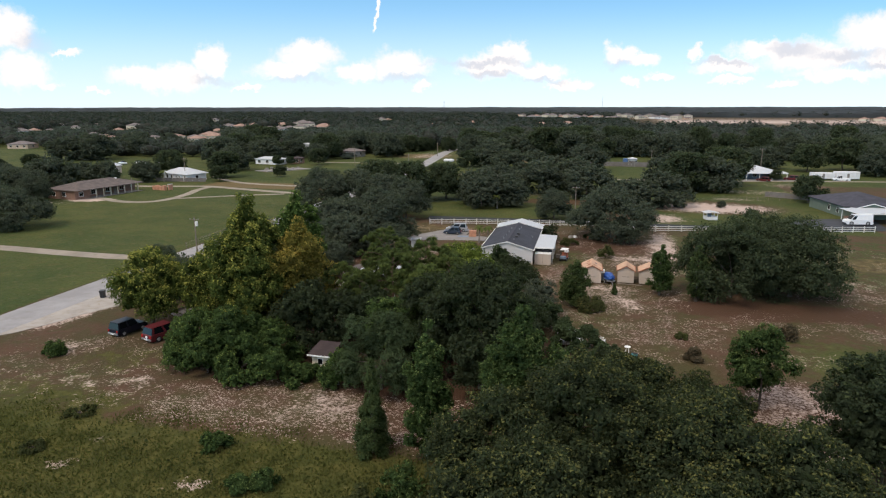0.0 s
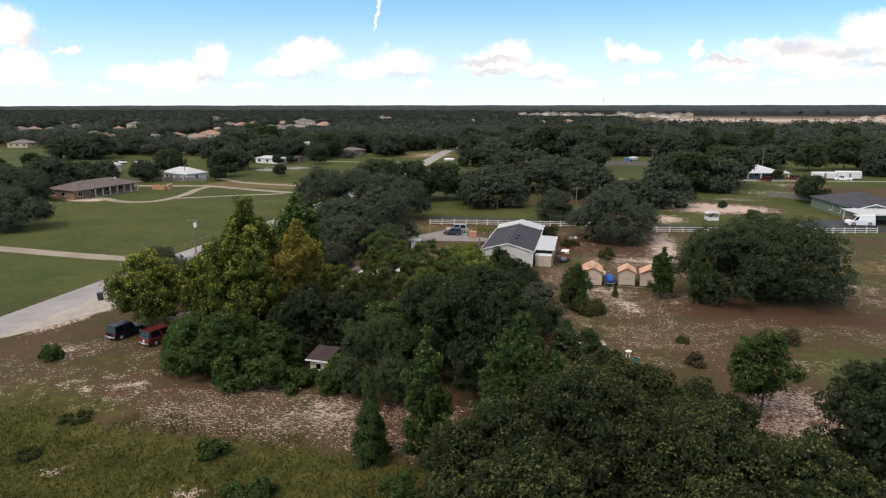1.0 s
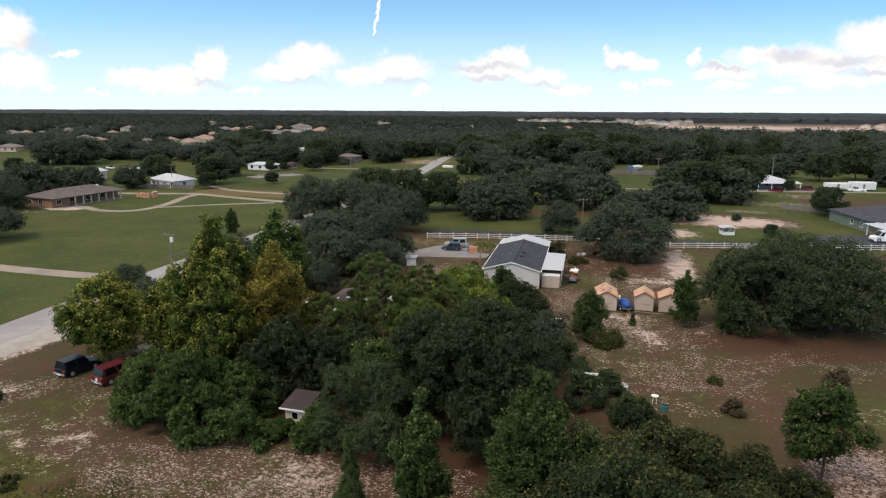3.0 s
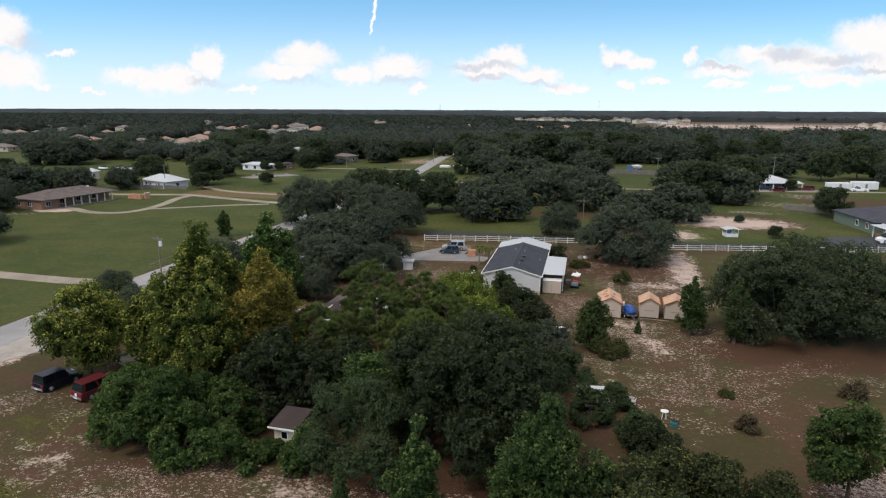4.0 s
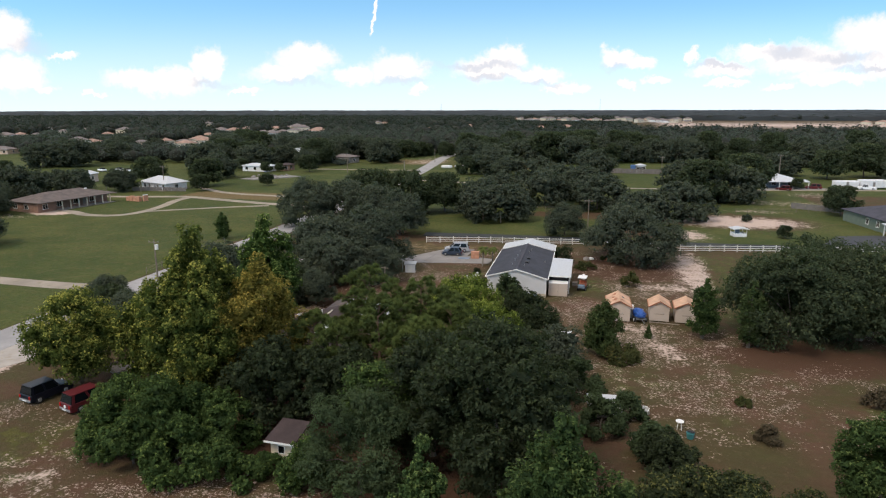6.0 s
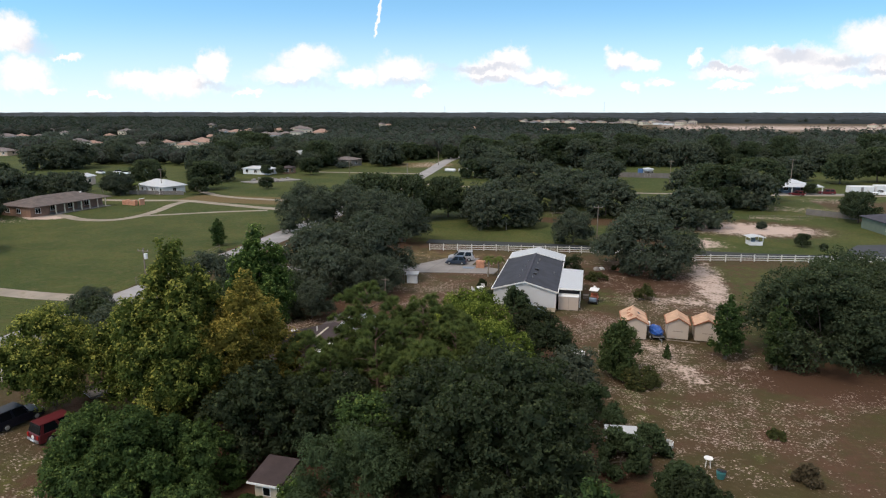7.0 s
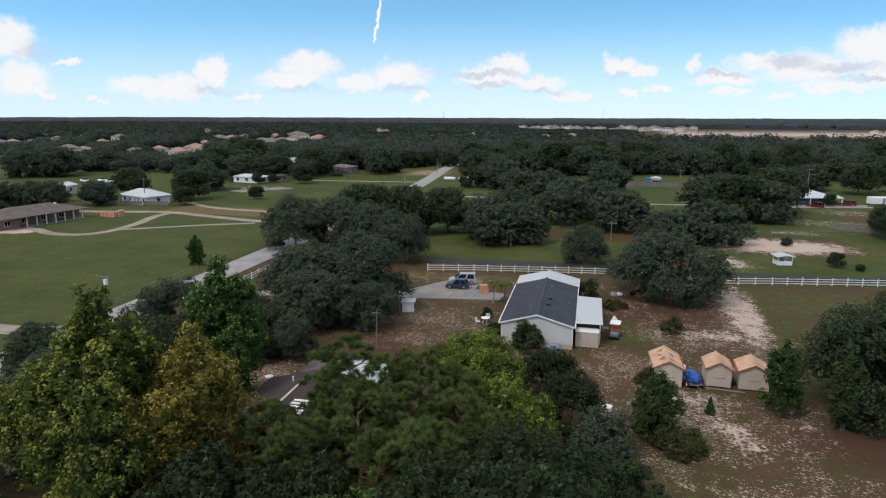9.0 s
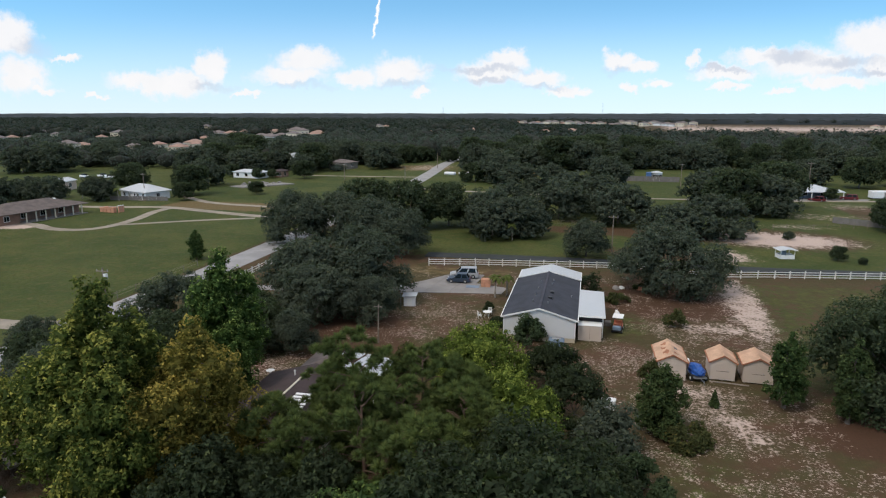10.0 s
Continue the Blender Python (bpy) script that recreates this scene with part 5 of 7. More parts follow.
def mobile_home():
    h = thing("mobile_home", "white mobile home with a charcoal shingle roof", "house", (-12.0, 0, 0))
    x0, x1, y0, y1 = -4.15, 4.15, 100.4, 117.6
    walls(h, x0, x1, y0, y1, 0.55, 2.72, "siding")
    walls(h, x0 + 0.03, x1 - 0.03, y0 + 0.03, y1 - 0.03, -0.05, 0.548, "skirt", "skirting")
    part("gable", solid(bmesh.new(), [(x0, y0, 2.722), (x1, y0, 2.722), (0, y0, 3.86)], (0, 0.15, 0)), M["siding"], h)
    part("gable", solid(bmesh.new(), [(x0, y1 - 0.15, 2.722), (x1, y1 - 0.15, 2.722), (0, y1 - 0.15, 3.86)], (0, 0.15, 0)), M["siding"], h)
    roof = gable_roof(h, x0, x1, y0, y1, 2.76, 3.92, "shingle_dark", 0.22, 0.1)
    part("ridge_cap", one_box(-0.14, 0.14, y0 - 0.2, y1 + 0.2, 4.0, 4.07), M["shingle_grey"], roof)
    for x, y in ((0.95, 105.4), (1.0, 107.9)):
        v = part("roof_vent", one_box(x - 0.24, x + 0.24, y - 0.28, y + 0.28, 3.66, 3.98, 0.03), M["black"], roof)
    for x, y in ((0.8, 111.5), (0.9, 113.6), (-0.7, 112.2), (-0.8, 109.0), (-1.0, 103.6), (0.8, 103.0), (-0.9, 106.3), (3.4, 108.8)):
        z = 4.02 - abs(x) * 0.28
        part("roof_pipe", one_tube((x, y, z - 0.1), (x, y, z + 0.28), 0.06, 0.06, 8), M["steel"], roof)
    for x, wx in ((x0, 0.06), (x1 - 0.06, 0.06)):
        part("corner_trim", one_box(x - 0.01, x + 0.07, y0 - 0.03, y0 - 0.002, 0.5, 2.7), M["trim"], h)
    window(h, -1.9, y0 - 0.012, 1.7, 0.9, 1.0)
    for y in (104, 109, 114):
        window(h, x0 - 0.012, y, 1.75, 1.0, 1.0, "W")
    window(h, x1 + 0.012, 115, 1.75, 0.9, 1.0, "E")
    part("skirting_vent", one_box(2.4, 2.9, y0 - 0.02, y0 + 0.02, 0.15, 0.4), M["black"], h)
    # covered addition at the back, under white sheet metal
    gable_roof(h, x0 + 0.15, x1 + 0.1, 117.85, 121.8, 3.0, 4.02, "whitemetal", 0.18, 0.08, "addition_roof")
    for x in (x0 + 0.3, 0, x1 - 0.15):
        part("addition_post", one_box(x - 0.06, x + 0.06, 121.4, 121.52, -0.05, 2.95), M["trim"], h)
    walls(h, x0 + 0.5, x1 - 0.4, 117.9, 121.2, -0.05, 2.7, "white", "addition_wall")
    # side porch
    part("porch_roof", plate([(4.05, 102.7, 2.80), (7.5, 102.5, 2.72), (7.5, 113.4, 2.72), (4.05, 113.6, 2.80)], 0.09), M["whitemetal"], h, "white corrugated porch roof")
    part("porch_fascia", one_box(4.3, 7.52, 102.42, 102.5, 2.58, 2.78), M["trim"], h)
    for y in (103.0, 106.5, 110.0, 113.0):
        part("porch_post", one_box(7.2, 7.3, y - 0.05, y + 0.05, -0.05, 2.5), M["trim"], h)
    # near-black panels put in for the shade under the porch roof
    part("porch_screen", one_box(4.3, 7.1, 103.1, 103.2, 1.5, 2.68), M["shade"], h)
    part("porch_screen", one_box(7.1, 7.16, 103.2, 113.0, 0.0, 2.6), M["shade"], h)
    box_ = part("store_box", one_box(4.45, 7.1, 101.5, 103.05, 0.05, 1.86, 0.02), M["tan"], h, "tan panelled storage closet")
    part("door_joint", one_box(5.76, 5.79, 101.485, 101.5, 0.15, 1.8), M["wood"], box_)
    part("top_trim", one_box(4.42, 7.13, 101.47, 103.08, 1.862, 1.92), M["trim"], box_)
    for z in (0.2, 0.42):
        part("step", one_box(7.6, 8.4, 107.2 + z, 108.6, z - 0.2, z), M["wood"], h)
    return h


mobile_home()


def garden_shed(label, x, y, turn, w, d, eave, top, rusty=False):
    s = thing("garden_shed", label, "shed", (x, y, 0), turn, "garden sheds")
    for a in (-w / 2 + 0.2, 0, w / 2 - 0.2):
        part("skid", one_box(a - 0.06, a + 0.06, 0.05, d - 0.05, -0.03, 0.12), M["wood"], s)
    walls(s, -w / 2, w / 2, 0, d, 0.12, eave, "tan", "wall", 0.08)
    for yy in (0, d - 0.08):
        part("gable", solid(bmesh.new(), [(-w / 2, yy, eave), (w / 2, yy, eave), (0, yy, top - 0.04)], (0, 0.08, 0)), M["tan"], s)
    r = gable_roof(s, -w / 2, w / 2, 0, d, eave + 0.02, top, "shingle_tan", 0.14, 0.07, "roof", "rust")
    part("ridge_cap", one_box(-0.09, 0.09, -0.12, d + 0.12, top + 0.06, top + 0.09), M["shingle_tan"], r)
    if rusty:
        k = (top - eave) / (w / 2)
        part("roof_hole", plate([(0.42, d * 0.52, top + 0.085 - 0.42 * k), (0.74, d * 0.5, top + 0.085 - 0.74 * k), (0.72, d * 0.63, top + 0.085 - 0.72 * k), (0.45, d * 0.66, top + 0.085 - 0.45 * k)], 0.02), M["black"], r, "dark hole in the shingles")
        for xx, yy, ss in ((-0.5, 1.2, 0.55), (-0.8, 2.4, 0.45), (-0.45, 3.4, 0.4), (0.4, 0.9, 0.3)):
            ring = []
            for a in range(9):
                rr = ss * (0.7 + 0.3 * math.sin(a * 2.3 + xx * 5))
                qx, qy = xx + rr * math.cos(a * 0.698), yy + rr * 1.2 * math.sin(a * 0.698)
                ring.append((qx, qy, top + 0.076 - abs(qx) * k))
            if all(q[0] < 0 for q in ring) or all(q[0] > 0 for q in ring):
                part("rust_patch", solid(bmesh.new(), ring, (0, 0, 0.006)), M["rust"], r)
    part("door_panel", one_box(-0.55, 0.55, -0.025, -0.002, 0.16, 1.85), M["tan"], s)
    part("door_rail", one_box(-0.58, 0.58, -0.035, -0.003, 1.0, 1.06), M["wood"], s)
    part("door_hasp", one_box(0.4, 0.5, -0.05, -0.026, 1.1, 1.16), M["steel"], s)
    for xx in (-w / 2, w / 2 - 0.08):
        part("corner_board", one_box(xx - 0.01, xx + 0.09, -0.02, -0.001, 0.12, eave), M["tan"], s)
    return s


garden_shed("tan garden shed with a rusty patched shingle roof", 1.72, 92.1, 1, 2.65, 4.3, 2.02, 2.72, True)
garden_shed("tan garden shed with a tan shingle roof", 6.62, 93.1, -2, 2.3, 3.0, 1.98, 2.66)
garden_shed("tan garden shed with a plain tan shingle roof", 9.85, 93.0, -3, 2.7, 3.0, 1.98, 2.66)
ac = thing("air_conditioner", "white window air conditioner on a shed wall", "air conditioner", (3.28, 94.0, 0))
part("casing", one_box(-0.22, 0.3, -0.3, 0.3, 1.25, 1.7, 0.03), M["plastic_white"], ac)
part("bracket", one_box(-0.2, 0.2, -0.05, 0.05, 0.0, 1.25), M["steel"], ac)
plank = thing("plank", "long grey board lying before a shed", "plank", (7.2, 92.6, 0), -6)
part("board", one_box(-1.8, 1.8, -0.1, 0.1, 0.0, 0.07, 0.01), M["wood"], plank)


def tarp_trailer(x, y):
    t = thing("covered_trailer", "small trailer load under a crumpled blue tarpaulin", "trailer", (x, y, 0), 12)
    rng = np.random.RandomState(3)
    bm = bmesh.new()
    bmesh.ops.create_icosphere(bm, subdivisions=3, radius=1.0)
    for v in bm.verts:
        n = noise.noise(v.co * 2.6) * 0.22
        v.co = Vector((v.co.x * (0.72 + n), v.co.y * (1.15 + n), max(-0.2, v.co.z * 0.66 + n * 0.8) + 0.86))
    part("tarpaulin", bm, M["tarp"], t)
    part("frame", one_box(-0.62, 0.62, -1.1, 1.1, 0.42, 0.52), M["steel"], t)
    part("tongue", one_tube((0, -1.0, 0.44), (0.1, -2.0, 0.3), 0.04, 0.04, 6), M["steel"], t)
    part("jack", one_tube((0.08, -1.8, -0.02), (0.08, -1.8, 0.5), 0.03, 0.03, 6), M["steel"], t)
    for s in (-1, 1):
        w = part("wheel", one_tube((s * 0.62, -0.5, 0.28), (s * 0.80, -0.5, 0.28), 0.3, 0.3, 16), M["tyre"], t)
        part("rim", one_tube((s * 0.79, -0.5, 0.28), (s * 0.82, -0.5, 0.28), 0.17, 0.15, 12), M["plastic_white"], w)
    return t


tarp_trailer(4.25, 93.2)


def wheel(parent, x, y, r, w):
    t = part("wheel", one_tube((x - w / 2, y, r), (x + w / 2, y, r), r, r, 18), M["tyre"], parent)
    s = 1 if x > 0 else -1
    part("rim", one_tube((x + s * (w / 2 - 0.01), y, r), (x + s * (w / 2 + 0.02), y, r), r * 0.62, r * 0.52, 14), M["rim"], t)


def car(name, label, at, turn, length, width, height, paint, style="hatch", group="parked vehicles"):
    """A road vehicle, front towards +y; its lower body and its glasshouse are drawn from side outlines."""
    c_ = thing(name, label, "car" if style != "van" else "van", at, turn, group)
    Lh, W = length / 2, width / 2
    belt = height * (0.56 if style in ("hatch", "suv", "mini") else 0.55)
    nose = {"hatch": belt * 0.86, "mini": belt * 0.84, "suv": belt * 0.95, "van": belt * 0.92, "pickup": belt * 0.95}[style]
    side = [(-Lh, 0.30), (-Lh + 0.05, belt * 0.9), (-Lh + 0.12, belt), (Lh * 0.42, belt), (Lh * 0.86, nose), (Lh * 0.98, nose * 0.78), (Lh, 0.42), (Lh - 0.08, 0.24), (-Lh + 0.1, 0.24)]
    bm = bmesh.new()
    rings = []
    for x, tuck in ((-W, 0.0), (-W * 0.94, 0.03), (W * 0.94, 0.03), (W, 0.0)):
        pull = 0.96 if abs(x) == W else 1.0
        rings.append([bm.verts.new((x, y * pull, z * (1 - 0.02 * (abs(x) == W)) )) for y, z in side])
    for a, b in zip(rings, rings[1:]):
        for k in range(len(side)):
            j = (k + 1) % len(side)
            bm.faces.new((a[k], b[k], b[j], a[j]))
    bm.faces.new(rings[0]), bm.faces.new(rings[-1][::-1])
    part("body", bm, M[paint], c_)
    rear, front, rake = {"hatch": (-Lh * 0.93, Lh * 0.44, 0.62), "mini": (-Lh * 0.95, Lh * 0.58, 0.85), "suv": (-Lh * 0.95, Lh * 0.40, 0.45), "van": (-Lh * 0.97, Lh * 0.66, 0.75), "pickup": (-Lh * 0.1, Lh * 0.45, 0.5)}[style]
    back = {"hatch": 0.42, "mini": 0.25, "suv": 0.2, "van": 0.06, "pickup": 0.2}[style]
    low = [(-W * 0.94, rear), (W * 0.94, rear), (W * 0.94, front), (-W * 0.94, front)]
    top = [(-W * 0.78, rear + back), (W * 0.78, rear + back), (W * 0.78, front - rake), (-W * 0.78, front - rake)]
    bm = bmesh.new()
    a = [bm.verts.new((x, y, belt - 0.02)) for x, y in low]
    b = [bm.verts.new((x, y, height - 0.07)) for x, y in top]
    for k in range(4):
        bm.faces.new((a[k], a[(k + 1) % 4], b[(k + 1) % 4], b[k]))
    bm.faces.new(a[::-1]), bm.faces.new(b)
    part("glasshouse", bm, M["glass"] if style != "van" else M[paint], c_)
    bm = bmesh.new()
    solid(bm, [(x * 1.03, y + (0.05 if k > 1 else -0.05), height - 0.075) for k, (x, y) in enumerate(top)], (0, 0, 0.07))
    bmesh.ops.bevel(bm, geom=list(bm.edges), offset=0.025, segments=2, affect="EDGES")
    part("roof", bm, M[paint], c_)
    for s in (-1, 1):
        for f in ((0.02, 0.10), (0.46, 0.54), (0.93, 1.0)):
            p0 = [Vector((s * W * 0.95, rear + (front - rear) * f[k], belt - 0.01)) for k in (0, 1)]
            p1 = [Vector((s * W * 0.79, rear + back + (front - rake - rear - back) * f[k], height - 0.06)) for k in (1, 0)]
            if style != "van":
                part("pillar", solid(bmesh.new(), [*p0, *p1], (s * 0.02, 0, 0.005)), M[paint], c_)
        part("tail_lamp", one_box(s * W * 0.80 - 0.1, s * W * 0.80 + 0.1, -Lh - 0.012, -Lh + 0.06, belt * 0.62, belt * 0.92), M["lamp_red"], c_)
        part("headlamp", one_box(s * W * 0.72 - 0.16, s * W * 0.72 + 0.16, Lh * 0.955, Lh * 0.995, nose * 0.70, nose * 0.86), M["lamp_clear"], c_)
        part("mirror", one_box(s * W * 1.0 - 0.02, s * W * 1.0 + 0.16 * s + 0.02, front - rake * 0.55, front - rake * 0.35, belt + 0.02, belt + 0.2), M["black"], c_)
        for y in (-Lh * 0.60, Lh * 0.62):
            wheel(c_, s * (W - 0.09), y, height * 0.195, 0.2)
    part("rear_bumper", one_box(-W * 0.92, W * 0.92, -Lh - 0.07, -Lh + 0.06, 0.32, 0.52, 0.03), M["steel"] if paint in ("paint_red", "paint_navy") else M[paint], c_)
    part("front_bumper", one_box(-W * 0.90, W * 0.90, Lh - 0.08, Lh + 0.06, 0.30, 0.52, 0.03), M["black"], c_)
    part("number_plate", one_box(-0.26, 0.26, -Lh - 0.082, -Lh - 0.071, 0.36, 0.48), M["plastic_white"], c_)
    if style == "van":
        part("windscreen", solid(bmesh.new(), [(-W * 0.84, front - 0.02, belt + 0.04), (W * 0.84, front - 0.02, belt + 0.04), (W * 0.74, front - rake + 0.02, height - 0.14), (-W * 0.74, front - rake + 0.02, height - 0.14)], (0, 0.03, 0.012)), M["glass"], c_)
        for s in (-1, 1):
            part("side_window", solid(bmesh.new(), [(s * W * 0.945, front - 0.95, belt + 0.04), (s * W * 0.945, front - 0.16, belt + 0.04), (s * W * 0.81, front - rake - 0.02, height - 0.22), (s * W * 0.81, front - rake - 0.55, height - 0.22)], (s * 0.015, 0, 0.003)), M["glass"], c_)
    if paint == "paint_red":
        part("spare_wheel_badge", one_tube((0.05, -Lh - 0.03, belt * 0.72), (0.05, -Lh + 0.02, belt * 0.72), 0.16, 0.16, 14), M["plastic_white"], c_)
    return c_


car("hatchback", "blue-grey hatchback parked on a concrete pad", (-26.2, 123.6, 0.06), 94, 3.6, 1.65, 1.45, "paint_blue")
car("minivan", "silver minivan parked on a concrete pad", (-25.9, 126.5, 0.06), 100, 4.6, 1.85, 1.7, "paint_silver", "mini")
car("suv", "dark navy off-road car parked under a tree", (-51.1, 59.0, 0), -14, 4.0, 1.8, 1.68, "paint_navy", "suv")
car("red_van", "dull red old van parked under trees", (-45.9, 58.5, 0), -18, 4.6, 1.8, 1.75, "paint_red", "mini")
car("white_van", "white panel van before a carport", (58.4, 152.6, 0.06), 98, 5.6, 2.0, 2.3, "paint_white", "van")
car("red_car", "dark red car before a far house", (59.2, 236.5, 0), 60, 4.6, 1.8, 1.5, "paint_red")
car("red_car", "dark red car beside a far house", (69.4, 242.0, 0), 80, 4.8, 1.9, 1.7, "paint_red", "suv")
car("pickup", "white pickup before pale containers", (85.4, 243.0, 0), 85, 5.2, 1.9, 1.8, "paint_white", "pickup")


def golf_cart(x, y):
    g = thing("golf_cart", "golf cart with a white roof and orange seats", "golf cart", (x, y, 0), 172)
    part("chassis", one_box(-0.55, 0.55, -1.15, 1.15, 0.22, 0.42, 0.03), M["black"], g)
    part("front_cowl", one_box(-0.5, 0.5, 0.72, 1.18, 0.40, 0.92, 0.08), M["bluegrey"], g)
    part("rear_body", one_box(-0.55, 0.55, -1.15, -0.1, 0.42, 0.74, 0.05), M["orange"], g)
    part("seat", one_box(-0.5, 0.5, -0.55, 0.0, 0.742, 0.86, 0.04), M["orange"], g)
    part("backrest", one_box(-0.5, 0.5, -0.66, -0.56, 0.75, 1.2, 0.04), M["orange"], g)
    part("roof", one_box(-0.62, 0.62, -0.95, 0.75, 1.82, 1.9, 0.03), M["plastic_white"], g)
    for a in (-0.52, 0.52):
        for p, q in (((a, 0.8, 0.85), (a, 0.62, 1.83)), ((a, -0.75, 0.7), (a, -0.8, 1.83))):
            part("roof_post", one_tube(p, q, 0.025, 0.025, 6), M["black"], g)
        for b in (-0.75, 0.8):
            wheel(g, a, b, 0.23, 0.18)


golf_cart(-2.9, 106.0)


def round_table(x, y, s, label):
    t = thing("garden_table", label, "table", (x, y, 0))
    part("tabletop", one_tube((0, 0, 0.68), (0, 0, 0.73), 0.55 * s, 0.57 * s, 20), M["plastic_white"], t)
    for k in range(4):
        a = k * 1.571 + 0.6
        part("leg", one_tube((0.42 * s * math.cos(a), 0.42 * s * math.sin(a), -0.01), (0.25 * s * math.cos(a), 0.25 * s * math.sin(a), 0.69), 0.03, 0.03, 6), M["plastic_white"], t)


def chair(x, y, turn, lying=False):
    c_ = thing("garden_chair", "white plastic garden chair" + (" tipped over" if lying else ""), "chair", (x, y, 0.12 if lying else 0), turn, "garden chairs")
    if lying:
        c_.matrix_basis = pose(x, y, 0.46, 88, 0, turn)
    part("seat", one_box(-0.25, 0.25, -0.25, 0.22, 0.40, 0.44, 0.01), M["plastic_white"], c_)
    b = bmesh.new()
    for k in range(5):
        box(b, -0.22 + k * 0.1, -0.16 + k * 0.1, 0.2, 0.24, 0.44, 0.86)
    box(b, -0.24, 0.24, 0.195, 0.245, 0.86, 0.92)
    part("backrest", b, M["plastic_white"], c_)
    for sx in (-1, 1):
        part("armrest", one_box(sx * 0.25 - 0.03, sx * 0.25 + 0.03, -0.22, 0.22, 0.60, 0.63), M["plastic_white"], c_)
        for sy in (-0.23, 0.2):
            part("leg", one_tube((sx * 0.25, sy, 0), (sx * 0.22, sy, 0.6 if sy < 0 else 0.42), 0.022, 0.022, 6), M["plastic_white"], c_)


round_table(-19.2, 107.7, 1.0, "round white plastic garden table")
chair(-20.1, 107.0, 120)
chair(-19.0, 108.7, 10)
chair(2.95, 67.2, 160)
round_table(5.5, 65.2, 0.6, "white plastic garden table on sandy ground")
part_bin = thing("bin", "teal plastic tub with a dark lid", "tub", (6.15, 63.8, 0), 20)
part("tub", one_tube((0, 0, -0.01), (0, 0, 0.5), 0.26, 0.34, 14), M["teal"], part_bin)
part("lid", one_tube((0.1, 0.1, 0.5), (0.12, 0.12, 0.58), 0.36, 0.3, 14), M["black"], part_bin)
tr = thing("box_trailer", "low trailer with a white sheet cover behind shrubs", "trailer", (-0.6, 66.6, 0), 8)
part("bed", one_box(-1.3, 1.3, -1.5, 1.5, 0.4, 0.6, 0.03), M["steel"], tr)
part("cover", plate([(-1.35, -1.55, 1.0), (1.35, -1.55, 0.95), (1.3, 1.55, 1.1), (-1.3, 1.55, 1.15)], 0.38), M["whitemetal"], tr)
for s in (-1, 1):
    wheel(tr, s * 1.2, -0.2, 0.32, 0.2)


def utility_shed(x, y):
    u = thing("pump_house", "small white pump house with a flat grey roof", "shed", (x, y, 0), 8)
    walls(u, -0.8, 0.8, -0.6, 0.6, -0.03, 1.35, "white", "wall", 0.06)
    part("roof", plate([(-0.98, -0.8, 1.42), (0.98, -0.8, 1.5), (0.98, 0.8, 1.62), (-0.98, 0.8, 1.52)], 0.08), M["sheetmetal"], u)
    part("door", one_box(-0.35, 0.35, -0.63, -0.602, 0.02, 1.2), M["trim"], u)
    part("shade_opening", one_box(0.82, 0.835, -0.4, 0.4, 0.2, 1.1), M["black"], u)


utility_shed(-30.4, 110.5)


def pole(x, y, h, label, name="utility_pole", arm=True, drum=False, r=0.14, lean=0.0, mat="pole"):
    p = thing(name, label, "pole", (x, y, 0))
    part("shaft", one_tube((0, 0, -0.2), (lean * h, 0, h), r, r * 0.7, 10), M[mat], p)
    if arm:
        a = part("crossarm", one_box(lean * h - 0.9, lean * h + 0.9, -0.16, -0.05, h - 0.5, h - 0.38), M[mat], p)
        for k in (-0.8, 0.0, 0.8):
            part("insulator", one_tube((lean * h + k, -0.1, h - 0.38), (lean * h + k, -0.1, h - 0.2), 0.05, 0.035, 8), M["steel"], a)
    if drum:
        part("transformer", one_tube((0.35, 0, h - 1.6), (0.35, 0, h - 0.8), 0.26, 0.26, 12), M["plastic_white"], p, "pale transformer can")
    return p


pole(-67.2, 96.6, 6.6, "wooden utility pole with a pale transformer", drum=True)
pole(-2.3, 151.0, 7.2, "slender wooden utility pole in a field", arm=True, r=0.12)
pole(-30.0, 95.6, 4.6, "leaning wooden post with a small crosspiece", "post", arm=False, r=0.09, lean=0.03)
t_ = thing("crosspiece_post", "thin crosspiece on a yard post", "post", (-29.85, 95.6, 0))
part("bar", one_box(-0.5, 0.5, -0.16, -0.1, 4.35, 4.43), M["pole"], t_)
part("stake", one_tube((0.02, -0.13, -0.1), (-0.02, -0.13, 4.36), 0.03, 0.03, 6), M["pole"], t_)
pole(-138.0, 195.6, 8.0, "utility pole before a white house")
pole(-76.6, 320.0, 7.0, "pale utility pole at the road", arm=False)
pole(-77.4, 268.7, 5.0, "pale post at the roadside", "post", arm=False, mat="palebark")
pole(-100.0, 262.0, 8.0, "utility pole in a far field")
pole(24.0, 262.0, 8.5, "utility pole at the wood's edge")
pole(63.0, 258.0, 10.0, "utility pole behind a far house")
pole(69.0, 156.4, 6.4, "dark utility pole beside a carport", arm=False)
lp = thing("yard_lamp", "thin yard lamp post with a small white head", "lamp", (-31.6, 110.1, 0))
part("post", one_tube((0, 0, -0.1), (0, 0, 2.5), 0.05, 0.04, 8), M["steel"], lp)
part("lamp_head", one_box(-0.14, 0.14, -0.14, 0.14, 2.5, 2.8, 0.04), M["plastic_white"], lp)


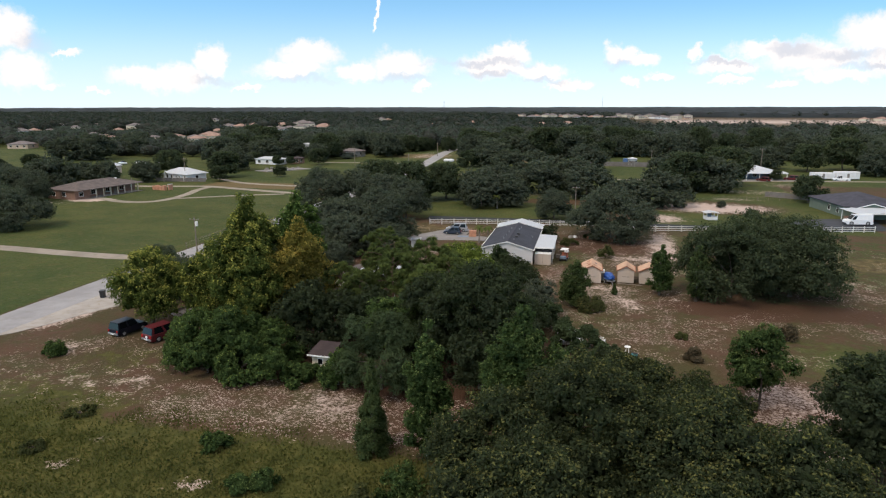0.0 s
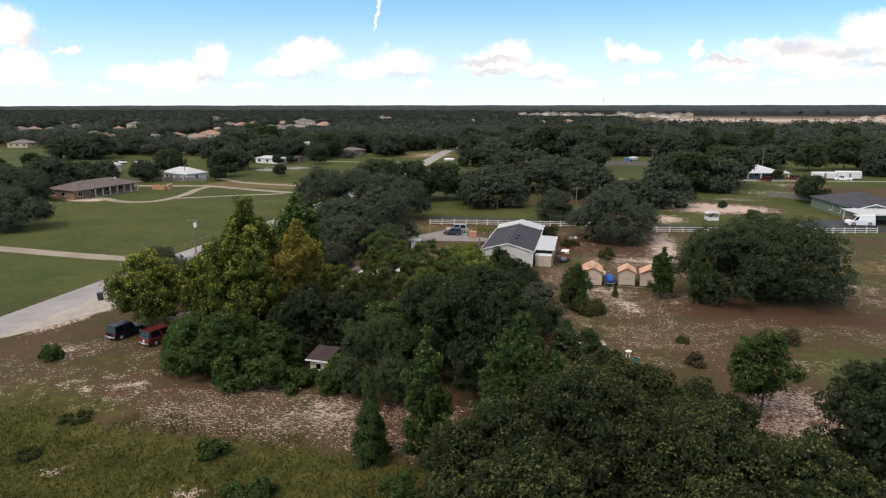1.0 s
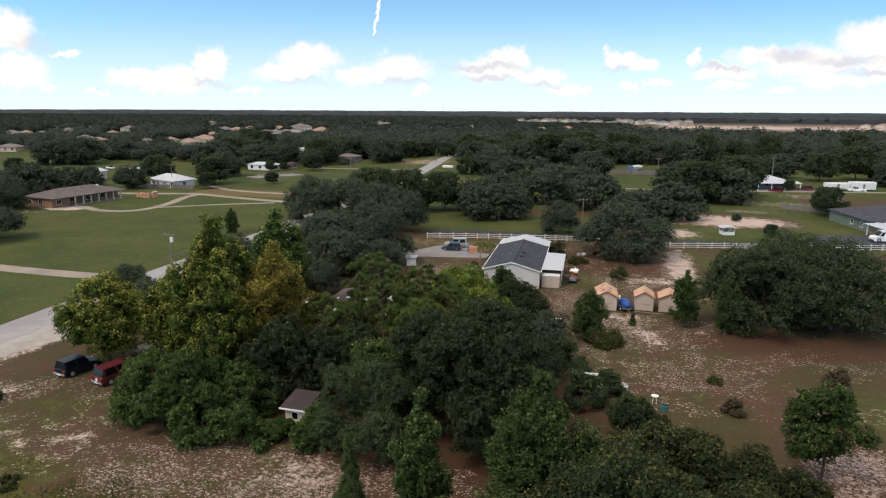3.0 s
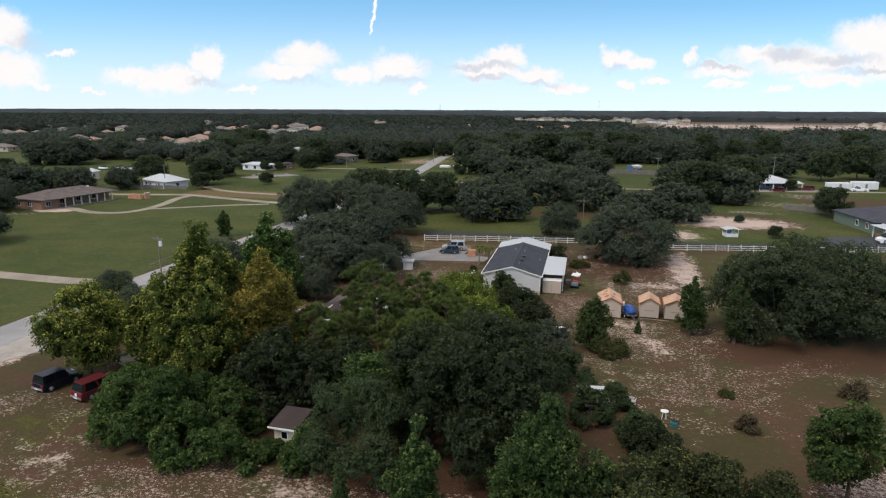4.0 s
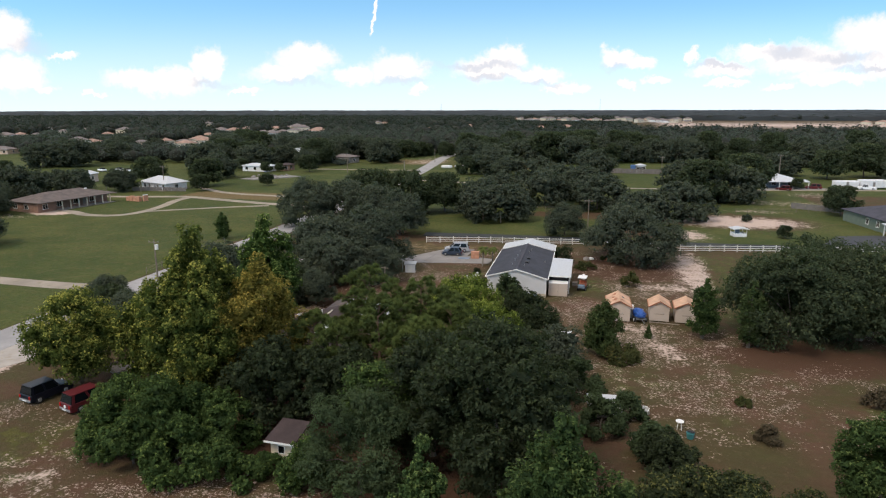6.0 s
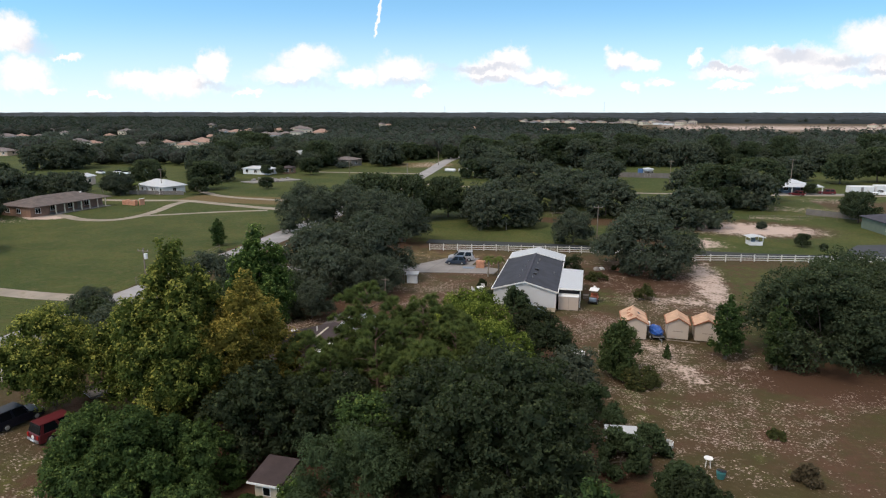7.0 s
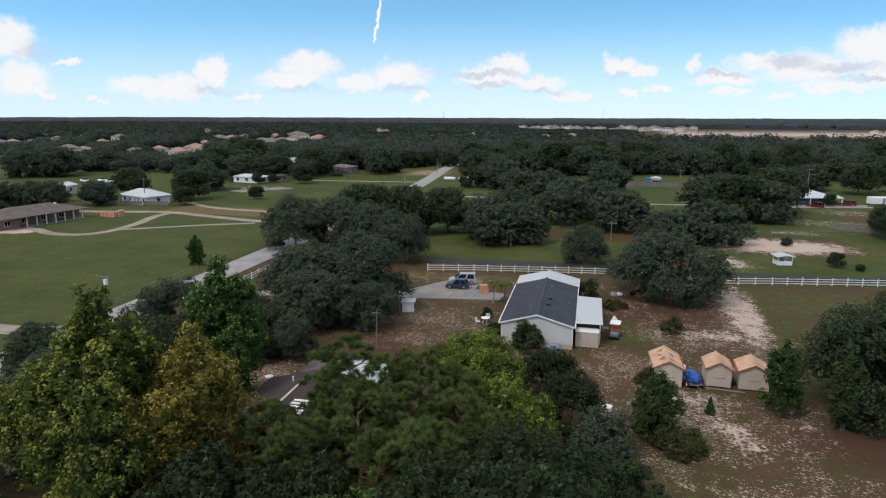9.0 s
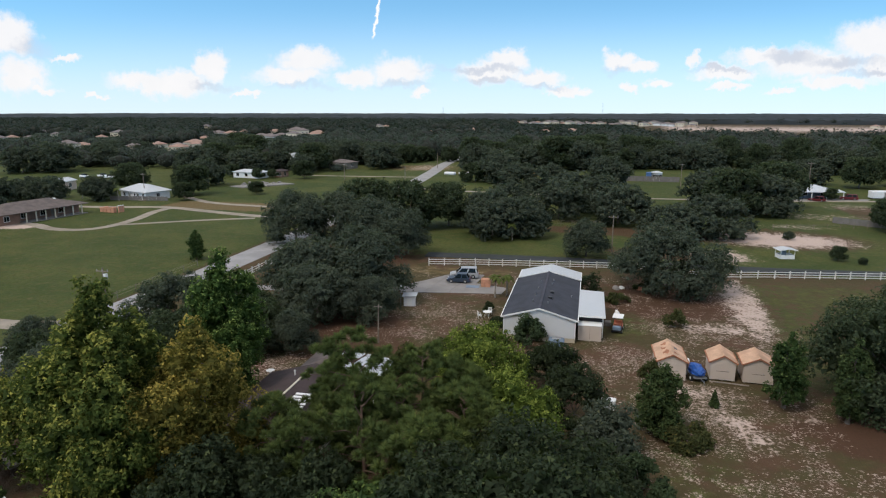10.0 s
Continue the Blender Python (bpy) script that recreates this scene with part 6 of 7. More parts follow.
def rail_fence(label, points, h=1.25, gap=2.35, group="white fences"):
    """Posts with caps and three rails between them."""
    f = thing("fence", label, "fence", (0, 0, 0), 0, group, "structure")
    pts = []
    for (ax, ay), (bx, by) in zip(points, points[1:]):
        n = max(1, round(math.hypot(bx - ax, by - ay) / gap))
        pts += [(ax + (bx - ax) * k / n, ay + (by - ay) * k / n) for k in range(n)]
    pts.append(points[-1])
    for x, y in pts:
        p = part("post", one_box(x - 0.065, x + 0.065, y - 0.065, y + 0.065, -0.1, h), M["vinyl"], f)
        part("cap", one_box(x - 0.085, x + 0.085, y - 0.085, y + 0.085, h, h + 0.05, 0.02), M["vinyl"], p)
    for (ax, ay), (bx, by) in zip(pts, pts[1:]):
        d = math.hypot(bx - ax, by - ay)
        m = pose((ax + bx) / 2, (ay + by) / 2, 0, 0, 0, math.degrees(math.atan2(by - ay, bx - ax)))
        for z in (0.28, 0.66, 1.04):
            r = part("rail", one_box(-d / 2 + 0.066, d / 2 - 0.066, -0.022, 0.022, z - 0.05, z + 0.05), M["vinyl"], f)
            r.matrix_basis = m
    return f


rail_fence("white three-rail vinyl fence along a lane", [(-33.5, 133.4), (-25.6, 134.9), (-14.0, 136.4), (1.5, 138.2), (14.6, 135.3), (22.5, 137.0), (45.4, 140.8), (58.6, 144.0)])
rail_fence("white three-rail vinyl fence beside the road", [(-60.2, 116.4), (-60.2, 127.6)])
rail_fence("white three-rail vinyl fence at a drive", [(-62.4, 95.2), (-61.8, 101.0)])
gp = thing("gate_post", "white gate post with a flat cap", "post", (-60.4, 115.4, 0), group="gate posts")
part("post", one_box(-0.14, 0.14, -0.14, 0.14, -0.05, 1.5, 0.02), M["vinyl"], gp)
part("cap", one_box(-0.19, 0.19, -0.19, 0.19, 1.5, 1.58, 0.02), M["vinyl"], gp)
copy_thing(gp, pose(-62.6, 91.0, 0))


def board_fence(label, a, b, h, step_=0.0, mat="greyfence"):
    f = thing("fence", label, "fence", (a[0], a[1], 0), math.degrees(math.atan2(b[1] - a[1], b[0] - a[0])), "", "structure")
    n = round(math.hypot(b[0] - a[0], b[1] - a[1]) / 1.2)
    d = math.hypot(b[0] - a[0], b[1] - a[1]) / n
    for k in range(n):
        part("panel", one_box(k * d + 0.02, (k + 1) * d - 0.02, -0.02, 0.02, 0.03, h + 0.03 * math.sin(k * 2.1)), M[mat], f)
    return f


board_fence("weathered grey board fence at the wood's edge", (-9.5, 282.0), (26.0, 280.8), 2.0)
board_fence("dark board fence before a white house", (-147.0, 191.5), (-129.0, 194.0), 1.3)
board_fence("grey board fence in a yard", (50.0, 196.0), (60.0, 190.0), 1.5)


def wire_fence(label, a, b, h=1.2, gap=3.0):
    f = thing("fence", label, "fence", (a[0], a[1], 0), math.degrees(math.atan2(b[1] - a[1], b[0] - a[0])), "", "structure")
    ln = math.hypot(b[0] - a[0], b[1] - a[1])
    n = round(ln / gap)
    for k in range(n + 1):
        part("post", one_tube((k * ln / n, 0, -0.1), (k * ln / n, 0, h), 0.06, 0.05, 6), M["pole"], f)
    for z in (0.45, 0.85, h - 0.06):
        part("wire", one_tube((0, 0, z), (ln, 0, z), 0.018, 0.018, 4), M["wood"], f)


wire_fence("dark wood and wire fence across a field", (-28.0, 176.0), (-4.0, 179.2))
wire_fence("wood and wire fence behind a clearing", (34.0, 184.0), (58.0, 190.0))
wire_fence("wood and wire fence beside the lawn", (-71.8, 100.0), (-72.4, 124.0), 1.1, 4.0)


def palm(x, y, h, seed):
    t = thing("palm", "small palm with a drooping green head", "palm", (x, y, 0), seed * 40, "palms")
    bm = bmesh.new()
    for k in range(5):
        tube(bm, (0.03 * k, 0, h * 0.16 * k - 0.05), (0.03 * (k + 1), 0, h * 0.16 * (k + 1)), 0.15 - 0.012 * k, 0.12 - 0.010 * k, 8)
    part("trunk", bm, M["palebark"], t)
    rng = np.random.RandomState(seed)
    top = Vector((0.16, 0, h * 0.8))
    for k in range(18):
        a, up, ln = k * 0.349 * 2.2, rng.uniform(-0.1, 1.1), rng.uniform(1.1, 1.5)
        bm = bmesh.new()
        d = Vector((math.cos(a), math.sin(a), 0))
        sd = Vector((-d.y, d.x, 0))
        prev = None
        for s in range(6):
            f = s / 5
            c_ = top + d * ln * f * (0.55 + 0.45 * math.cos(up)) + Vector((0, 0, ln * (f * math.sin(up) * 0.9 - 0.75 * f * f)))
            w = 0.26 * math.sin(math.pi * min(1, f * 0.85 + 0.14))
            cur = [bm.verts.new(c_ + sd * w - Vector((0, 0, w * 0.5))), bm.verts.new(c_), bm.verts.new(c_ - sd * w - Vector((0, 0, w * 0.5)))]
            if prev:
                bm.faces.new((prev[0], prev[1], cur[1], cur[0])), bm.faces.new((prev[1], prev[2], cur[2], cur[1]))
            prev = cur
        part("frond", bm, L["palm"], t)


palm(-19.5, 116.6, 3.9, 1)
palm(-18.0, 118.0, 3.5, 2)
palm(-50.0, 158.0, 5.0, 3)
palm(-22.0, 158.0, 4.0, 4)
palm(-143.0, 190.5, 4.6, 5)
palm(-158.0, 193.0, 4.8, 6)

# brick stack and mat on the pad
bs = thing("brick_stack", "stack of orange bricks on the concrete pad", "brick stack", (-21.7, 122.0, 0.058), 4)
for k in range(6):
    for j in range(4):
        part("brick_course", one_box(-0.7 + 0.01 * (k % 2), 0.7 - 0.012 * (j % 2), -0.5 + j * 0.25, -0.262 + j * 0.25, k * 0.2, k * 0.2 + 0.192, 0.01), M["brick_new"], bs)
mt = thing("mat", "dark blue mat lying on concrete", "mat", (-23.6, 121.4, 0.062), 6)
part("sheet", one_box(-1.0, 1.0, -0.65, 0.65, 0.0, 0.03, 0.01), M["bluegrey"], mt)
# clutter by the home's wall
tank = thing("water_tank", "blue-grey covered tank against the skirting", "tank", (-9.9, 99.3, 0))
part("tank", one_box(-0.9, 0.9, -0.5, 0.6, -0.02, 0.85, 0.15), M["bluegrey"], tank)
part("lid", one_box(-0.5, 0.5, -0.3, 0.4, 0.851, 0.95, 0.05), M["steel"], tank)
for x, y, w, h, mt_ in ((-2.4, 125.2, 0.8, 0.5, "concrete"), (-1.6, 125.6, 0.6, 0.4, "plastic_white"), (1.6, 126.2, 1.4, 0.35, "rust"), (-6.2, 118.0, 0.7, 0.9, "plastic_white"), (-3.0, 107.9, 0.5, 0.5, "black"), (-2.7, 112.3, 0.6, 0.6, "plastic_white")):
    d = thing("debris", "small heap of yard debris", "debris", (x, y, 0), x * 30)
    bm = bmesh.new()
    bmesh.ops.create_icosphere(bm, subdivisions=2, radius=1.0)
    for v in bm.verts:
        v.co = Vector((v.co.x * w, v.co.y * w * 0.7, max(-0.1, v.co.z) * h)) * (1 + 0.35 * noise.noise(v.co * 2.3 + Vector((x, y, 0))))
    part("heap", bm, M[mt_], d)


cr = thing("wooden_box", "orange-brown wooden box beside shrubs", "box", (-4.7, 79.4, 0), 8)
part("box", one_box(-0.5, 0.5, -0.45, 0.45, -0.02, 0.95, 0.03), M["brick_new"], cr)
part("lid", one_box(-0.56, 0.56, -0.52, 0.52, 0.952, 1.02, 0.02), M["rust"], cr)
ck = thing("chest_freezer", "white discarded chest beside shrubs", "chest", (-4.6, 84.6, 0), -12)
part("body", one_box(-0.7, 0.7, -0.4, 0.4, -0.02, 0.8, 0.05), M["plastic_white"], ck)
part("lid", one_box(-0.72, 0.72, -0.42, 0.42, 0.802, 0.9, 0.04), M["plastic_white"], ck)


def hut():
    h = thing("hut", "small pale hut with a brown shingle roof among trees", "hut", (-24.2, 54.2, 0), -3)
    h.scale = (0.86, 0.86, 0.98)
    walls(h, -1.1, 1.1, -1.3, 1.2, -0.05, 2.0, "cream", "wall", 0.1)
    r = part("roof", plate([(-1.45, -1.75, 2.05), (1.45, -1.75, 2.05), (1.4, 1.5, 2.5), (-1.4, 1.5, 2.5)], 0.12), M["shingle_brown"], h)
    part("fascia", one_box(-1.47, 1.47, -1.8, -1.755, 1.9, 2.05), M["trim"], r)
    for s in (-1, 1):
        part("side_infill", solid(bmesh.new(), [(s * 1.05, -1.25, 2.0), (s * 1.05, 1.15, 2.0), (s * 1.05, 1.15, 2.3)], (-s * 0.08, 0, 0)), M["cream"], h)
    part("window_frame", one_box(-0.4, 0.3, -1.34, -1.3, 0.9, 1.6), M["trim"], h)
    part("pane", one_box(-0.33, 0.23, -1.355, -1.341, 0.97, 1.53), M["glass"], h)


hut()


def hidden_house():
    h = thing("ranch_house", "low brown-roofed house hidden among pines", "house", (-31.2, 77.0, 0), 0)
    walls(h, -1.4, 4.2, 3.0, 8.8, -0.05, 2.2, "cream", "wall")
    walls(h, -3.6, 4.6, -7.6, 2.99, -0.05, 2.2, "cream", "wall")
    r = gable_roof(h, -3.6, 4.6, -7.6, 3.0, 2.24, 3.42, "shingle_brown", 0.45, 0.12, "roof", "shingle_brown")
    hip_roof(h, -1.6, 4.4, 3.2, 9.0, 2.3, 3.7, "shingle_taupe", 0.4, "rear_roof")
    part("ridge_flashing", one_box(0.42, 0.6, -5.0, 1.6, 3.53, 3.6), M["cream"], r, "cream ridge flashing")
    part("metal_patio_roof", plate([(1.4, 1.6, 3.62), (6.8, 1.6, 3.0), (6.8, 7.2, 3.0), (1.4, 7.2, 3.62)], 0.07), M["sheetmetal"], h, "shiny sheet metal patio roof")
    for k in range(6):
        part("slat", one_box(1.4, 3.0, -5.6 + k * 0.55, -5.3 + k * 0.55, 3.42, 3.48), M["trim"], h)
    part("vent_pipe", one_tube((-0.6, 1.2, 3.1), (-0.6, 1.2, 3.7), 0.08, 0.08, 8), M["plastic_white"], r)
    part("patio_post", one_box(6.3, 6.4, 2.1, 2.2, -0.05, 2.9), M["trim"], h)
    part("patio_post", one_box(6.3, 6.4, 6.6, 6.7, -0.05, 2.9), M["trim"], h)
    window(h, -3.612, -3.0, 1.5, 1.2, 1.0, "W")
    window(h, 0.5, -7.612, 1.5, 1.4, 1.0, "S")


hidden_house()
bath = thing("bird_bath", "white bird bath dish on a pedestal", "bird bath", (-37.2, 83.6, 0))
part("pedestal", one_tube((0, 0, -0.02), (0, 0, 0.8), 0.12, 0.08, 10), M["plastic_white"], bath)
part("dish", one_tube((0, 0, 0.8), (0, 0, 0.92), 0.2, 0.42, 16), M["plastic_white"], bath)
wb = thing("wheeled_bin", "dark wheeled refuse bin at the roadside", "bin", (-63.9, 69.8, 0.03), 20)
bm = bmesh.new()
solid(bm, [(-0.26, -0.28, 0.06), (0.26, -0.28, 0.06), (0.26, 0.28, 0.06), (-0.26, 0.28, 0.06)], (0, 0, 0.95))
for v in bm.verts:
    if v.co.z > 0.5:
        v.co.x, v.co.y = v.co.x * 1.2, v.co.y * 1.2
part("body", bm, M["black"], wb)
part("lid", one_box(-0.36, 0.36, -0.38, 0.38, 1.012, 1.08, 0.03), M["black"], wb)
for s in (-1, 1):
    part("wheel", one_tube((s * 0.22, 0.3, 0.1), (s * 0.28, 0.3, 0.1), 0.11, 0.11, 10), M["tyre"], wb)
fb = thing("flatbed_trailer", "weathered plank flatbed trailer under trees", "trailer", (-47.4, 66.2, 0), 62)
for k in range(9):
    part("plank", one_box(-2.4, 2.4, -1.1 + k * 0.245, -0.87 + k * 0.245, 0.60 + 0.004 * (k % 2), 0.66), M["wood"], fb)
part("frame", one_box(-2.4, 2.4, -1.1, 1.1, 0.46, 0.596), M["steel"], fb)
part("stake_rail", one_box(-2.4, 2.4, 1.12, 1.18, 0.66, 0.9), M["wood"], fb)
for sx in (-0.6, 0.5):
    for sy in (-1.0, 1.0):
        part("wheel", one_tube((sx, sy - 0.1, 0.3), (sx, sy + 0.1, 0.3), 0.31, 0.31, 14), M["tyre"], fb)


def gazebo():
    g = thing("well_house", "small white well house with a pale metal roof", "shed", (28.3, 153.4, 0), 10)
    g.scale = (0.84, 0.84, 0.82)
    walls(g, -1.5, 1.5, -1.3, 1.3, -0.05, 0.9, "white", "half_wall", 0.08)
    for x in (-1.45, 1.45):
        for y in (-1.25, 1.25):
            part("post", one_box(x - 0.06, x + 0.06, y - 0.06, y + 0.06, 0.9, 2.0), M["trim"], g)
    part("tank", one_tube((-0.3, 0, 0.0), (-0.3, 0, 1.7), 0.5, 0.5, 14), M["bluegrey"], g)
    gable_roof(g, -1.6, 1.6, -1.4, 1.4, 2.0, 2.28, "whitemetal", 0.25, 0.06)


gazebo()


def green_house():
    h = thing("bungalow", "sage green bungalow with a dark hipped roof", "house", (64.6, 172.0, 0), 8)
    walls(h, -7, 8, -9, 8, -0.05, 2.7, "green_wall", "wall")
    hip_roof(h, -7, 8, -9, 8, 2.75, 5.0, "shingle_grey", 0.5)
    walls(h, -5.5, 1.5, -11, -9.0, -0.05, 2.6, "green_wall", "wing_wall")
    gable_roof(h, -5.5, 1.5, -11, -6.0, 2.62, 3.6, "shingle_grey", 0.4, 0.12, "wing_roof", "trim")
    part("wing_gable", solid(bmesh.new(), [(-5.5, -11, 2.602), (1.5, -11, 2.602), (-2, -11, 3.5)], (0, 0.12, 0)), M["green_wall"], h)
    for x in (-4.4, -2.0):
        window(h, x, -11.012, 1.5, 1.0, 1.2)
    for y in (-10.2, -6.0, -2.0):
        window(h, -5.512 if y < -9 else -7.012, y, 1.5, 1.0, 1.2, "W")
    part("foundation", one_box(-7.05, -5.55, -11.3, -9.05, -0.05, 0.5), M["brick"], h)
    c_ = thing("carport", "white metal carport on slim posts", "carport", (64.4, 157.6, 0), 8)
    gable_roof(c_, -6.6, 6.6, -4.2, 3.4, 2.5, 2.72, "whitemetal", 0.15, 0.07)
    for x in (-6.3, 0.0, 6.3):
        for y in (-3.2, 3.2):
            part("post", one_box(x - 0.08, x + 0.08, y - 0.08, y + 0.08, -0.05, 2.5), M["trim"], c_)
    part("fascia", one_box(-6.75, 6.75, -4.40, -4.36, 2.35, 2.52), M["trim"], c_)
    k = thing("crate_stack", "reddish crates under a carport", "crates", (58.4, 158.0, 0), 8)
    for a in range(3):
        part("crate", one_box(-0.8 + a * 0.6, -0.25 + a * 0.6, -0.4, 0.4, 0.02, 0.9 + 0.2 * (a % 2), 0.02), M["brick"], k)


green_house()


def brick_ranch():
    h = thing("ranch_house", "long brick ranch house with a taupe roof", "house", (-143.4, 158.5, 0), -8)
    walls(h, -5.5, 3.6, -10.5, 12.0, -0.05, 2.6, "brick", "wall")
    part("bay_wall", one_box(3.61, 5.2, -10.5, -5.4, -0.05, 2.6), M["brick"], h)
    hip_roof(h, -5.5, 6.4, -10.5, 12.0, 2.66, 4.5, "shingle_taupe", 0.5)
    part("porch_slab", one_box(3.62, 6.8, -5.35, 11.8, -0.03, 0.12), M["concrete"], h)
    for k in range(7):
        y = -4.6 + k * 2.5
        part("porch_column", one_box(6.4, 6.62, y - 0.12, y + 0.12, 0.12, 2.5), M["cream"], h)
    for y in (-8.5, -3.2, 1.8, 6.8):
        window(h, 3.612 if y > -5 else 5.212, y, 1.4, 1.3, 1.2, "E")
    part("front_door", one_box(3.602, 3.64, 4.0, 5.0, 0.122, 2.15), M["wood"], h)
    for x in (-3, 1):
        window(h, x, -10.512, 1.4, 1.3, 1.1)
    part("skylight", one_box(1.4, 1.9, 6.6, 7.1, 4.0, 4.4), M["trim"], h)


brick_ranch()
bp = thing("brick_pallets", "pallets of orange bricks on grass", "brick stack", (-130.6, 171.6, 0), -10)
for k in range(4):
    part("pallet_load", one_box(-2.6 + k * 1.3, -1.45 + k * 1.3, -0.5, 0.5, 0.0, 1.2 + 0.25 * (k % 2), 0.03), M["brick_new"], bp)
wl = thing("garden_wall", "low orange brick end wall with a white cap", "wall", (-127.4, 172.4, 0), -10)
part("wall", one_box(-0.2, 0.2, -0.8, 0.8, -0.05, 1.7), M["brick_new"], wl)
part("cap", one_box(-0.25, 0.25, -0.85, 0.85, 1.7, 1.82), M["trim"], wl)


def white_house():
    h = thing("farmhouse", "white house with a bright metal hip roof", "house", (-140.5, 199.0, 0), -20)
    h.scale = (0.78, 0.78, 0.86)
    walls(h, -8.5, 8.5, -5, 5, -0.05, 2.8, "white", "wall")
    hip_roof(h, -8.5, 8.5, -5, 5, 2.85, 5.0, "whitemetal", 0.9)
    for x in (-6, -2.5, 3.0, 6.5):
        window(h, x, -5.012, 1.5, 1.3, 1.3)
    part("door", one_box(0.2, 1.2, -5.04, -5.002, 0.0, 2.1), M["shade"], h)
    part("porch_deck", one_box(-8.3, 8.3, -6.6, -5.05, -0.05, 0.4), M["wood"], h)
    for k in range(7):
        x = -8.1 + k * 2.7
        part("porch_post", one_box(x - 0.07, x + 0.07, -6.5, -6.36, 0.4, 2.75), M["trim"], h)
    window(h, 8.512, 0, 1.5, 1.3, 1.2, "E")


white_house()


def plain_house(name, label, x, y, turn, w, d, z, top, wall, roof, hip=True):
    h = thing(name, label, "house", (x, y, 0), turn)
    walls(h, -w / 2, w / 2, -d / 2, d / 2, -0.05, z, wall, "wall")
    (hip_roof if hip else gable_roof)(h, -w / 2, w / 2, -d / 2, d / 2, z + 0.04, top, roof)
    if not hip:
        for yy in (-d / 2, d / 2 - 0.15):
            part("gable", solid(bmesh.new(), [(-w / 2, yy, z), (w / 2, yy, z), (0, yy, top - 0.05)], (0, 0.15, 0)), M[wall], h)
    for k in range(3):
        window(h, -w / 2 + w * (k + 0.5) / 3, -d / 2 - 0.012, z * 0.55, 1.3, 1.2)
    window(h, w / 2 + 0.012, 0, z * 0.55, 1.3, 1.2, "E")
    return h


far_r = plain_house("farmhouse", "far house with a shining metal roof and porch", 56.5, 249.0, 12, 16, 12, 2.6, 4.6, "bluegrey", "whitemetal", True)
part("porch_roof", plate([(-5, -10.0, 2.4), (10, -10.0, 2.3), (10, -6.4, 2.75), (-5, -6.4, 2.75)], 0.1), M["whitemetal"], far_r)
for x in (-4.5, 0, 4.5, 9.5):
    part("porch_post", one_box(x - 0.1, x + 0.1, -9.8, -9.6, -0.05, 2.4), M["trim"], far_r)
tagged(part("driveway", slab([(52, 236), (74, 240), (76, 244), (54, 243)], -0.02, 0.04), M["concrete"]), "pale concrete yard before a far house", "driveway", kind="structure")
for x, y, w, h_, lab in ((80.5, 247.0, 7.5, 2.4, "white storage container beside a yard"), (88.6, 248.0, 8.0, 2.8, "white travel trailer beside a yard")):
    t_ = thing("container", lab, "container", (x, y, 0), 10)
    part("body", one_box(-w / 2, w / 2, -1.3, 1.3, 0.25, h_, 0.12), M["white"], t_)
    part("base", one_box(-w / 2 + 0.2, w / 2 - 0.2, -1.1, 1.1, -0.02, 0.249), M["black"], t_)
    part("door", one_box(-0.4, 0.4, -1.32, -1.301, 0.35, 2.1), M["concrete"], t_)
plain_house("tool_barn", "small tan outbuilding with a pale roof", -181.5, 210.0, 10, 6, 7, 3.0, 3.9, "tan", "whitemetal", False)
plain_house("cottage", "low white cottage with a metal roof", -140.0, 262.0, -10, 13, 6, 2.3, 3.3, "white", "whitemetal", True)
plain_house("cottage", "brick end of a low cottage", -129.6, 267.0, -10, 4, 5, 2.4, 3.2, "brick", "shingle_brown", True)
plain_house("barn", "two-storey grey-white barn by the woods", -151.5, 327.0, -8, 10, 8, 4.4, 5.6, "white", "whitemetal", False)
plain_house("cottage", "grey cottage at the wood's edge", -119.5, 309.5, -18, 11, 8, 3.0, 4.2, "concrete", "shingle_far", True)
plain_house("outbuilding", "white outbuilding at the wood's edge", 18.4, 287.5, 5, 3.2, 3.0, 3.0, 3.6, "white", "whitemetal", True)
bb = thing("blue_container", "blue painted container behind a fence", "container", (15.4, 287.0, 0), 4)
part("body", one_box(-0.9, 0.9, -1.2, 1.2, 0.0, 3.0, 0.05), M["bluebox"], bb)
bb = thing("blue_sign_box", "pale blue box by the woods", "container", (-45.0, 305.0, 0), 4)
part("body", one_box(-1.5, 1.5, -1.2, 1.2, 0.0, 3.2, 0.05), M["bluebox"], bb)
for k, x in enumerate((-64, -58, -52, -46)):
    t_ = thing("boat", "white covered boat in a far yard", "boat", (x, 290.0 + k, 0), 80 + 7 * k, "far boats")
    part("hull", one_box(-1.0, 1.0, -2.4, 2.4, 0.0, 1.2, 0.3), M["white"], t_)
for k, (x, y) in enumerate(((-205, 246), (-199, 249), (-193, 246), (-187, 250), (-181, 247))):
    t_ = thing("parked_car", "white car in a far field", "car", (x, y, 0), 70 + 11 * k, "far cars")
    part("body", one_box(-0.9, 0.9, -2.2, 2.2, 0.25, 0.95, 0.15), M["paint_white"], t_)
    part("cabin", one_box(-0.78, 0.78, -1.3, 0.9, 0.951, 1.5, 0.2), M["glass"], t_)
    part("undertray", one_box(-0.8, 0.8, -1.7, 1.7, 0.0, 0.249), M["tyre"], t_)
sl = tagged(part("concrete_slab", slab([(-131, 231), (-119, 246), (-112, 243), (-124, 228)], -0.05, 0.25), M["concrete"]), "broken concrete slab in the grass", "slab", kind="structure")
rl = np.random.RandomState(17)
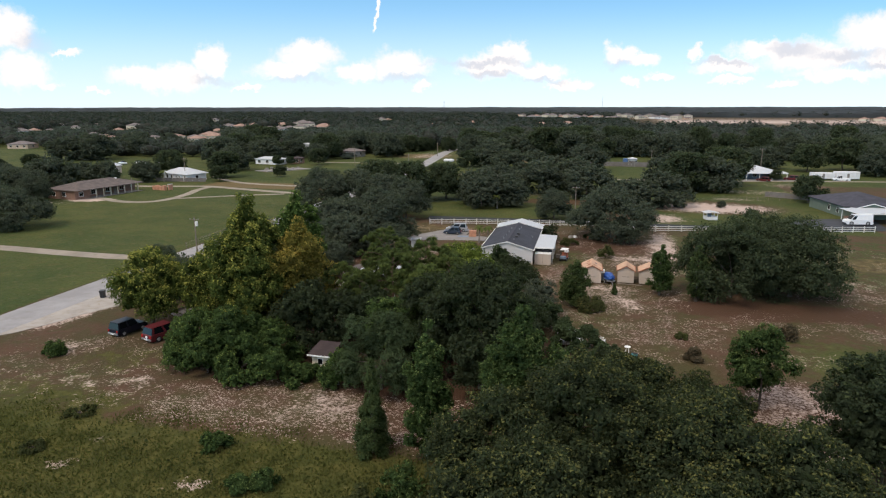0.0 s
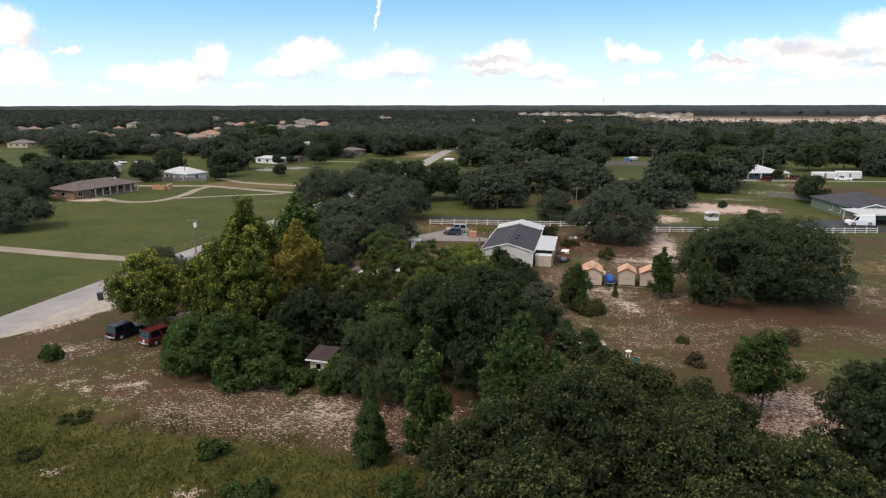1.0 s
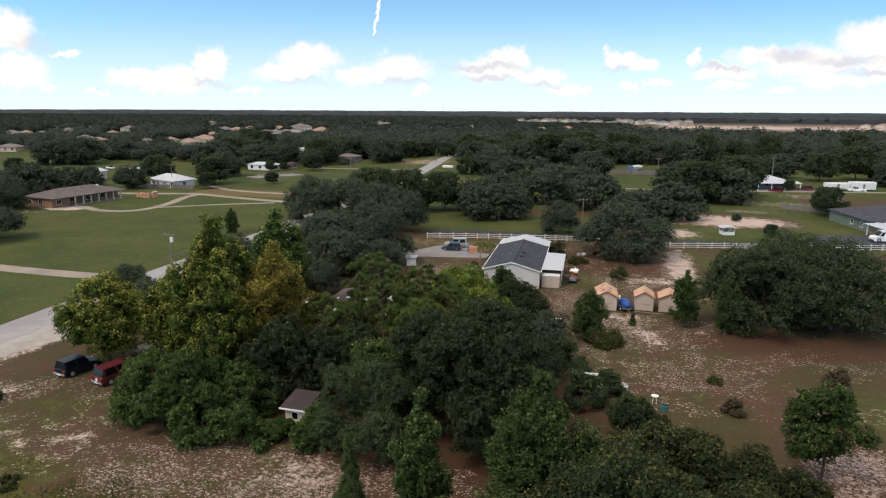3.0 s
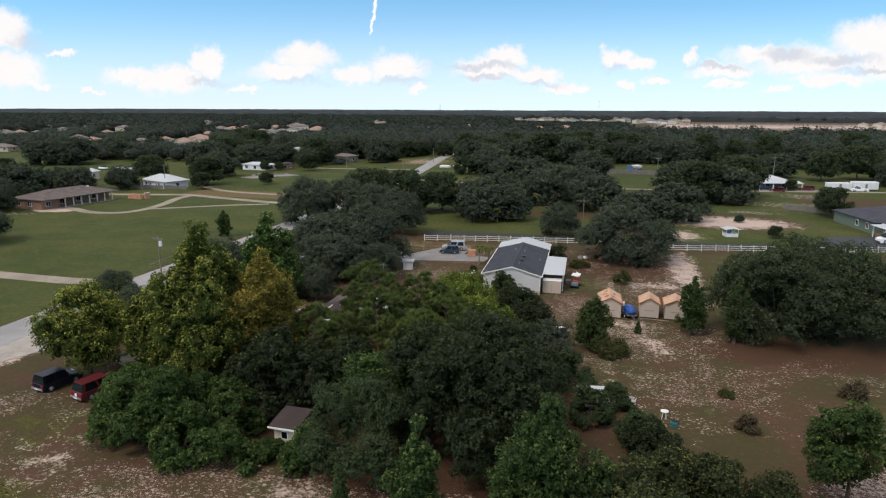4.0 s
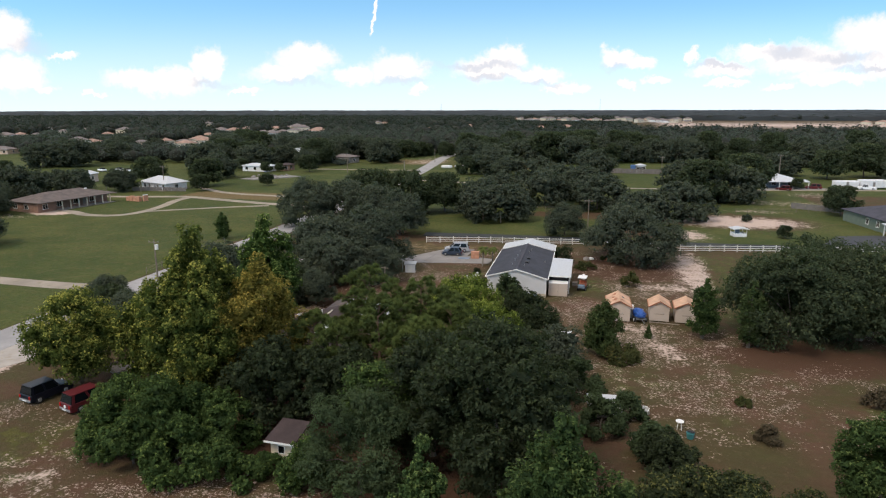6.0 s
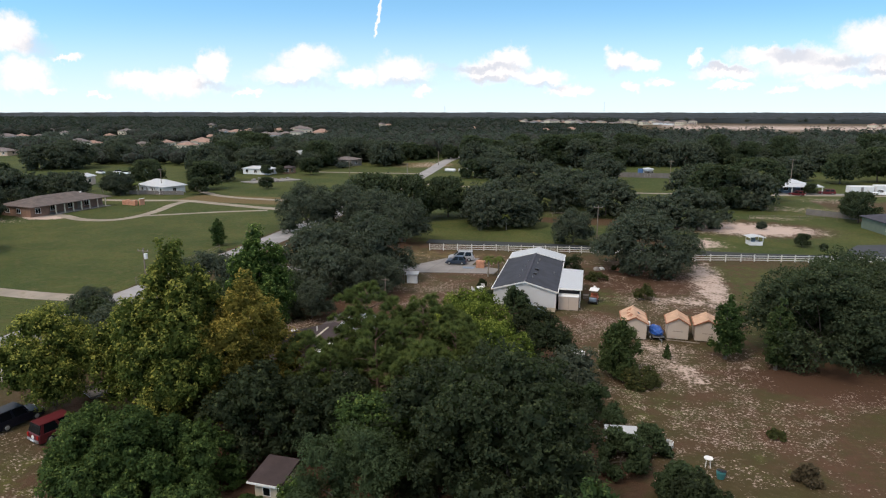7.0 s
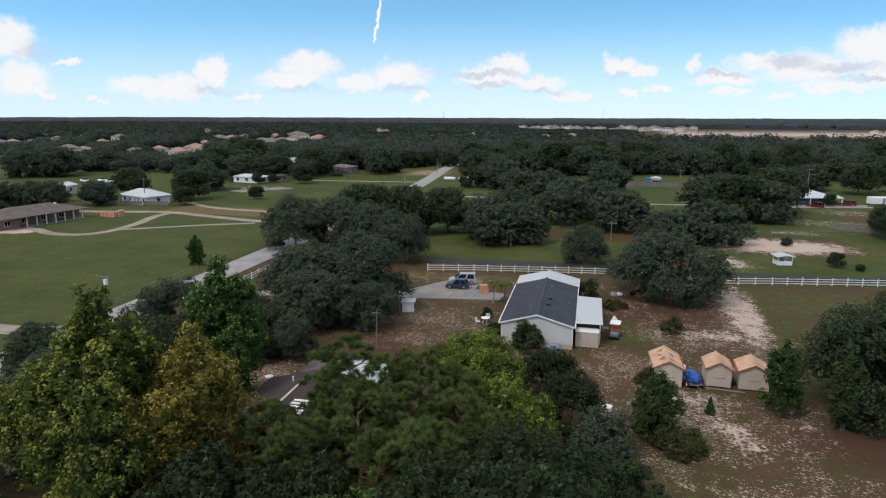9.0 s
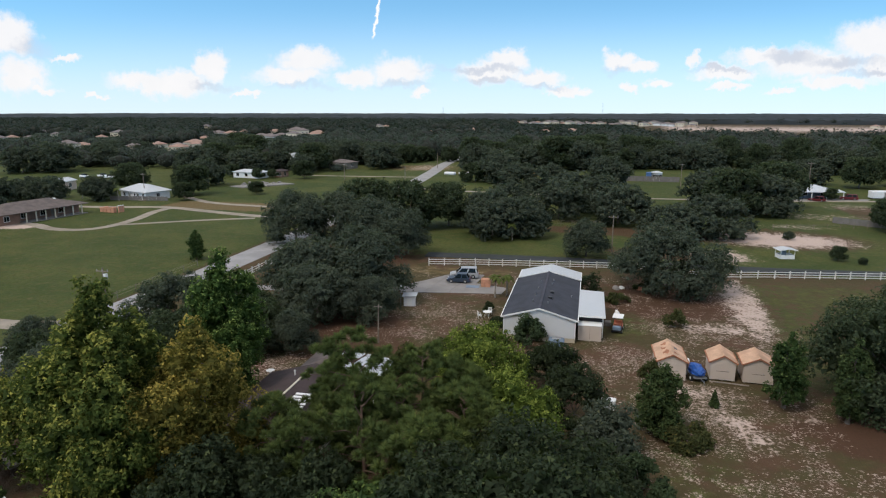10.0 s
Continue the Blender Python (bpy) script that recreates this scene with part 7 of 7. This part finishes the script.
for k in range(14):
    t_ = thing("rubble", "lump of broken concrete in grass", "rubble", (-124 + rl.uniform(-6, 7), 240 + rl.uniform(-6, 6), 0.2), k * 40, "rubble")
    part("lump", one_box(-0.6, 0.6, -0.5, 0.5, -0.3, 0.5, 0.2), M["concrete"], t_)

# subdivision homes, four designs set again and again
designs = [plain_house("suburban_house", "far suburban house with stucco walls and a shingle roof", HOMES[0][0], HOMES[0][1], 10, 13, 10, 2.7, 4.6, "stucco", "shingle_far"),
           plain_house("suburban_house", "far two-storey house with cream walls", HOMES[1][0], HOMES[1][1], 60, 12, 10, 5.4, 7.8, "cream", "shingle_far"),
           plain_house("suburban_house", "far house with a terracotta roof", HOMES[2][0], HOMES[2][1], 95, 14, 11, 3.2, 5.6, "cream", "terracotta"),
           plain_house("suburban_house", "far pale grey house with a grey roof", HOMES[3][0], HOMES[3][1], 20, 15, 12, 3.2, 5.8, "white", "shingle_far")]
for d in designs:
    tagged(d, group="subdivision homes")
for x, y, t, s, k in HOMES[4:]:
    copy_thing(designs[k], pose(x, y, 0, 0, 0, t) @ Matrix.Diagonal((s, s, s, 1)))
mast = thing("radio_mast", "thin far radio mast above the forest", "mast", (-690, 3000, 0))
part("mast", one_tube((0, 0, 0), (0, 0, 44), 1.0, 0.6, 5), M["steel"], mast)
copy_thing(mast, pose(40, 3000, 0) @ Matrix.Diagonal((0.6, 0.6, 1.4, 1)))

# ---------------------------------------------------------------- grass and weeds of the near meadow


def tufts(name, label, n, x0, x1, y0, y1, hmin, hmax, leaf, thresh, seed):
    rng = np.random.RandomState(seed)
    p = np.stack([rng.uniform(x0, x1, n), rng.uniform(y0, y1, n)], 1)
    f = np.array([noise.noise(Vector((a * 0.35, b * 0.35, seed))) for a, b in p])
    rim = np.minimum(np.minimum(p[:, 0] - x0, x1 - p[:, 0]), p[:, 1] - y0)
    p = p[(rim > rng.uniform(0, 9, n)) & (f > thresh) & (p[:, 1] < y1 - 5 + 6 * (f + rng.uniform(-0.4, 0.6, n)))]
    n = len(p)
    h = rng.uniform(hmin, hmax, n)
    a = rng.uniform(0, 6.28, n)
    tip = np.stack([p[:, 0] + rng.normal(0, 0.35, n) * h, p[:, 1] + rng.normal(0, 0.35, n) * h, h], 1)
    w = np.stack([np.cos(a), np.sin(a), np.zeros(n)], 1) * (0.055 + 0.10 * h)[:, None]
    b0 = np.stack([p[:, 0], p[:, 1], np.full(n, -0.02)], 1)
    midp = (b0 * 0.4 + tip * 0.6)
    co = np.stack([b0, midp + w * 0.9, tip, midp - w * 0.9], 1).reshape(-1, 3)
    me = raw_mesh(name, co, np.arange(4 * n).reshape(-1, 4))
    me.materials.append(L[leaf])
    return tagged(new(name, me), label, "grass", kind="stuff")


tufts("meadow_grass", "tall olive meadow grass", 130000, -72, 4, 8, 44.5, 0.05, 0.22, "grass", -0.6, 4)
tufts("meadow_weeds", "low green weeds in the meadow", 16000, -72, 4, 8, 42.0, 0.1, 0.30, "bush", 0.15, 5)
